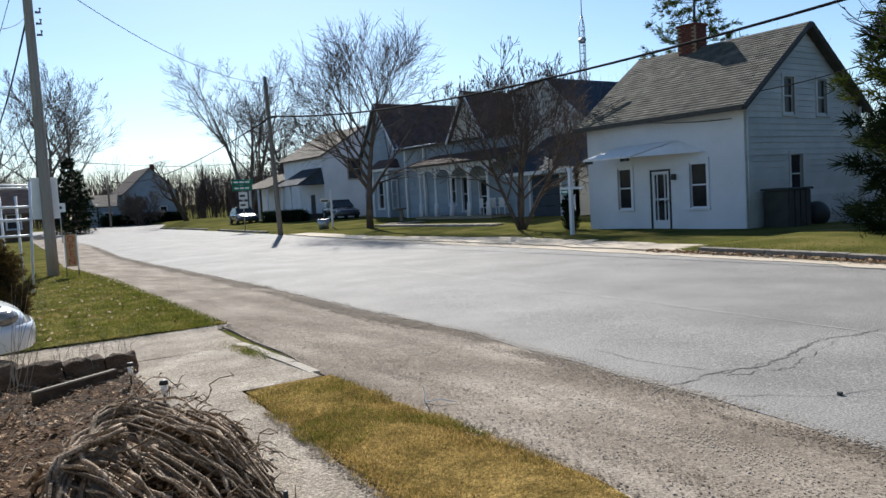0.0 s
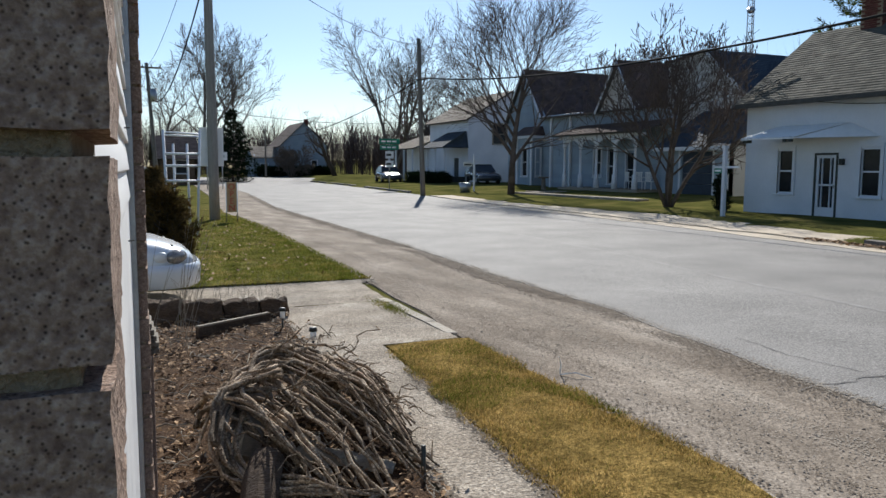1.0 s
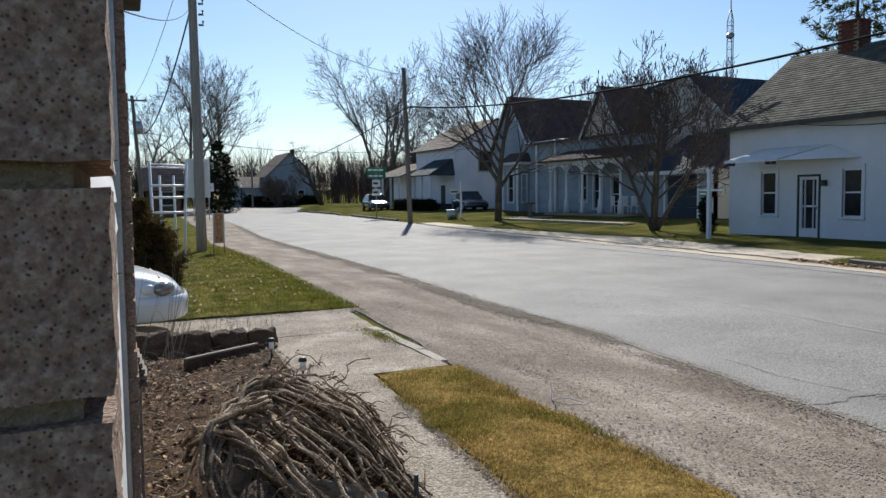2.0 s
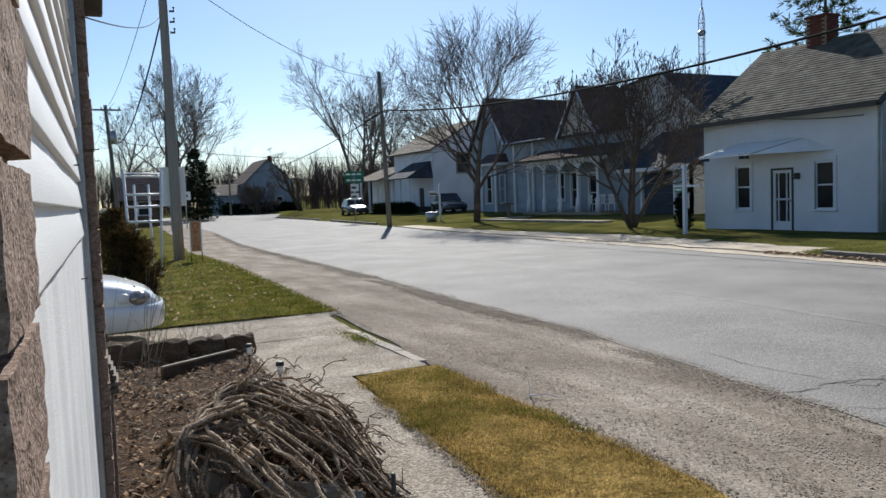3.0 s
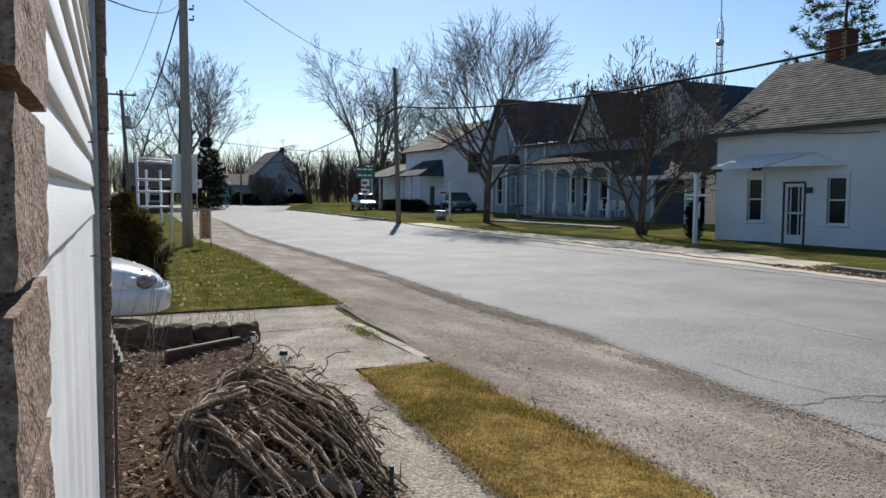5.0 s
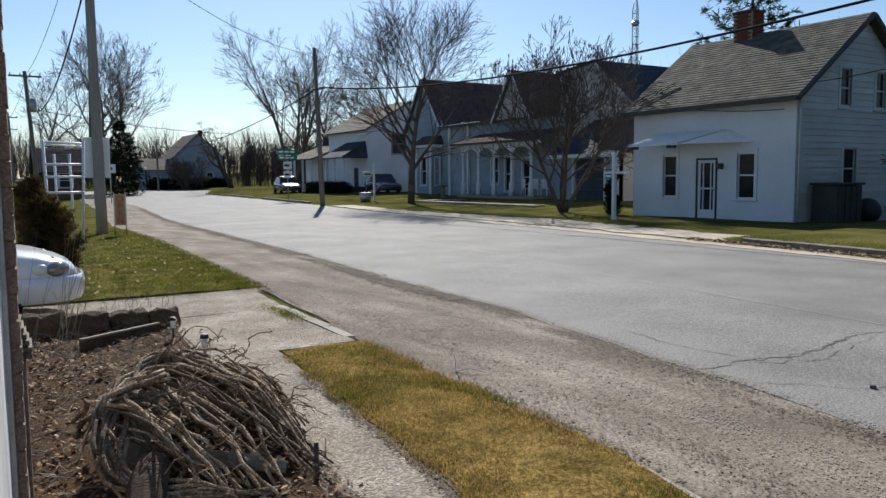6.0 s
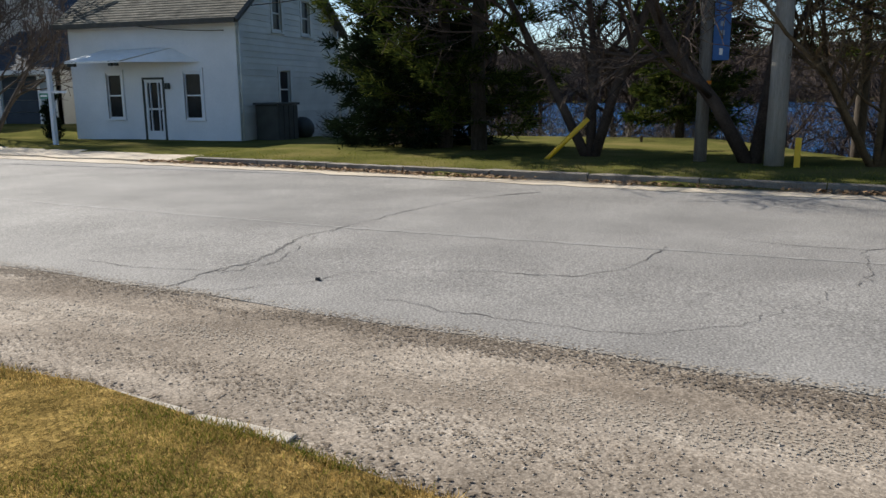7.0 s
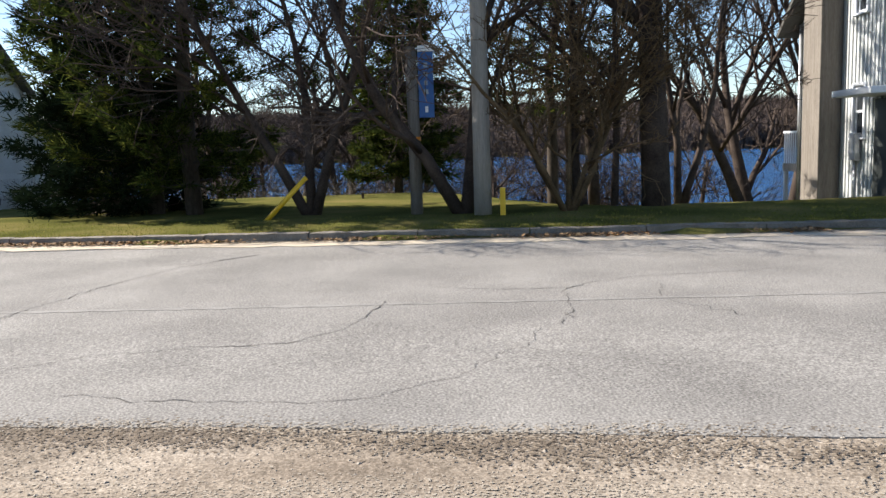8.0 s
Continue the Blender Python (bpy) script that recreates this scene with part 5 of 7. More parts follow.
P1 = pole("utility_pole", "weathered grey wooden utility pole on the lawn edge", 3.2, 23.7, 9.2, 0.155, M_PALEPOLE, (-0.05, 0))
for z in (6.6, 6.9, 7.2, 8.2):
    tube("insulator", [(0.1, -0.12, z), (0.22, -0.14, z), (0.22, -0.14, z + 0.12)], 0.035, M_TRIM, P1, 8)
P2 = pole("utility_pole", "dark leaning wooden utility pole by the kerb", 17.1, 40.7, 8.8, 0.15, M_WOODPOLE, (-0.25, 0.1))
tube("cable_bracket", [(-0.4, 0, 6.5), (0.25, 0, 6.6)], 0.05, M_TRIM, P2, 8)
P3 = pole("utility_pole", "distant utility pole with crossarm and transformer", 4.3, 60.0, 9.0, 0.16, M_WOODPOLE, (-0.5, 0), ((8.6, 2.0),))
bm = bmesh.new()
bmesh.ops.create_cone(bm, cap_ends=True, segments=14, radius1=0.24, radius2=0.24, depth=0.9, matrix=Matrix.Translation((-0.1, -0.3, 6.7)))
part("transformer", bm, M_METAL, P3, "grey transformer can", True)
pole("utility_pole", "far utility pole down the street", 4.6, 96, 9.0, 0.17, M_WOODPOLE, (-0.3, 0), ((8.4, 1.8),))
pole("utility_pole", "far utility pole down the street", 5.6, 118, 9.0, 0.17, M_WOODPOLE, (-0.2, 0), ((8.4, 1.8),))
pole("utility_pole", "far utility pole by the crossing", 24.0, 118, 7.6, 0.16, M_WOODPOLE)
pole("utility_pole", "far utility pole with small crossarm", 44.0, 92, 9.6, 0.15, M_WOODPOLE, (0, 0), ((9.0, 2.4),))
P4 = pole("utility_pole", "tall pale grey utility pole behind the kerb", 15.3, -1.03, 9.8, 0.175, M_PALEPOLE)


def cable(name, label, a, b, sag, r, n=24):
    a, b = Vector(a), Vector(b)
    pts = [a.lerp(b, i / n) - Vector((0, 0, 4 * sag * (i / n) * (1 - i / n))) for i in range(n + 1)]
    return tagged(tube(name, pts, r, M_WIRE, None, 5), label, "cable", "overhead cables")


cable("overhead_cable", "thick black sagging cable along the far kerb", (17.0, 40.6, 6.6), (15.3, -1.0, 5.6), 1.12, 0.034)
cable("overhead_cable", "thick black cable running on past the pole", (15.3, -1.0, 5.6), (12.5, -40, 6.0), 1.0, 0.034)
cable("overhead_cable", "thin cable crossing the street between poles", (3.35, 23.6, 8.3), (16.9, 40.7, 8.4), 0.7, 0.012)
cable("overhead_cable", "thin cable down to the far pole", (3.1, 23.8, 7.0), (4.1, 59.8, 6.4), 1.3, 0.026)
cable("overhead_cable", "thin high cable along the street", (3.2, 23.8, 9.0), (3.9, 59.9, 8.8), 0.6, 0.012)
cable("overhead_cable", "thin cable between distant poles", (3.9, 60.0, 8.8), (4.4, 96, 8.5), 0.6, 0.014)
cable("overhead_cable", "cable from leaning pole over to the crossing", (16.9, 40.8, 6.5), (24.0, 118, 6.8), 1.5, 0.028)
cable("overhead_cable", "cable from leaning pole to the crossing trees", (3.8, 60, 6.5), (44, 92, 8.6), 1.5, 0.022)
cable("overhead_cable", "service cable from roof corner to the pole", (-0.1, 3.75, 2.45), (3.1, 23.6, 7.1), 0.25, 0.006)
cable("service_cable", "pale service cable to the white house gable", (15.3, -1.0, 6.4), (22.3, 14.45, 4.35), 0.7, 0.016)
cable("service_cable", "dark service cable under the eave", (21.65, 15.0, 3.55), (21.55, 18.4, 3.8), 0.06, 0.012)


def tv_tower():
    t = thing("antenna_mast", "slim galvanised lattice antenna mast with dish", "antenna", "", (34.6, 34.0, 0.2))
    c = [(0.2 * math.cos(a), 0.2 * math.sin(a)) for a in (0.5, 2.6, 4.7)]
    for x, y in c:
        tube("leg", [(x, y, -0.2), (x, y, 11.2), (x * 0.2, y * 0.2, 11.9)], 0.028, M_METAL, t, 6)
    v, f = [], []
    z = 6.5
    while z < 11.2:
        for i in range(3):
            a, b = c[i], c[(i + 1) % 3]
            tube_into(v, f, [(*a, z), (*b, z)], [0.016] * 2, 4)
            tube_into(v, f, [(*a, z), (*b, z + 0.42)], [0.010] * 2, 4)
        z += 0.45
    link("lattice", mesh_of("lattice", v, f, M_METAL), t)["kind"] = "stuff"
    tube("mast_top", [(0, 0, 11.8), (0, 0, 14.2)], 0.03, M_METAL, t, 6)
    bm = bmesh.new()
    bmesh.ops.create_cone(bm, cap_ends=True, segments=16, radius1=0.24, radius2=0.06, depth=0.1, matrix=pose(-0.3, -0.25, 10.4, 70, 0, -50))
    part("dish", bm, M_METAL, t, "small grey dish", True)


tv_tower()


def banner_post():
    t = thing("banner_post", "short weathered wooden post carrying a blue banner", "post", "", (15.95, 0.27, gz(15.95, 0.27)))
    tube("post", [(0, 0, -0.2), (0, 0, 1.6), (0, 0.02, 3.3)], 0.125, M_WOODPOLE, t, 12, r2=0.11)
    b = box("banner", -0.02, 0.0, -0.42, -0.12, 1.92, 3.2, M_BANNER, t, 0.004, "tall narrow blue banner")
    box("banner_head", -0.024, 0.0, -0.42, -0.12, 3.21, 3.32, M_SIGNWHITE, b)
    for k, (z, w) in enumerate(((2.9, 0.08), (2.72, 0.08), (2.55, 0.07), (2.38, 0.09))):
        box("bar", -0.026, -0.021, -0.27 - w / 2, -0.27 + w / 2, z, z + 0.09, M_BLUE, b)
    box("mark", -0.026, -0.021, -0.30, -0.24, 2.02, 2.14, M_SIGNWHITE, b)
    v, f = [], []
    tube_into(v, f, [(0, 0, 1.47), (0, 0, 1.54)], [0.131, 0.131], 14)
    link("reflector_band", mesh_of("reflector_band", v, f, M_ORANGE, True), t, "orange reflective band")


banner_post()
g = thing("guy_wire", "guy wire in a bright yellow plastic guard", "guy wire", "", (15.67, 3.3, gz(15.67, 3.3)))
tube("guard", [(0, 0, -0.05), (0.05, -0.86, 0.82)], 0.05, M_YELLOW, g, 10, "yellow plastic guard")
tube("wire", [(0.05, -0.84, 0.80), (-0.37, -4.2, 4.4)], 0.006, M_WIRE, g, 4)
tagged(box("marker_post", 14.98, 15.06, -1.44, -1.34, 0.1, 0.68, M_YELLOW, None, 0.008), "short yellow plastic marker post by the pole", "marker")
tagged(box("stake", 22.0, 22.07, 1.9, 1.97, -0.3, 0.33, M_OLDWOOD, None, 0.008), "short brown wooden stake in the lawn", "stake")

# kerb of single stones on the far side, leaf litter in the gutter
kerb = tagged(new("kerb"), "worn concrete kerb along the far roadside", "kerb", kind="structure")
y = -16.0
kn = 0
while y < 10.5:
    x = lerp(y + 0.9, ROAD_FAR)
    ang = math.degrees(math.atan2(lerp(y + 1.8, ROAD_FAR) - lerp(y, ROAD_FAR), 1.8))
    bm = bm_box(bmesh.new(), -0.02, 0.16, -0.897, 0.897, -0.1, KERB_H + 0.012)
    bmesh.ops.subdivide_edges(bm, edges=[e for e in bm.edges if abs(e.verts[0].co.y - e.verts[1].co.y) > 1], cuts=14)
    for q in bm.verts:
        w = Vector((q.co.x * 3, q.co.y * 2.3 + y, q.co.z * 3))
        worn = 0.02 * (q.co.x < 0.1 and q.co.z > 0)
        q.co += Vector((0.014 * noise.noise(w * 2.0) + worn, 0, (0.012 * noise.noise(w * 3.1) - worn * 0.6) * (q.co.z > 0)))
    o = part("kerb_stone", bm, M_KERB, kerb)
    o.matrix_basis = pose(x, y + 0.9, random.uniform(-0.012, 0.008), 0, 0, -ang)
    y += 1.8
for y0, y1 in ((45, 58), (62, 84)):
    y = y0
    while y < y1:
        x = lerp(y + 0.75, ROAD_FAR)
        o = part("kerb_stone", bm_box(bmesh.new(), -0.02, 0.16, -0.74, 0.74, -0.1, KERB_H + 0.012, 0.02), M_KERB, kerb)
        o.matrix_basis = pose(x, y + 0.75, 0, 0, 0, -4)
        y += 1.5


# ---- paving, beds and grass on the near side ----
WALK_L = ((-12, 0.6), (0, 1.2), (3.4, 1.4), (6.5, 1.6), (9, 1.75))
WALK_R = ((-12, 1.1), (2.2, 1.63), (3.2, 1.9), (6.3, 2.2), (9, 2.3))
strip("sidewalk", WALK_L, WALK_R, -12, 6.47, 0.004, M_WALK, "rough narrow concrete pavement with worn edges", "pavement", 0.25, 5, 0.04, 0.0, 12, 0.008)
strip("walk_slab", ((6.4, 1.55), (8.7, 1.72)), ((6.4, 2.97), (8.7, 3.03)), 6.46, 8.66, 0.004, M_WALK, "rough concrete slab of the driveway apron", "pavement", 0.27, 8, 0.03, 0.0, 13, 0.008)
strip("driveway", ((8.6, -7), (10.4, -7)), ((8.6, 3.05), (10.0, 3.2), (10.5, 3.35)), 8.64, 10.40, 0.005, M_WALK, "rough concrete driveway beside the building", "driveway", 0.2, 20, 0.05, 0.0, 14, 0.008)
strip("dry_verge", tuple((y, x + 0.02) for y, x in WALK_R), LAWN_EDGE, -12, 6.4, 0.008, M_STRAW, "short straw-coloured dry grass verge", "lawn", 0.2, 6, 0.05, 0.015, 15, 0.01)
strip("front_lawn", ((10.4, -1.0), (30, -1.0)), LAWN_EDGE, 10.42, 30, 0.008, M_LAWN, "short patchy green lawn with dead leaves", "lawn", 0.4, 14, 0.08, 0.02, 16, 0.015)


def in_pile(x, y):
    return max(0.0, 1 - ((x - 1.05) / 0.42) ** 2 - ((y - 4.25) / 0.75) ** 2)


def bed_z(x, y):
    return 0.04 + 0.05 * noise.noise((x * 2.1, y * 2.1, 2)) + 0.025 * noise.noise((x * 7, y * 7, 5)) + 0.16 * in_pile(x, y) ** 0.8


def garden_bed():
    v, f = [], []
    ys, n = np.arange(0.3, 8.3, 0.07), 24
    for y in ys:
        a, b = -0.25, lerp(y, WALK_L) + 0.05 * noise.noise((y * 1.5, 0, 0)) - 0.02
        if y > 7.4:
            b -= 0.0
        for i in range(n + 1):
            x = a + (b - a) * i / n
            e = 1.0 if 0 < i < n else 0.0
            v.append((x, y, bed_z(x, y) * e))
    w = n + 1
    f = [(j * w + i, j * w + i + 1, (j + 1) * w + i + 1, (j + 1) * w + i) for j in range(len(ys) - 1) for i in range(n)]
    tagged(link("garden_bed", mesh_of("garden_bed", v, f, M_MULCH, True)), "bare garden bed of dark mulch along the wall", "garden bed", kind="structure")
    rnd = random.Random(3)
    v, f = [], []
    for _ in range(5200):
        y = rnd.uniform(1.8, 8.1)
        x = rnd.uniform(-0.05, lerp(y, WALK_L) + (0.25 if rnd.random() < 0.04 else 0))
        z = bed_z(x, y) + rnd.uniform(0.004, 0.022) if x < lerp(y, WALK_L) else 0.025
        s = rnd.uniform(0.008, 0.028)
        a = rnd.uniform(0, 6.28)
        u = Vector((math.cos(a), math.sin(a), rnd.uniform(-0.5, 0.5))) * s
        q = Vector((-math.sin(a), math.cos(a), rnd.uniform(-0.6, 0.6))) * s * rnd.uniform(0.3, 0.7)
        k, c = len(v), Vector((x, y, z))
        v.extend([c - u, c + q + Vector((0, 0, s * 0.3)), c + u, c - q])
        f.append((k, k + 1, k + 2, k + 3))
    tagged(link("leaf_litter", mesh_of("leaf_litter", v, f, M_LEAF)), "dry brown leaves and bark scraps on the bed", "leaf litter", kind="stuff")
    v, f = [], []
    for _ in range(420):
        y = rnd.uniform(2.2, 8.0)
        x = rnd.uniform(0.0, lerp(y, WALK_L) - 0.05)
        l, a = rnd.uniform(0.05, 0.28), rnd.uniform(0, 6.28)
        c = Vector((x, y, bed_z(x, y) + 0.012))
        d = Vector((math.cos(a), math.sin(a), rnd.uniform(-0.12, 0.25))) * l / 2
        r = rnd.uniform(0.0015, 0.005)
        tube_into(v, f, [c - d, c + Vector((rnd.uniform(-0.02, 0.02), rnd.uniform(-0.02, 0.02), rnd.uniform(0, 0.03))), c + d], [r, r, r * 0.6], 4, False)
    tagged(link("fallen_twigs", mesh_of("fallen_twigs", v, f, M_GREYWOOD)), "pale broken twigs scattered over the mulch", "twigs", kind="stuff")


garden_bed()


def brush_pile():
    t = thing("brush_pile", "heap of cut grey vine branches beside the pavement", "brush pile", "", (0, 0, 0))
    rnd = random.Random(17)
    crest = ((0.44, 4.05, 0.40), (0.63, 4.3, 0.46), (0.86, 4.6, 0.48), (1.05, 4.75, 0.45), (1.27, 4.82, 0.36), (1.42, 4.95, 0.24))
    base = ((0.52, 3.6, 0.05), (0.75, 3.45, 0.05), (1.02, 3.3, 0.04), (1.28, 3.36, 0.04), (1.42, 3.75, 0.04), (1.5, 4.25, 0.04), (1.58, 4.75, 0.04))

    def on(c, u):
        u = min(0.999, max(0, u)) * (len(c) - 1)
        i = int(u)
        return Vector(c[i]).lerp(Vector(c[i + 1]), u - i)

    def spline(ctrl, s):
        k = min(len(ctrl) - 2, int(s * (len(ctrl) - 1)))
        t = s * (len(ctrl) - 1) - k
        p0, p1, p2, p3 = ctrl[max(0, k - 1)], ctrl[k], ctrl[k + 1], ctrl[min(len(ctrl) - 1, k + 2)]
        return 0.5 * (2 * p1 + (p2 - p0) * t + (2 * p0 - 5 * p1 + 4 * p2 - p3) * t * t + (3 * p1 - p0 - 3 * p2 + p3) * t ** 3)

    tw_v, tw_f = [], []
    kinds = [("rib", 0.012, 0.020)] * 66 + [("rib", 0.007, 0.012)] * 34 + [("loop", 0.009, 0.017)] * 16 + [("stray", 0.003, 0.006)] * 34
    for kind, lo, hi in kinds:
        jit = lambda q: Vector((rnd.gauss(0, q), rnd.gauss(0, q), rnd.gauss(0, q * 0.6)))
        if kind == "rib":
            u = rnd.random() ** 0.75
            depth = abs(rnd.gauss(0, 0.05))
            top = on(crest, u) + jit(0.025) - Vector((0, 0, depth))
            foot = on(base, 0.22 + 0.78 * u + rnd.gauss(0, 0.07)) + jit(0.04)
            back = top + Vector((-0.10 + rnd.gauss(0, 0.05), 0.14 + rnd.gauss(0, 0.08), -0.06 - 0.18 * rnd.random()))
            mid = top.lerp(foot, 0.5) + Vector((0.05, -0.03, 0.09 - depth)) + jit(0.025)
            ctrl = [back, top, mid, foot]
            if rnd.random() < 0.3:
                ctrl = [back, top, top.lerp(mid, 0.9), mid.lerp(foot, rnd.uniform(0.2, 0.7)) + Vector((0, 0, 0.03))]
        elif kind == "loop":
            top = on(crest, rnd.uniform(0.0, 0.35)) + jit(0.03)
            ctrl = [top + Vector((0.25, 0.05, 0.02)) + jit(0.03), top, Vector((0.44, 3.86, 0.26)) + jit(0.03), Vector((0.5, 3.66, 0.12)) + jit(0.03), Vector((0.8, 3.46, 0.08)) + jit(0.035), Vector((1.1, 3.36, 0.05)) + jit(0.03)]
        else:
            u = rnd.random()
            top = on(crest, u).lerp(on(base, 0.3 + 0.7 * u), rnd.uniform(0, 0.9)) + Vector((0, 0, 0.05))
            d = Vector((rnd.gauss(0.1, 0.25), rnd.gauss(-0.1, 0.25), rnd.gauss(0.02, 0.1)))
            ctrl = [top, top + d * 0.5 + Vector((0, 0, 0.04)), top + d]
        r = rnd.uniform(lo, hi)
        ph = rnd.uniform(0, 50)
        pts, rad = [], []
        n = 20 if kind != "stray" else 8
        for k in range(n + 1):
            s = k / n
            p = spline(ctrl, s)
            for fr, am in ((4.0, 0.055), (10.0, 0.034)):
                p = p + Vector((noise.noise((s * fr, ph, 0)), noise.noise((s * fr, ph, 9)), 0.7 * noise.noise((s * fr, ph, 20)))) * am
            p.z = max(p.z, 0.02)
            pts.append(p)
            rad.append(r * (1 - 0.45 * s) * (1 + 0.22 * math.sin(ph + k * 2.1)))
        v, f = [], []
        tube_into(v, f, pts, rad, 6)
        link("branch", mesh_of("branch", v, f, M_VINE, True), t)
        for k in range(rnd.choice((0, 1, 2, 2))):
            j = rnd.randint(3, n)
            d = Vector((rnd.gauss(0.25, 0.6), rnd.gauss(-0.2, 0.6), rnd.gauss(0.1, 0.45))).normalized()
            l = rnd.uniform(0.04, 0.18)
            q = [pts[j], pts[j] + d * l * 0.5 + Vector((0, 0, 0.01)), pts[j] + d * l + Vector((0, 0, -0.03))]
            tube_into(tw_v, tw_f, q, [0.004, 0.003, 0.002], 4, False)
    o = link("twig_tangle", mesh_of("twig_tangle", tw_v, tw_f, M_VINE), t)
    o["kind"] = "stuff"


brush_pile()


def log(x, y, z, l, r, rz, tilt, material=M_GREYWOOD):
    v, f = [], []
    n = 9
    tube_into(v, f, [(0, 0, 0), (l * 0.04, 0, 0), (l * 0.5, 0.01, 0.004), (l * 0.96, 0, 0), (l, 0, 0)], [r * 0.88, r, r * 1.05, r * 0.97, r * 0.86], n)
    o = link("log", mesh_of("log", v, f, material))
    o.matrix_basis = pose(x, y, z, 0, tilt, rz)
    return tagged(o, "split grey weathered log under the branches", "log", "cut logs")


log(0.56, 4.0, 0.07, 0.42, 0.075, 62, -38)
log(0.80, 3.85, 0.10, 0.5, 0.08, -30, 8)
log(0.52, 3.40, 0.05, 0.34, 0.085, 70, -25, M_OLDWOOD)
tagged(tube("garden_stake", [(1.36, 3.52, -0.02), (1.36, 3.52, 0.2)], 0.012, M_DARK, None, 8), "short black plastic stake beside the branches", "stake")


def grass(name, label, box_f, count, seed, material, h, w):
    rnd = random.Random(seed)
    v, f = [], []
    while count:
        x, y, z, ok = box_f(rnd)
        if not ok:
            continue
        count -= 1
        a = rnd.uniform(0, 6.28)
        hh = h * rnd.uniform(0.4, 1.3)
        s = Vector((math.cos(a), math.sin(a), 0)) * w * rnd.uniform(0.6, 1.2)
        e = Vector((x + rnd.gauss(0, 0.55) * hh, y + rnd.gauss(0, 0.55) * hh, z + hh))
        k = len(v)
        v.extend([Vector((x, y, z)) - s, Vector((x, y, z)) + s, e])
        f.append((k, k + 1, k + 2))
    tagged(link(name, mesh_of(name, v, f, material)), label, "grass", kind="stuff")


def verge_spot(rnd):
    y = 6.25 - 6.0 * rnd.random() ** 0.8
    a, b = lerp(y, WALK_R) - 0.07, lerp(y, LAWN_EDGE) + 0.05
    x = rnd.uniform(a, b)
    edge = min(x - a, b - x, 6.3 - y)
    return x, y, 0.008, edge > 0.10 * rnd.random() + 0.10 * noise.noise((x * 3, y * 3, 0))


def green_spot(rnd):
    x, y, z, ok = verge_spot(rnd)
    return x, y, z, ok and (noise.noise((x * 1.6, y * 1.1, 4)) > 0.05 or (y > 5.2 and rnd.random() < 0.3) or rnd.random() < 0.08)


def lawn_spot(rnd):
    y = 10.4 + 15 * rnd.random() ** 1.4
    x = rnd.uniform(0.2, lerp(y, LAWN_EDGE) + 0.08)
    return x, y, 0.01, noise.noise((x * 1.2, y * 0.9, 7)) > -0.5 or rnd.random() < 0.3


grass("dry_grass", "short dry yellow grass blades on the verge", verge_spot, 60000, 31, M_DRYBLADE, 0.03, 0.0028)
grass("verge_grass", "short green grass blades among the dry verge", green_spot, 24000, 32, M_BLADE, 0.034, 0.003)
grass("lawn_grass", "short patchy green lawn blades", lawn_spot, 52000, 33, M_BLADE, 0.045, 0.006)
grass("crack_grass", "tuft of grass grown along the apron kerb", lambda r: (2.9 + r.gauss(0, 0.06), 8.1 + r.gauss(0, 0.28), 0.018, True), 900, 34, M_BLADE, 0.03, 0.003)


def far_lawn_spot(rnd):
    y = rnd.uniform(-9, 13)
    x = lerp(y, ROAD_FAR) + 0.18 + 2.5 * rnd.random() ** 1.6
    return x, y, gz(x, y) - 0.01, True


grass("far_lawn_grass", "short green and straw blades behind the far kerb", far_lawn_spot, 12000, 35, M_BLADE, 0.045, 0.006)


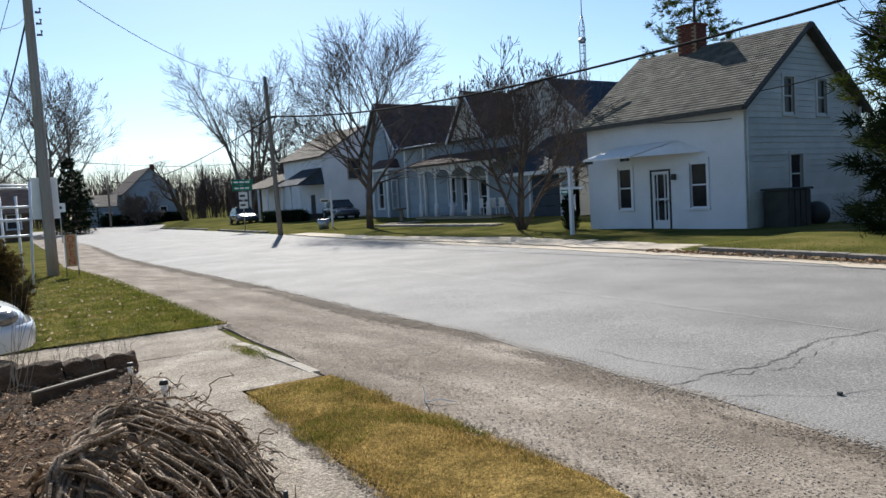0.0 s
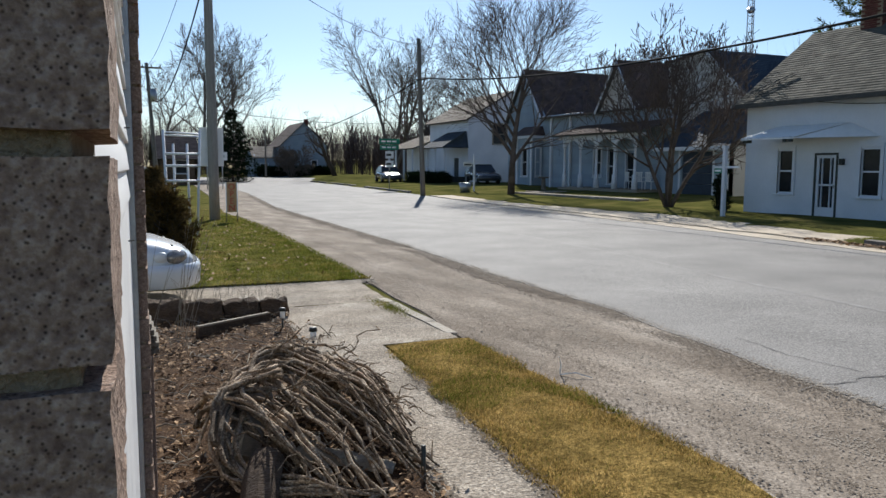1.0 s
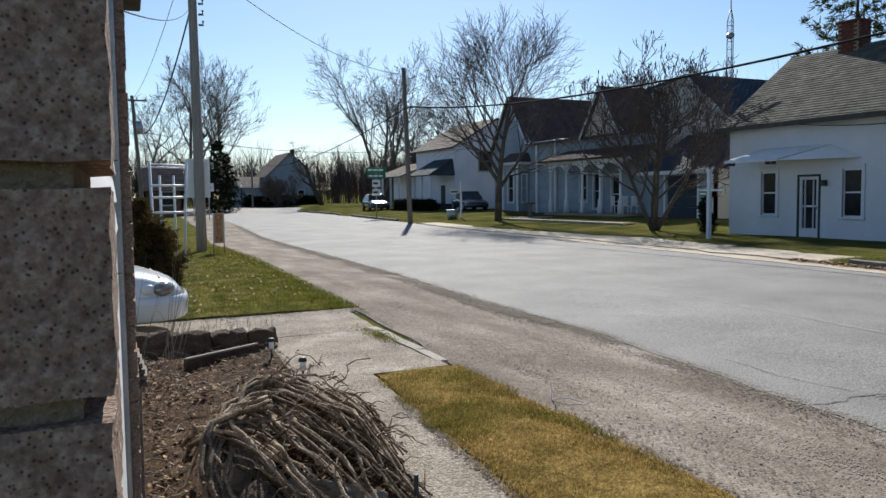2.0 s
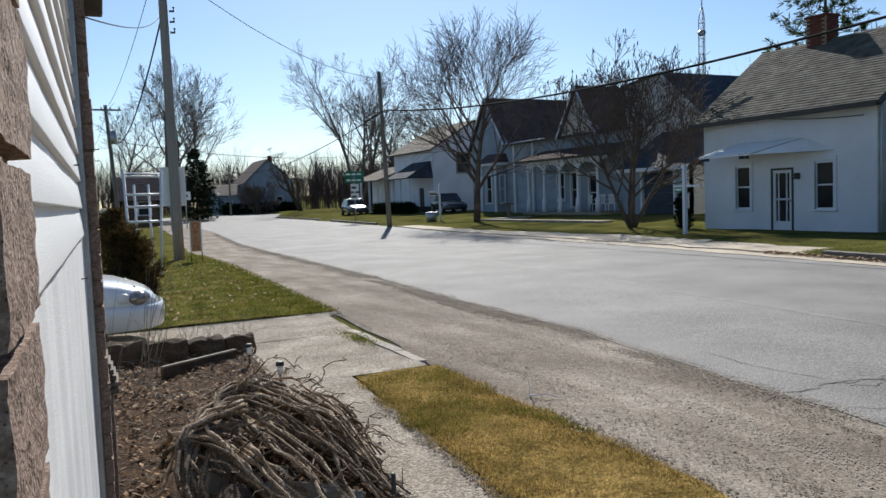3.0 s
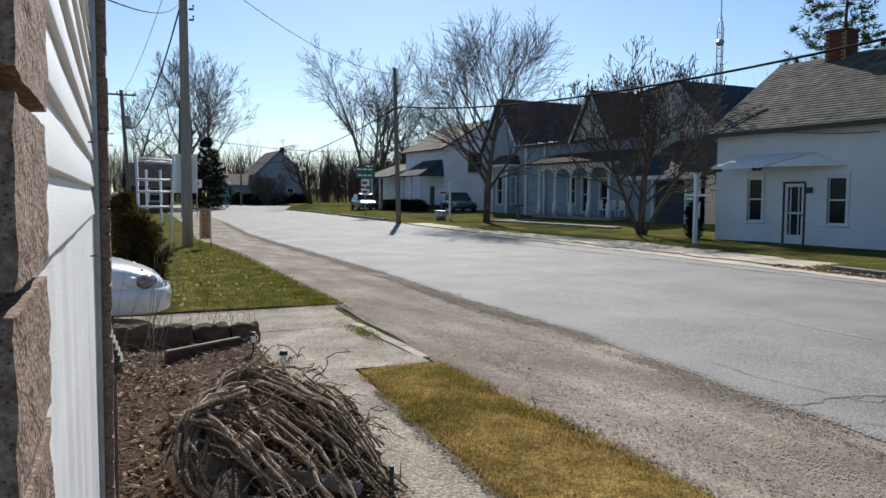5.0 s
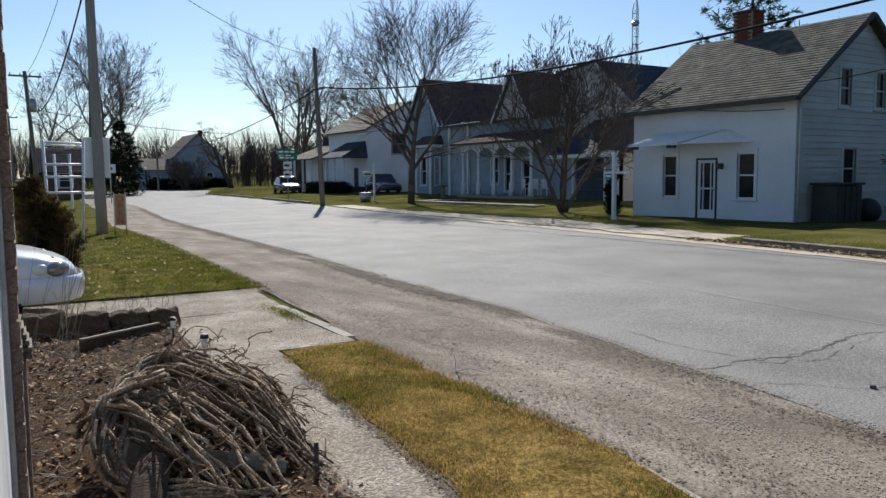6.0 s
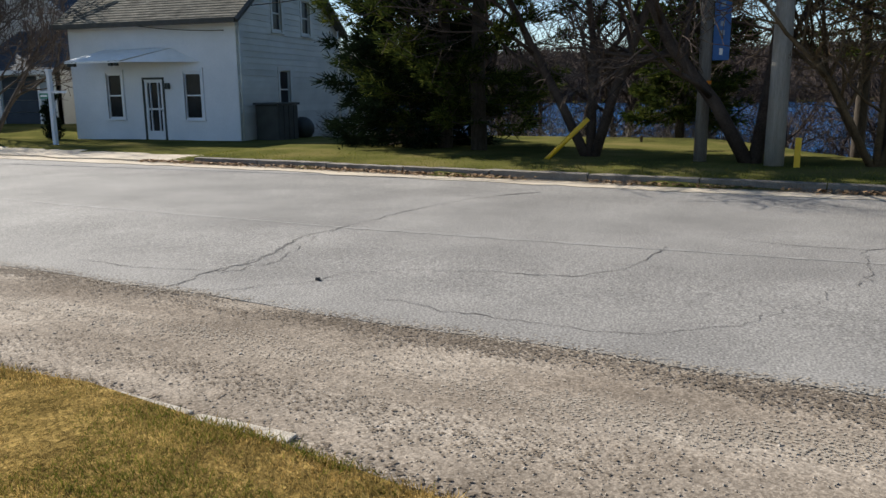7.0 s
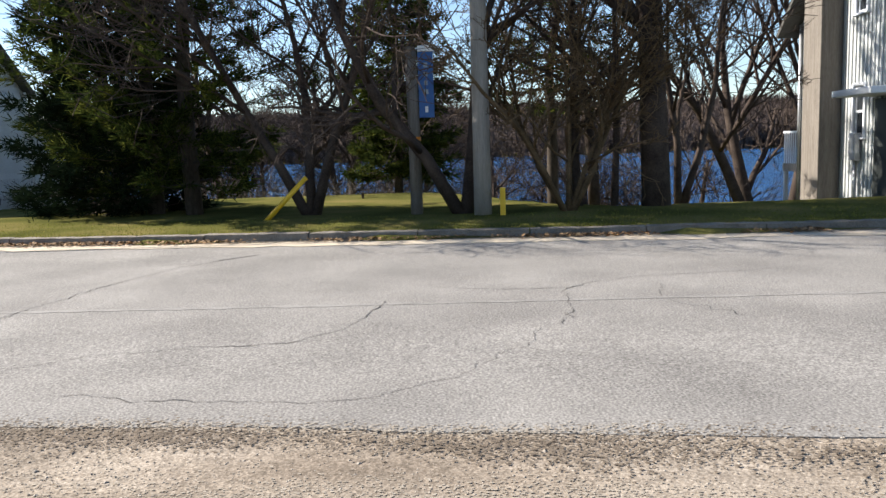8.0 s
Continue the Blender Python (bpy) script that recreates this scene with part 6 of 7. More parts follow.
def stones():
    rnd = random.Random(9)
    v, f = [], []

    def stone(x, y, z, s):
        k = len(v)
        a, b, c = s * rnd.uniform(0.7, 1.3), s * rnd.uniform(0.7, 1.3), s * rnd.uniform(0.3, 0.55)
        v.extend([(x - a, y + 0.2 * b, z), (x + 0.3 * a, y - b, z), (x + a, y + 0.3 * b, z), (x - 0.2 * a, y + b, z), (x - 0.2 * a, y - 0.1 * b, z + c), (x + 0.35 * a, y + 0.25 * b, z + c * 0.8)])
        f.extend([(k, k + 1, k + 4), (k + 1, k + 2, k + 5), (k + 1, k + 5, k + 4), (k + 2, k + 3, k + 5), (k + 3, k + 4, k + 5), (k + 3, k, k + 4)])

    for _ in range(14000):
        y = rnd.uniform(-3, 12) if rnd.random() < 0.75 else rnd.uniform(12, 24)
        a, b = lerp(y, LAWN_EDGE), lerp(y, ROAD_NEAR)
        t = rnd.random()
        s = rnd.choice((0.003, 0.0035, 0.004, 0.005, 0.006, 0.008)) * (1.7 if rnd.random() < 0.03 else 1)
        stone(a + (b - a) * t * 1.06, y, -0.006, s)
    for _ in range(900):
        y = rnd.uniform(1.5, 10.2)
        stone(rnd.uniform(lerp(y, WALK_L), lerp(y, WALK_R) if y < 6.4 else 2.95), y, 0.014, rnd.choice((0.003, 0.004, 0.006, 0.008)))
    tagged(link("loose_gravel", mesh_of("loose_gravel", v, f, M_STONE)), "loose grey and tan gravel stones on the shoulder", "gravel", kind="stuff")
    v, f = [], []
    for _ in range(5200):
        y = rnd.uniform(-6, 12.5)
        x = lerp(y, ROAD_FAR) - abs(rnd.gauss(0, 0.16)) - 0.03
        s = rnd.uniform(0.015, 0.05)
        a = rnd.uniform(0, 6.28)
        if noise.noise((y * 0.6, 3, 0)) + (0.25 if y > 4 else -0.1) < rnd.uniform(-0.4, 0.4):
            continue
        k, c = len(v), Vector((x, y, 0.03 + rnd.uniform(0, 0.035)))
        u, q = Vector((math.cos(a), math.sin(a), rnd.uniform(-0.4, 0.6))) * s, Vector((-math.sin(a), math.cos(a), rnd.uniform(-0.3, 0.6))) * s * 0.6
        v.extend([c - u, c + q, c + u, c - q])
        f.append((k, k + 1, k + 2, k + 3))
    tagged(link("gutter_leaves", mesh_of("gutter_leaves", v, f, M_LEAF)), "brown dead leaves heaped against the far kerb", "leaf litter", kind="stuff")
    v, f = [], []
    for _ in range(900):
        y = rnd.uniform(10.6, 24)
        x = rnd.uniform(0.3, lerp(y, LAWN_EDGE) - 0.1)
        s, a = rnd.uniform(0.015, 0.045), rnd.uniform(0, 6.28)
        if x > 2.0 and rnd.random() < 0.6:
            continue
        k, c = len(v), Vector((x, y, 0.055))
        u, q = Vector((math.cos(a), math.sin(a), rnd.uniform(-0.4, 0.6))) * s, Vector((-math.sin(a), math.cos(a), rnd.uniform(-0.3, 0.6))) * s * 0.6
        v.extend([c - u, c + q, c + u, c - q])
        f.append((k, k + 1, k + 2, k + 3))
    tagged(link("lawn_leaves", mesh_of("lawn_leaves", v, f, M_LEAF)), "dead brown leaves on the lawn edge", "leaf litter", kind="stuff")


stones()


def grit(name, label, line, width, material, count, seed, y0=-5, y1=16, size=(0.004, 0.013), z0=-0.002):
    """Small thin flakes of dirt scattered along a line, fading out to both sides."""
    rnd = random.Random(seed)
    v, f = [], []
    for _ in range(count):
        y = y0 + (y1 - y0) * rnd.random() ** 1.2
        x = line(y) + (rnd.gauss(0, width) + 0.8 * width * noise.noise((y * 0.8, seed, 0))) * (0.6 + 0.6 * abs(noise.noise((y * 0.35, seed, 4))))
        if noise.noise((x * 3.0, y * 0.9, seed)) < rnd.uniform(-0.6, 0.3):
            continue
        s = rnd.uniform(*size)
        k = len(v)
        z = z0 + rnd.uniform(0, 0.0015)
        a0 = rnd.uniform(0, 6.28)
        for q in range(5):
            a = a0 + q * 1.257
            r = s * rnd.uniform(0.5, 1.1)
            v.append((x + math.cos(a) * r, y + math.sin(a) * r * 1.3, z))
        f.append(tuple(range(k, k + 5)))
    tagged(link(name, mesh_of(name, v, f, material)), label, "gravel", kind="stuff")


grit("damp_grit", "dark grit along the asphalt edge", lambda y: lerp(y, ROAD_NEAR) - 0.13, 0.15, M_DARKEDGE, 42000, 71, size=(0.004, 0.011))
grit("damp_grit", "dark grit farther along the asphalt edge", lambda y: lerp(y, ROAD_NEAR) - 0.16, 0.15, M_DARKEDGE, 16000, 79, 8, 45, (0.010, 0.03), 0.0005)
grit("edge_gravel", "tan gravel spread over the ragged asphalt edge", lambda y: lerp(y, ROAD_NEAR) + 0.02, 0.08, M_DUST, 13000, 72, size=(0.003, 0.010), z0=0.002)
grit("pale_dust", "pale dust streak worn along the shoulder", lambda y: 0.42 * lerp(y, LAWN_EDGE) + 0.58 * lerp(y, ROAD_NEAR), 0.17, M_DUST, 24000, 73, size=(0.003, 0.009), z0=-0.0035)
grit("dark_rut", "darker dirt rut worn along the shoulder", lambda y: 0.72 * lerp(y, LAWN_EDGE) + 0.28 * lerp(y, ROAD_NEAR), 0.18, M_DARKEDGE, 13000, 74, size=(0.003, 0.010), z0=-0.0035)
grit("verge_dirt", "brown dirt at the verge edge", lambda y: lerp(y, LAWN_EDGE) + 0.05, 0.07, M_DARKEDGE, 9000, 75)
grit("gutter_dirt", "brown dirt drifted along the far kerb", lambda y: lerp(y, ROAD_FAR) - 0.14, 0.10, M_DARKEDGE, 9000, 76, -9, 13, (0.01, 0.03), 0.018)
grit("walk_edge_dirt", "dark soil washed over the pavement edge", lambda y: lerp(y, WALK_L) + 0.03, 0.05, M_DARKEDGE, 6000, 77, 0.4, 6.4, (0.004, 0.012), 0.012)
grit("walk_crumbs", "tan crumbs of dirt along the dry verge", lambda y: lerp(y, WALK_R) - 0.03, 0.05, M_DARKEDGE, 5000, 78, 0.4, 6.4, (0.004, 0.011), 0.012)


def lawn_front_litter():
    """Soil crumbs and trodden grass that blur the lawn's front edge."""
    rnd = random.Random(81)
    v, f = [], []
    for _ in range(9000):
        x = rnd.uniform(-1.0, lerp(10.42, LAWN_EDGE) + 0.1)
        y = 10.42 + rnd.gauss(0, 0.16) + 0.18 * noise.noise((x * 1.7, 3.0, 0))
        s, a0, k = rnd.uniform(0.008, 0.026), rnd.uniform(0, 6.28), len(v)
        z = ground_z(x, y) + 0.022 + rnd.uniform(0, 0.012)
        for q in range(5):
            a = a0 + q * 1.257
            r = s * rnd.uniform(0.5, 1.1)
            v.append((x + math.cos(a) * r, y + math.sin(a) * r, z + rnd.uniform(0, 0.008)))
        f.append(tuple(range(k, k + 5)))
    tagged(link("soil_crumbs", mesh_of("soil_crumbs", v, f, M_DUST)), "loose soil and crumbs along the front of the lawn", "soil", kind="stuff")


lawn_front_litter()


# ---- road cracks, faded line and kerb fragments ----
def road_z(x, y):
    a, b = lerp(y, ROAD_NEAR), lerp(y, ROAD_FAR)
    return -0.003 + 0.02 * (1 - (2 * (x - a) / (b - a) - 1) ** 2)


def ribbon(name, pts, w, material, label, category, wob=0.05, seed=0, lift=0.004, step=0.05, parent=None):
    v, f = [], []
    p = [Vector((x, y)) for x, y in pts]
    path = []
    for a, b in zip(p[:-1], p[1:]):
        n = max(1, int((b - a).length / step))
        path += [a.lerp(b, i / n) for i in range(n)]
    path.append(p[-1])
    for i, q in enumerate(path):
        d = (path[min(i + 1, len(path) - 1)] - path[max(0, i - 1)]).normalized()
        s = Vector((-d.y, d.x))
        c = q + s * wob * (noise.noise((i * step * 2.5, seed, 0)) + 0.6 * noise.noise((i * step * 8, seed, 5)) + 0.4 * noise.noise((i * step * 21, seed, 6)))
        ww = w * (0.35 + abs(noise.noise((i * step * 3, seed, 11))) * 1.5)
        for k in (-1, 1):
            e = c + s * k * ww
            v.append((e.x, e.y, road_z(e.x, e.y) + lift))
        if i:
            m = 2 * i
            f.append((m - 2, m - 1, m + 1, m))
    return tagged(link(name, mesh_of(name, v, f, material), parent), label, category, kind="structure")


CRACK = "thin dark wandering crack in the asphalt"
A = ((4.45, 3.94), (5.2, 4.0), (5.75, 3.82), (6.95, 4.03), (7.6, 3.88), (8.9, 3.66), (10.3, 3.24), (11.3, 2.6))
ribbon("road_crack", A, 0.011, M_CRACK, CRACK, "crack", 0.07, 1)
ribbon("road_crack", A[1:5], 0.0065, M_CRACK, CRACK, "crack", 0.12, 2)
ribbon("road_crack", tuple((x + 0.05, y - 0.16) for x, y in A[1:4]), 0.006, M_CRACK, CRACK, "crack", 0.1, 3)
ribbon("road_crack", ((4.76, 3.51), (5.04, 3.22), (5.3, 2.95), (5.55, 2.86), (5.85, 2.43), (5.94, 1.96), (6.02, 1.03), (6.4, 0.64), (7.54, 0.37)), 0.0065, M_CRACK, CRACK, "crack", 0.07, 4)
ribbon("road_crack", ((8.17, 0.02), (7.92, -0.78), (7.88, -1.39), (8.18, -1.81), (8.41, -2.19), (8.6, -4)), 0.0065, M_CRACK, CRACK, "crack", 0.07, 5)
ribbon("road_crack", ((7.88, -1.39), (6.57, -1.2), (5.66, -0.64), (5.02, -0.23), (4.6, 0.38), (4.72, 1.32), (4.9, 2.2)), 0.005, M_CRACK, CRACK, "crack", 0.1, 6)
ribbon("road_crack", ((5.37, 5.45), (5.25, 4.73), (5.33, 4.1)), 0.0065, M_CRACK, CRACK, "crack", 0.05, 7)
ribbon("road_crack", ((10.9, 2.9), (11.15, 2.65), (11.4, 2.45)), 0.02, M_CRACK, CRACK, "crack", 0.05, 8)
for k, (x, y, l) in enumerate(((6.2, 9.5, 2.4), (8.8, 12.0, 3.0), (6.8, 14.0, 2.5), (10.5, 16.0, 3.5), (7.4, 19, 3.0), (5.6, 7.2, 1.4), (9.4, -3.5, 2.0), (6.4, -2.6, 1.6))):
    ribbon("road_crack", ((x, y), (x + 0.5 * l, y + 0.3 * l), (x + l, y + 0.15 * l)), 0.005, M_CRACK, CRACK, "crack", 0.15, 20 + k)
ribbon("centre_line", ((7.0, -6), (7.4, 1.3), (7.6, 3.9), (7.8, 5.4), (8.15, 8.3), (8.7, 11.5), (9.2, 17), (9.6, 24), (11, 36), (13.5, 55)), 0.045, M_LINE, "faded worn pale centre line of the road", "road marking", 0.02, 9, 0.003, 0.12)
tagged(box("pebble", 5.28, 5.315, 2.93, 2.965, 0.0, 0.03, M_CRACK, None, 0.009), "single dark stone lying on the road", "stone")

frag = tagged(new("kerb_fragments"), "broken pale remnants of an old kerb", "kerb", kind="structure")
for x, y, l, a in ((3.0, 6.95, 0.55, 1), (3.01, 7.5, 0.5, -2), (3.03, 8.1, 0.62, 2), (3.04, 8.62, 0.3, 0), (2.83, 3.12, 0.3, 8), (2.76, 2.5, 0.5, 9), (2.66, 1.92, 0.55, 5), (2.93, 4.1, 0.12, 5)):
    o = part("kerb_stone", bm_box(bmesh.new(), -0.06, 0.06, -l / 2, l / 2, -0.06, 0.016 if y > 6 else 0.008, 0.01), M_PALEKERB, frag)
    o.matrix_basis = pose(x, y, random.uniform(-0.008, 0.004), random.uniform(-1, 1), random.uniform(-3, 3), -a)
v, f = [], []
tube_into(v, f, [(3.14, 5.02, 0.0), (3.13, 5.0, 0.08), (3.10, 4.98, 0.15)], [0.006, 0.006, 0.004], 6)
tube_into(v, f, [(3.13, 5.0, 0.0), (3.2, 4.9, 0.03), (3.3, 4.82, 0.0)], [0.006, 0.005, 0.003], 6)
tagged(link("pale_stick", mesh_of("pale_stick", v, f, M_SIGNWHITE)), "bent pale stick standing in the gravel", "stick")


# ---- the near building: block piers and white siding ----
def near_building():
    b = tagged(new("corner_building"), "white-sided building with rough concrete block piers", "building")
    b.matrix_basis = pose(0.003, 0, 0, 0, 0, -3.1)
    F, S = -0.115, -0.142          # faces of the piers and of the siding
    Y0, Y1, YE = 0.462, 0.662, 3.36
    c, top = 0.1016, 2.75
    rnd = random.Random(2)

    def block(x0, x1, y0, y1, z0, z1, parent):
        bm = bmesh.new()
        bm_box(bm, x0, x1, y0, y1, z0, z1)
        bmesh.ops.subdivide_edges(bm, edges=list(bm.edges), cuts=9, use_grid_fill=True)
        for v in bm.verts:
            n = Vector(v.co)
            v.co += Vector((noise.noise(n * 60), noise.noise(n * 60 + Vector((9, 0, 0))), noise.noise(n * 60 + Vector((0, 9, 0))))) * 0.0022
            v.co += Vector((noise.noise(n * 14), noise.noise(n * 14 + Vector((5, 0, 0))), 0)) * 0.0022
        return part("block", bm, M_BLOCK, parent)

    near = box("near_pier", -0.62, F - 0.012, Y0 + 0.01, Y1 - 0.006, 0.0, top, M_MORTAR, b, 0, "rough grey-brown concrete block pier")
    z = 1.4785 - 14 * c
    while z < top - c:
        dx = rnd.uniform(-0.002, 0.003)
        block(F - 0.2 + dx, F + dx, Y0, Y1, z + 0.006, z + c - 0.005, near)
        block(F - 0.41, F - 0.21, Y0 + 0.004, Y1, z + 0.006, z + c - 0.005, near)
        z += c
    # siding boards with a swollen lower lip
    wall = box("siding_wall", -0.6, S - 0.016, Y1 - 0.002, YE, 0.0, top, M_MORTAR, b)
    v, f = [], []
    nu, nz = 90, 24
    for j in range(nz + 1):
        for i in range(nu + 1):
            y, z = Y1 + 0.001 + (YE - Y1 - 0.002) * i / nu, 0.05 + 1.42 * j / nz
            k = 1 - 0.7 * j / nz
            w = k * (0.006 * math.sin(y * 17 + 1.5 * math.sin(z * 2)) + 0.004 * math.sin(y * 41 + z * 3) + 0.004 * noise.noise((y * 6, z * 1.4, 0)))
            v.append((S - 0.004 + w, y, z))
    for j in range(nz):
        for i in range(nu):
            f.append((j * (nu + 1) + i, j * (nu + 1) + i + 1, (j + 1) * (nu + 1) + i + 1, (j + 1) * (nu + 1) + i))
    link("wall_sheet", mesh_of("wall_sheet", v, f, M_SIDING, True), wall, "smooth rippled white sheet below the boards")
    z = 1.456
    while z < top:
        n = 40
        v, f = [], []
        for i in range(n + 1):
            y = Y1 + 0.001 + (YE - Y1 - 0.002) * i / n
            w = 0.0018 * noise.noise((y * 2.2, z * 9, 0)) + 0.0008 * noise.noise((y * 7, z * 30, 4))
            for px, pz in ((S - 0.013, z), (S + 0.002, z + 0.001), (S + 0.003, z + 0.006), (S - 0.003, z + 0.06), (S - 0.010, z + c + 0.004)):
                v.append((px + w, y, pz))
        for i in range(n):
            for k in range(4):
                f.append((i * 5 + k, i * 5 + k + 1, i * 5 + k + 6, i * 5 + k + 5))
        link("siding_board", mesh_of("siding_board", v, f, M_SIDING, True), wall)
        z += c
    for y, z in ((2.69, 1.69), (2.8, 1.33)):
        tube("nail", [(S - 0.012, y, z), (S + 0.016, y + 0.006, z + 0.002)], 0.0025, M_TRIM, wall, 6)
    box("corner_strip", S - 0.01, S + 0.018, YE - 0.05, YE - 0.004, 0.0, top, M_METAL, b, 0.004, "thin metal trim strip")
    far = box("far_pier", -0.6, -0.10, YE + 0.006, YE + 0.19, 0.0, top, M_MORTAR, b, 0, "shaded concrete block pier")
    z = 1.4785 - 14 * c
    while z < top - c:
        dx = rnd.uniform(-0.004, 0.004)
        block(-0.289 + dx, -0.089 + dx, YE, YE + 0.196, z + 0.006, z + c - 0.005, far)
        z += c
    # ribbed ledge low on the pier, and the eave's end
    box("pier_foot", -0.3, -0.075, YE + 0.2, YE + 0.4, 0.0, 0.77, M_BLOCK, b, 0.01)
    led = box("ledge", -0.3, -0.05, YE + 0.2, YE + 0.42, 0.775, 0.80, M_KERB, b, 0.004, "ribbed concrete ledge on the pier")
    for k in range(6):
        box("rib", -0.3, -0.05 - 0.009 * k, YE + 0.2, YE + 0.42, 0.803 + k * 0.027, 0.825 + k * 0.027, M_KERB, led, 0.004)
    box("eave_end", -0.6, -0.02, YE - 0.02, YE + 0.3, 2.36, 2.5, M_TRIM, b, 0.01)
    box("body", -7.0, -0.63, Y0 + 0.02, YE + 0.18, 0.0, 2.9, M_CREAM, b)
    box("roof_slab", -7.2, -0.2, Y0 - 0.1, YE + 0.35, 2.91, 3.05, M_TRIM, b, 0.02)


near_building()


# ---- planter, solar lights, weeds ----
pl = thing("timber_planter", "rotting dark timber edging of the garden bed", "planter", "", (0, 0, 0))
for x0, x1, y0, y1, h, a in ((0.30, 0.66, 8.1, 8.3, 0.24, 3), (0.70, 1.08, 8.05, 8.3, 0.22, -4), (1.1, 1.45, 8.12, 8.32, 0.20, 2), (1.46, 1.76, 8.1, 8.28, 0.19, -2)):
    bm = bm_box(bmesh.new(), x0, x1, y0, y1, -0.03, h, 0.02)
    bmesh.ops.subdivide_edges(bm, edges=list(bm.edges), cuts=6, use_grid_fill=True)
    for q in bm.verts:
        q.co += Vector((noise.noise(q.co * 9), noise.noise(q.co * 9 + Vector((3, 0, 0))), noise.noise(q.co * 9 + Vector((0, 3, 0))))) * 0.035
        q.co += Vector((0, 0, 1)) * 0.03 * noise.noise(Vector((q.co.x * 25, q.co.y * 6, 0))) * (q.co.z > 0.1)
    part("timber", bm, M_OLDWOOD, pl)
o = part("edging_board", bm_box(bmesh.new(), 0, 0.86, -0.02, 0.02, 0, 0.1, 0.004), M_OLDWOOD, pl)
o.matrix_basis = pose(0.72, 7.24, 0.03, 0, 0, 31)
o = part("edging_cap", bm_box(bmesh.new(), 0, 0.86, -0.022, 0.022, 0.101, 0.118, 0.004), M_GREYWOOD, pl, "pale weathered top edge")
o.matrix_basis = pose(0.72, 7.24, 0.03, 0, 0, 31)


def solar_light(x, y, h):
    t = thing("solar_light", "small solar garden light on a black stake", "garden light", "solar lights", (x, y, 0.0))
    tube("stake", [(0, 0, -0.02), (0, 0, h - 0.1)], 0.009, M_DARK, t, 8)
    tube("lens", [(0, 0, h - 0.1), (0, 0, h - 0.03)], 0.024, M_SIGNWHITE, t, 12)
    tube("cap", [(0, 0, h - 0.03), (0, 0, h - 0.012), (0, 0, h)], 0.034, M_DARK, t, 12, r2=0.028)


solar_light(1.44, 5.92, 0.33)
solar_light(1.52, 7.35, 0.24)


def weeds():
    rnd = random.Random(6)
    t = thing("dry_weeds", "tall thin dry weed stalks by the wall", "weeds", "", (0, 0, 0))
    for i in range(16):
        x, y = rnd.uniform(0.15, 0.75), rnd.uniform(6.6, 8.0)
        h = rnd.uniform(0.5, 1.25)
        d = Vector((rnd.uniform(-0.05, 0.3), rnd.uniform(-0.1, 0.1), 1))
        v, f = [], []
        tube_into(v, f, [Vector((x, y, 0.02)) + d * h * s + Vector((0.06 * s * s, 0, 0)) for s in (0, 0.3, 0.6, 1)], [0.003, 0.0026, 0.002, 0.001], 4)
        link("stalk", mesh_of("stalk", v, f, M_GREYWOOD), t)
    v, f = [], []
    for i in range(90):
        x, y = rnd.uniform(0.6, 1.8), rnd.uniform(8.1, 8.6)
        h = rnd.uniform(0.1, 0.34)
        tube_into(v, f, [(x, y, 0.1), (x + rnd.gauss(0, 0.03), y, 0.1 + h * 0.6), (x + rnd.gauss(0, 0.08), y, 0.12 + h)], [0.002, 0.0016, 0.001], 3, False)
    o = link("stubble", mesh_of("stubble", v, f, M_GREYWOOD), t)
    o["kind"] = "stuff"


weeds()


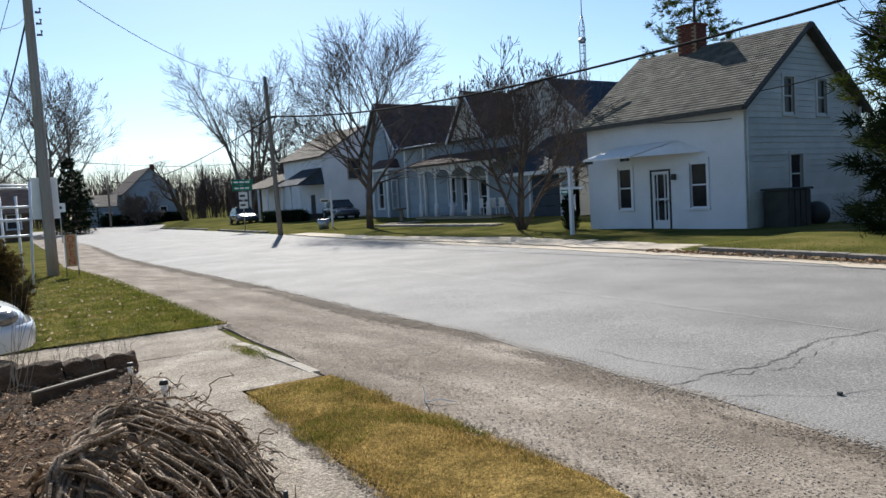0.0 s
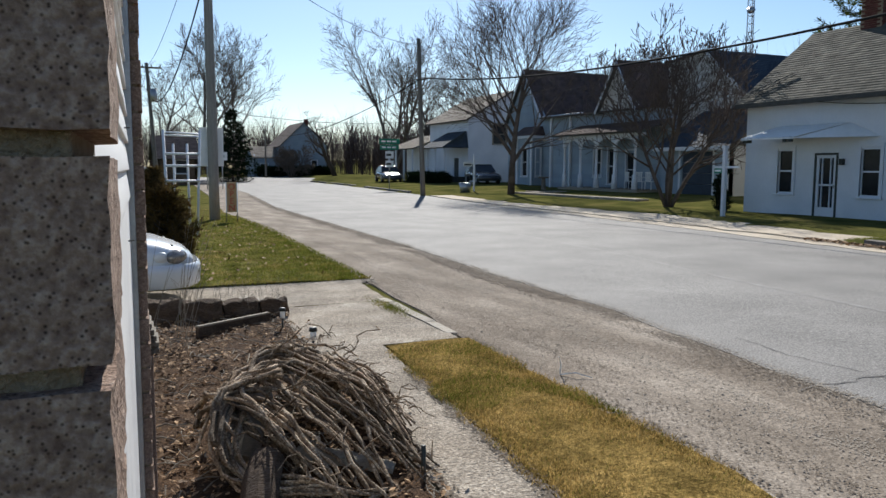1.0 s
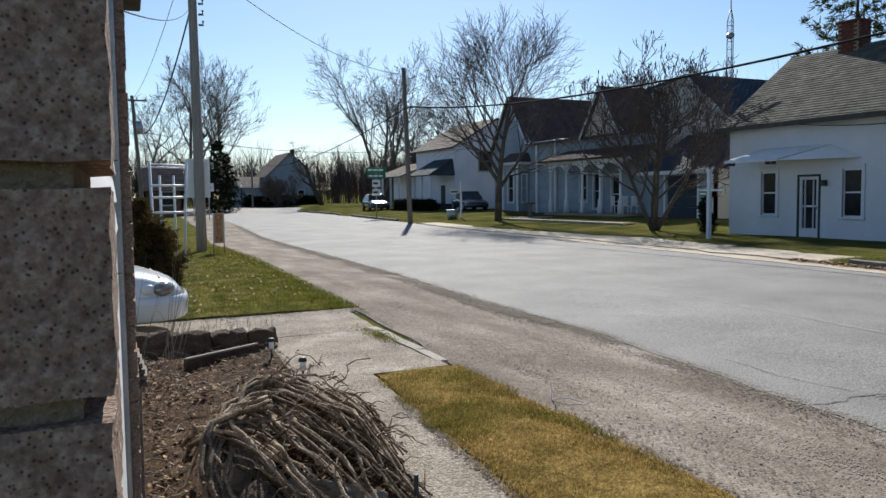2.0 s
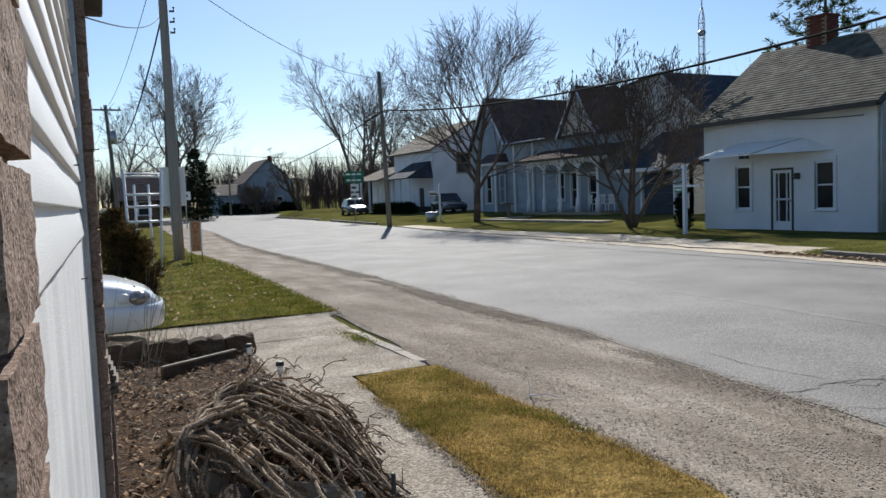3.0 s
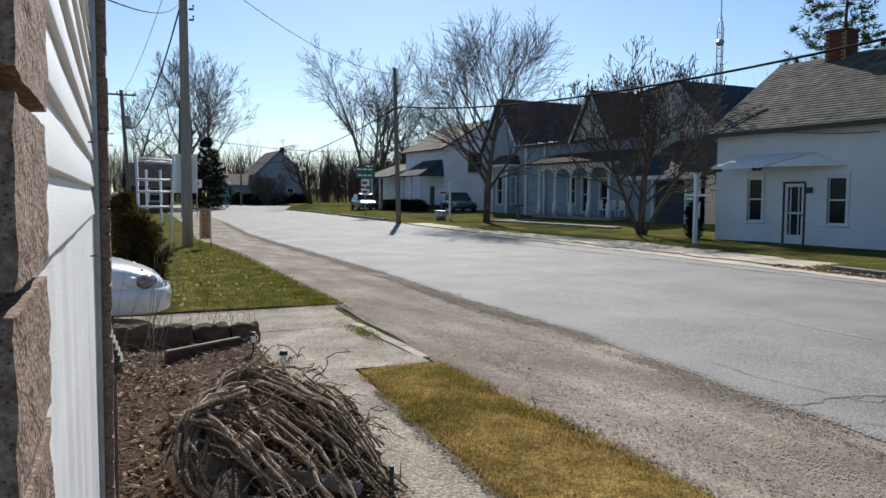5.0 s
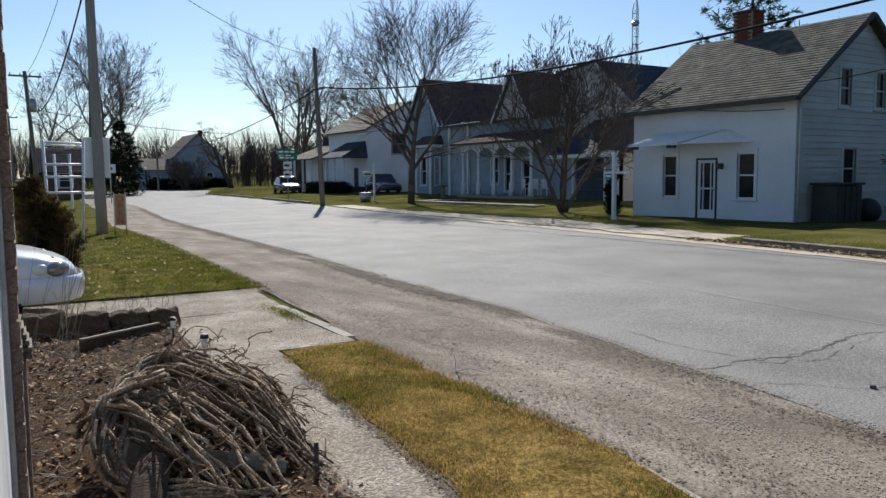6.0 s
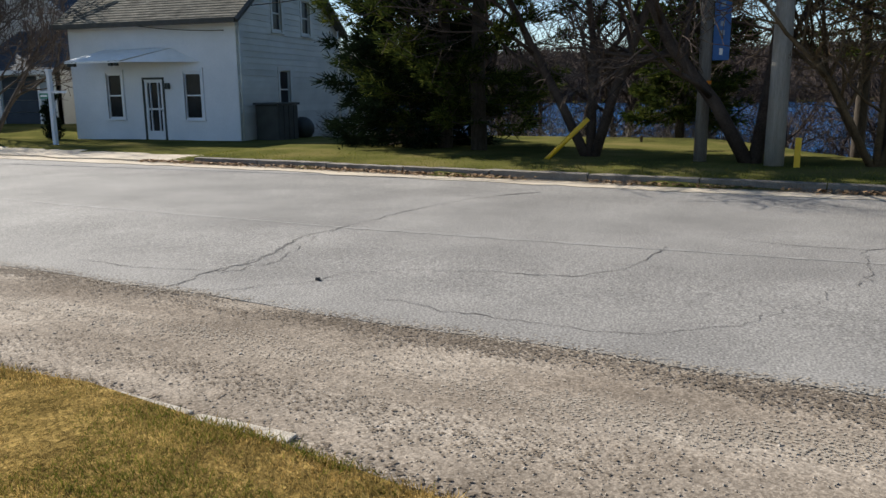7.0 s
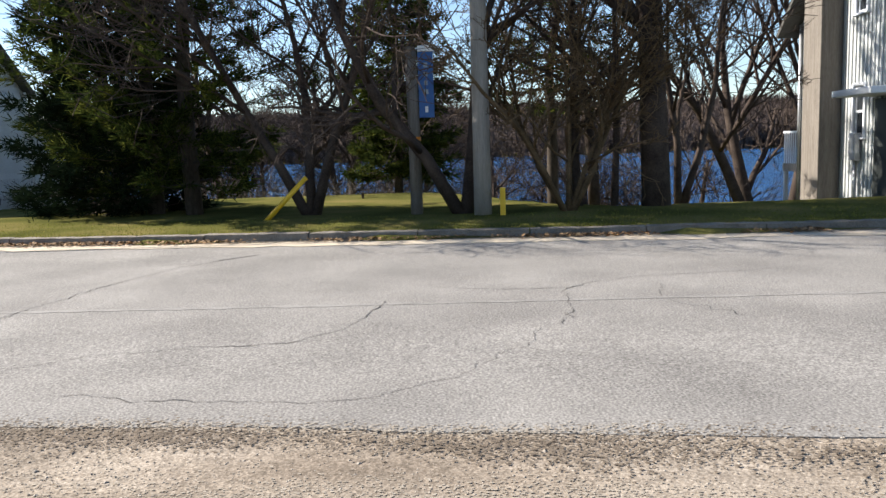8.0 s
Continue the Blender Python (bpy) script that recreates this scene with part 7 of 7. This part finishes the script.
# ---- cars ----
def car(label, loc, rz, paint, group="parked cars"):
    t = thing("car", label, "car", group, loc, rz)
    st = ((0.0, 0.50, 0.36, 0.52), (0.05, 0.66, 0.28, 0.60), (0.16, 0.76, 0.23, 0.655), (0.4, 0.83, 0.2, 0.74), (0.8, 0.86, 0.19, 0.81), (1.35, 0.87, 0.19, 0.89), (2.5, 0.87, 0.19, 0.93), (3.6, 0.86, 0.2, 0.94), (4.15, 0.8, 0.24, 0.9), (4.35, 0.7, 0.34, 0.8))
    n, v, f = 28, [], []
    for x, w, a, b in st:
        for k in range(n):
            g = 2 * math.pi * k / n
            cx, sx = math.cos(g), math.sin(g)
            v.append((x, w * math.copysign(abs(cx) ** 0.42, cx), (a + b) / 2 + (b - a) / 2 * math.copysign(abs(sx) ** 0.5, sx)))
    for j in range(len(st) - 1):
        for k in range(n):
            k2 = (k + 1) % n
            f.append((j * n + k, j * n + k2, (j + 1) * n + k2, (j + 1) * n + k))
    f += [tuple(reversed(range(n))), tuple((len(st) - 1) * n + k for k in range(n))]
    body = link("body", mesh_of("body", v, f, paint, True), t)
    cab = ((1.25, 0.78, 0.88), (2.0, 0.66, 1.36), (3.1, 0.66, 1.38), (3.95, 0.76, 0.92))
    v, f = [], []
    for x, w, z in cab:
        v += [(x, -0.8, 0.86), (x, -w, z), (x, w, z), (x, 0.8, 0.86)]
    for j in range(3):
        for k in range(3):
            f.append((j * 4 + k, j * 4 + k + 1, j * 4 + k + 5, j * 4 + k + 4))
    cabin = link("cabin", mesh_of("cabin", v, f, M_GLASS), t, "dark tinted glasshouse")
    bm = bm_box(bmesh.new(), 1.98, 3.12, -0.67, 0.67, 1.355, 1.405, 0.02)
    part("roof", bm, paint, t)
    # bumper with a moulding line
    v, f = [], []
    pts = [(0.62, -0.87, 0.42), (0.3, -0.845, 0.42), (0.1, -0.74, 0.42), (-0.02, -0.52, 0.42), (-0.06, 0, 0.42), (-0.02, 0.52, 0.42), (0.1, 0.74, 0.42), (0.3, 0.845, 0.42), (0.62, 0.87, 0.42)]
    for p in pts:
        for zz, o in ((0.22, 0.0), (0.26, 0.035), (0.40, 0.05), (0.46, 0.045), (0.485, 0.012)):
            q = Vector((p[0] - 0.8, p[1], 0)).normalized() * o
            v.append((p[0] + q.x, p[1] + q.y, zz))
    for j in range(len(pts) - 1):
        for k in range(4):
            f.append((j * 5 + k, (j + 1) * 5 + k, (j + 1) * 5 + k + 1, j * 5 + k + 1))
    link("bumper", mesh_of("bumper", v, f, paint, True), t)
    for s in (-1, 1):
        bm = bmesh.new()
        bmesh.ops.create_uvsphere(bm, u_segments=18, v_segments=10, radius=1, matrix=pose(0.215, s * 0.70, 0.56, 0, 0, s * -32) @ Matrix.Diagonal((0.10, 0.17, 0.085, 1)))
        h = part("headlight", bm, M_LAMPGLASS, t, "clear headlight with dark surround", True)
        bm = bmesh.new()
        bmesh.ops.create_uvsphere(bm, u_segments=14, v_segments=8, radius=1, matrix=pose(0.385, s * 0.80, 0.565, 0, 0, s * -70) @ Matrix.Diagonal((0.045, 0.09, 0.062, 1)))
        part("indicator", bm, M_SIGNWHITE, h, "pale corner lamp", True)
        for x in (0.85, 3.4):
            bm = bmesh.new()
            bmesh.ops.create_cone(bm, cap_ends=True, segments=24, radius1=0.31, radius2=0.31, depth=0.2, matrix=pose(x, s * 0.79, 0.31, 90, 0, 0))
            bmesh.ops.bevel(bm, geom=[e for e in bm.edges if e.calc_face_angle(0) > 1], offset=0.03, segments=2, affect="EDGES")
            w = part("wheel", bm, M_RUBBER, t, "", True)
            bm = bmesh.new()
            bmesh.ops.create_cone(bm, cap_ends=True, segments=20, radius1=0.2, radius2=0.18, depth=0.03, matrix=pose(x, s * 0.9, 0.31, 90, 0, 0))
            part("rim", bm, M_METAL, w)
    box("hood_seam", 0.24, 0.255, -0.62, 0.62, 0.668, 0.684, M_DARK, t)
    return t


car("white saloon car parked nose-out in the driveway", (0.95, 9.78, 0.02), 180, M_CARWHITE)
car("dark saloon car parked beside the corner house", (23.4, 62.0, gz(23.4, 62)), 82, M_CARDARK)
car("grey saloon car parked behind the maple", (25.9, 49.0, gz(25.9, 49.0)), 80, M_CARDARK)


# ---- cedar, trellis, signs ----
conifer("cedar_shrub", "pointed brownish-green cedar shrub beside the drive", (1.03, 13.5, 0.03), 1.62, 0.52, 81, 0.05, 0.01, 0.05, 13, M_CEDAR, 0.09, 8, 7, droop=-0.35, width=0.007, shape=0.55)


def trellis():
    t = thing("trellis", "white wooden garden trellis arch", "trellis", "", (0, 18.0, 0.02))
    tube("post", [(1.42, 0, -0.05), (1.36, 0, 2.36)], 0.035, M_WHITE, t, 4)
    tube("post", [(2.02, 0, -0.05), (2.13, 0, 2.36)], 0.035, M_WHITE, t, 4)
    for x in (1.56, 1.85):
        tube("slat", [(x + 0.02, 0.02, 0.3), (x, 0.02, 2.06)], 0.03, M_WHITE, t, 4)
    for z in (2.28, 2.22):
        tube("top_rail", [(1.36, 0.03, z + 0.03), (2.13, 0.03, z)], 0.02, M_WHITE, t, 4)
    for z in (1.84, 1.58, 1.25):
        tube("rail", [(1.38, -0.03, z), (2.1, -0.03, z)], 0.027, M_WHITE, t, 4)


trellis()
orn = thing("garden_ornament", "tan mushroom-shaped garden ornament on a pole", "ornament", "", (0.82, 15.0, 0.03))
tube("stem", [(0, 0, -0.02), (0, 0, 1.42)], 0.03, M_GREYWOOD, orn, 8)
v, f = [], []
tube_into(v, f, [(0, 0, 1.36), (0, 0, 1.40), (0, 0, 1.47), (0, 0, 1.53), (0, 0, 1.55)], [0.08, 0.17, 0.16, 0.10, 0.02], 16)
link("cap", mesh_of("cap", v, f, M_SAND, True), orn)


def letter(ch, x, y, z, size, material, parent):
    cu = bpy.data.curves.new("letter", "FONT")
    cu.body, cu.size, cu.extrude, cu.align_x = ch, size, 0.003, "CENTER"
    tmp = bpy.data.objects.new("letter_curve", cu)
    scene.collection.objects.link(tmp)
    me = bpy.data.meshes.new_from_object(tmp.evaluated_get(bpy.context.evaluated_depsgraph_get()))
    bpy.data.objects.remove(tmp)
    me.materials.clear()
    me.materials.append(material)
    o = link("letter", me, parent)
    o.matrix_basis = pose(x, y, z, 90, 0, 0)


sg = thing("open_sign", "narrow tan board sign reading OPEN in red", "sign", "", (3.52, 22.6, 0.03))
box("board", -0.16, 0.16, -0.015, 0.015, 0.27, 1.12, M_TAN, sg, 0.004)
for x in (-0.15, 0.15):
    box("edge_strip", x - 0.014, x + 0.014, -0.022, -0.016, 0.27, 1.12, M_SIGNWHITE, sg)
    tube("leg", [(x, 0, -0.05), (x, 0, 0.27)], 0.012, M_TRIM, sg, 6)
for ch, z in zip("OPEN", (0.91, 0.71, 0.51, 0.31)):
    letter(ch, 0, -0.018, z, 0.24, M_RED, sg)
tagged(box("sign_board", 2.84, 3.52, 23.87, 23.9, 1.6, 2.74, M_SIGNWHITE, None, 0.004), "plain white board fixed to the utility pole", "sign")


def street_sign(x, y, h, plates, label):
    z = gz(x, y)
    t = thing("street_sign", label, "street sign", "street signs", (x, y, z))
    tube("pole", [(0, 0, -0.1), (0, 0, h)], 0.035, M_METAL, t, 8)
    for zz, w, hh, m, bars in plates:
        p = box("plate", -w / 2, w / 2, -0.05, -0.037, zz, zz + hh, m, t, 0.003)
        for k in range(bars):
            x0 = -w * 0.4 + k * w * 0.8 / bars
            box("bar", x0, x0 + w * 0.6 / bars, -0.056, -0.051, zz + hh * 0.35, zz + hh * 0.65, M_SIGNWHITE if m is M_GREEN else M_DARK, p)
    return t


street_sign(18.9, 51.0, 3.5, ((3.1, 1.5, 0.36, M_GREEN, 3), (2.7, 1.4, 0.34, M_GREEN, 3), (2.1, 0.6, 0.5, M_SIGNWHITE, 1), (1.5, 0.6, 0.45, M_SIGNWHITE, 1)), "green street name plates and white plates on a pole")
street_sign(7.4, 57.0, 3.0, ((2.3, 1.1, 0.4, M_GREEN, 2),), "green street name plate on a thin pole")
street_sign(8.6, 58.0, 2.8, ((2.1, 0.7, 0.6, M_SIGNWHITE, 1),), "small white plate on a thin pole")


def yard_post(x, y):
    t = thing("yard_post", "white yard post with arm and small green plate", "post", "", (x, y, gz(x, y)))
    box("post", -0.06, 0.06, -0.06, 0.06, -0.1, 2.2, M_WHITE, t, 0.01)
    box("cap", -0.085, 0.085, -0.085, 0.085, 2.2, 2.27, M_WHITE, t, 0.01)
    box("arm", -0.03, 0.03, -0.62, -0.061, 1.56, 1.63, M_WHITE, t, 0.006)
    box("arm", -0.03, 0.03, 0.061, 0.45, 1.56, 1.63, M_WHITE, t, 0.006)
    p = box("plate", -0.02, 0.0, 0.1, 0.44, 1.4, 1.56, M_GREEN, t, 0.003)
    box("bar", -0.026, -0.021, 0.14, 0.4, 1.45, 1.51, M_SIGNWHITE, p)


yard_post(18.7, 19.3)


def garden_chair(x, y, rz):
    t = thing("garden_chair", "white plastic garden chair on the porch", "chair", "porch chairs", (x, y, 0.5), rz)
    box("seat", -0.23, 0.23, -0.22, 0.22, 0.4, 0.43, M_SIGNWHITE, t, 0.01)
    back = box("backrest", -0.23, 0.23, 0.2, 0.235, 0.861, 0.92, M_SIGNWHITE, t, 0.01)
    for k in range(5):
        box("slat", -0.2 + k * 0.088, -0.2 + k * 0.088 + 0.05, 0.203, 0.23, 0.431, 0.86, M_SIGNWHITE, back)
    for sx in (-0.21, 0.21):
        for sy in (-0.19, 0.2):
            tube("leg", [(sx * 1.08, sy * 1.1, 0.0), (sx, sy, 0.4)], 0.022, M_SIGNWHITE, t, 6)
        box("armrest", sx - 0.025, sx + 0.025, -0.2, 0.22, 0.62, 0.645, M_SIGNWHITE, t, 0.006)


for q in ((26.5, 34.1, 80), (26.4, 33.2, 120), (26.6, 31.9 + 0.6, 95)):
    garden_chair(*q)


def lawn_sign(x, y):
    t = thing("lawn_sign", "white cross-shaped sign post on the lawn", "sign", "", (x, y, gz(x, y)))
    box("post", -0.05, 0.05, -0.05, 0.05, -0.1, 2.3, M_WHITE, t, 0.01)
    box("arm", -0.8, 0.5, -0.04, 0.04, 1.75, 1.83, M_WHITE, t, 0.006)
    box("plate", -0.75, -0.15, -0.02, 0.02, 1.55, 1.75, M_SIGNWHITE, t)
    box("bar", -0.7, -0.2, -0.03, -0.021, 1.6, 1.7, M_DARK, t)


lawn_sign(21.6, 43.2)
bm = bmesh.new()
bmesh.ops.create_cone(bm, cap_ends=True, segments=14, radius1=0.3, radius2=0.4, depth=0.6, matrix=Matrix.Translation((20.9, 43.0, gz(20.9, 43) + 0.28)))
tagged(part("tub", bm, M_METAL, None, "", True), "pale grey metal tub on the lawn", "tub")
bb = thing("bird_bath", "pale stone bird bath before the porch", "bird bath", "", (24.6, 39.9, gz(24.6, 39.9)))
tube("pedestal", [(0, 0, -0.05), (0, 0, 0.08), (0, 0, 0.5), (0, 0, 0.7)], 0.16, M_KERB, bb, 12, r2=0.1)
tube("bowl", [(0, 0, 0.7), (0, 0, 0.78)], 0.3, M_KERB, bb, 16, r2=0.36)
st = thing("garden_shed_box", "dark green wooden storage box against the gable wall", "storage box", "", (0, 0, gz(23, 13.9)))
box("body", 22.3, 23.55, 13.55, 14.4, -0.1, 1.14, M_DARK, st, 0.02)
box("lid", 22.22, 23.63, 13.48, 14.45, 1.145, 1.22, M_DARK, st, 0.02)
for k in range(4):
    box("slat", 22.32 + k * 0.31, 22.58 + k * 0.31, 13.515, 13.546, -0.05, 1.12, M_DARK, st, 0.006)
bm = bmesh.new()
bmesh.ops.create_uvsphere(bm, u_segments=18, v_segments=10, radius=0.42, matrix=Matrix.Translation((24.5, 13.9, gz(24.5, 13.9) + 0.3)))
tagged(part("barrel", bm, M_DARK, None, "", True), "squat dark covered tub by the gable wall", "tub")
v, f = [], []
rnd = random.Random(44)
for _ in range(2600):
    x, y = rnd.uniform(24, 36.5), rnd.uniform(123.5, 125.5)
    tuft(v, f, rnd, Vector((x, y, rnd.uniform(0.1, 1.6))), (0, -0.3, 0.6), 0.5, 3, 0.05)
tagged(link("far_hedge", mesh_of("far_hedge", v, f, M_SPRUCE)), "dark clipped hedge before the far house", "hedge", kind="stuff")
# lawn-edge low wall and walk before the porch house
tagged(box("porch_walk", 22.4, 25.5, 36.9, 38.3, 0.1, 0.3, M_WALK, None, 0.02), "pale concrete walk to the porch", "path", kind="structure")
tagged(box("lawn_path", 21.7, 22.39, 27.5, 38.3, 0.05, 0.255, M_WALK, None, 0.02), "pale concrete path along the shaded lawn", "path", kind="structure")
v, f = [], []
rnd = random.Random(47)
for _ in range(1700):
    x, y = rnd.uniform(24.0, 24.9), rnd.uniform(53.5, 61)
    tuft(v, f, rnd, Vector((x, y, gz(x, y) + rnd.uniform(0.0, 0.75))), (0, -0.2, 0.6), 0.26, 4, 0.022)
tagged(link("porch_shrubs", mesh_of("porch_shrubs", v, f, M_SPRUCE)), "low dark shrubs along the corner house porch", "shrubs", kind="stuff")
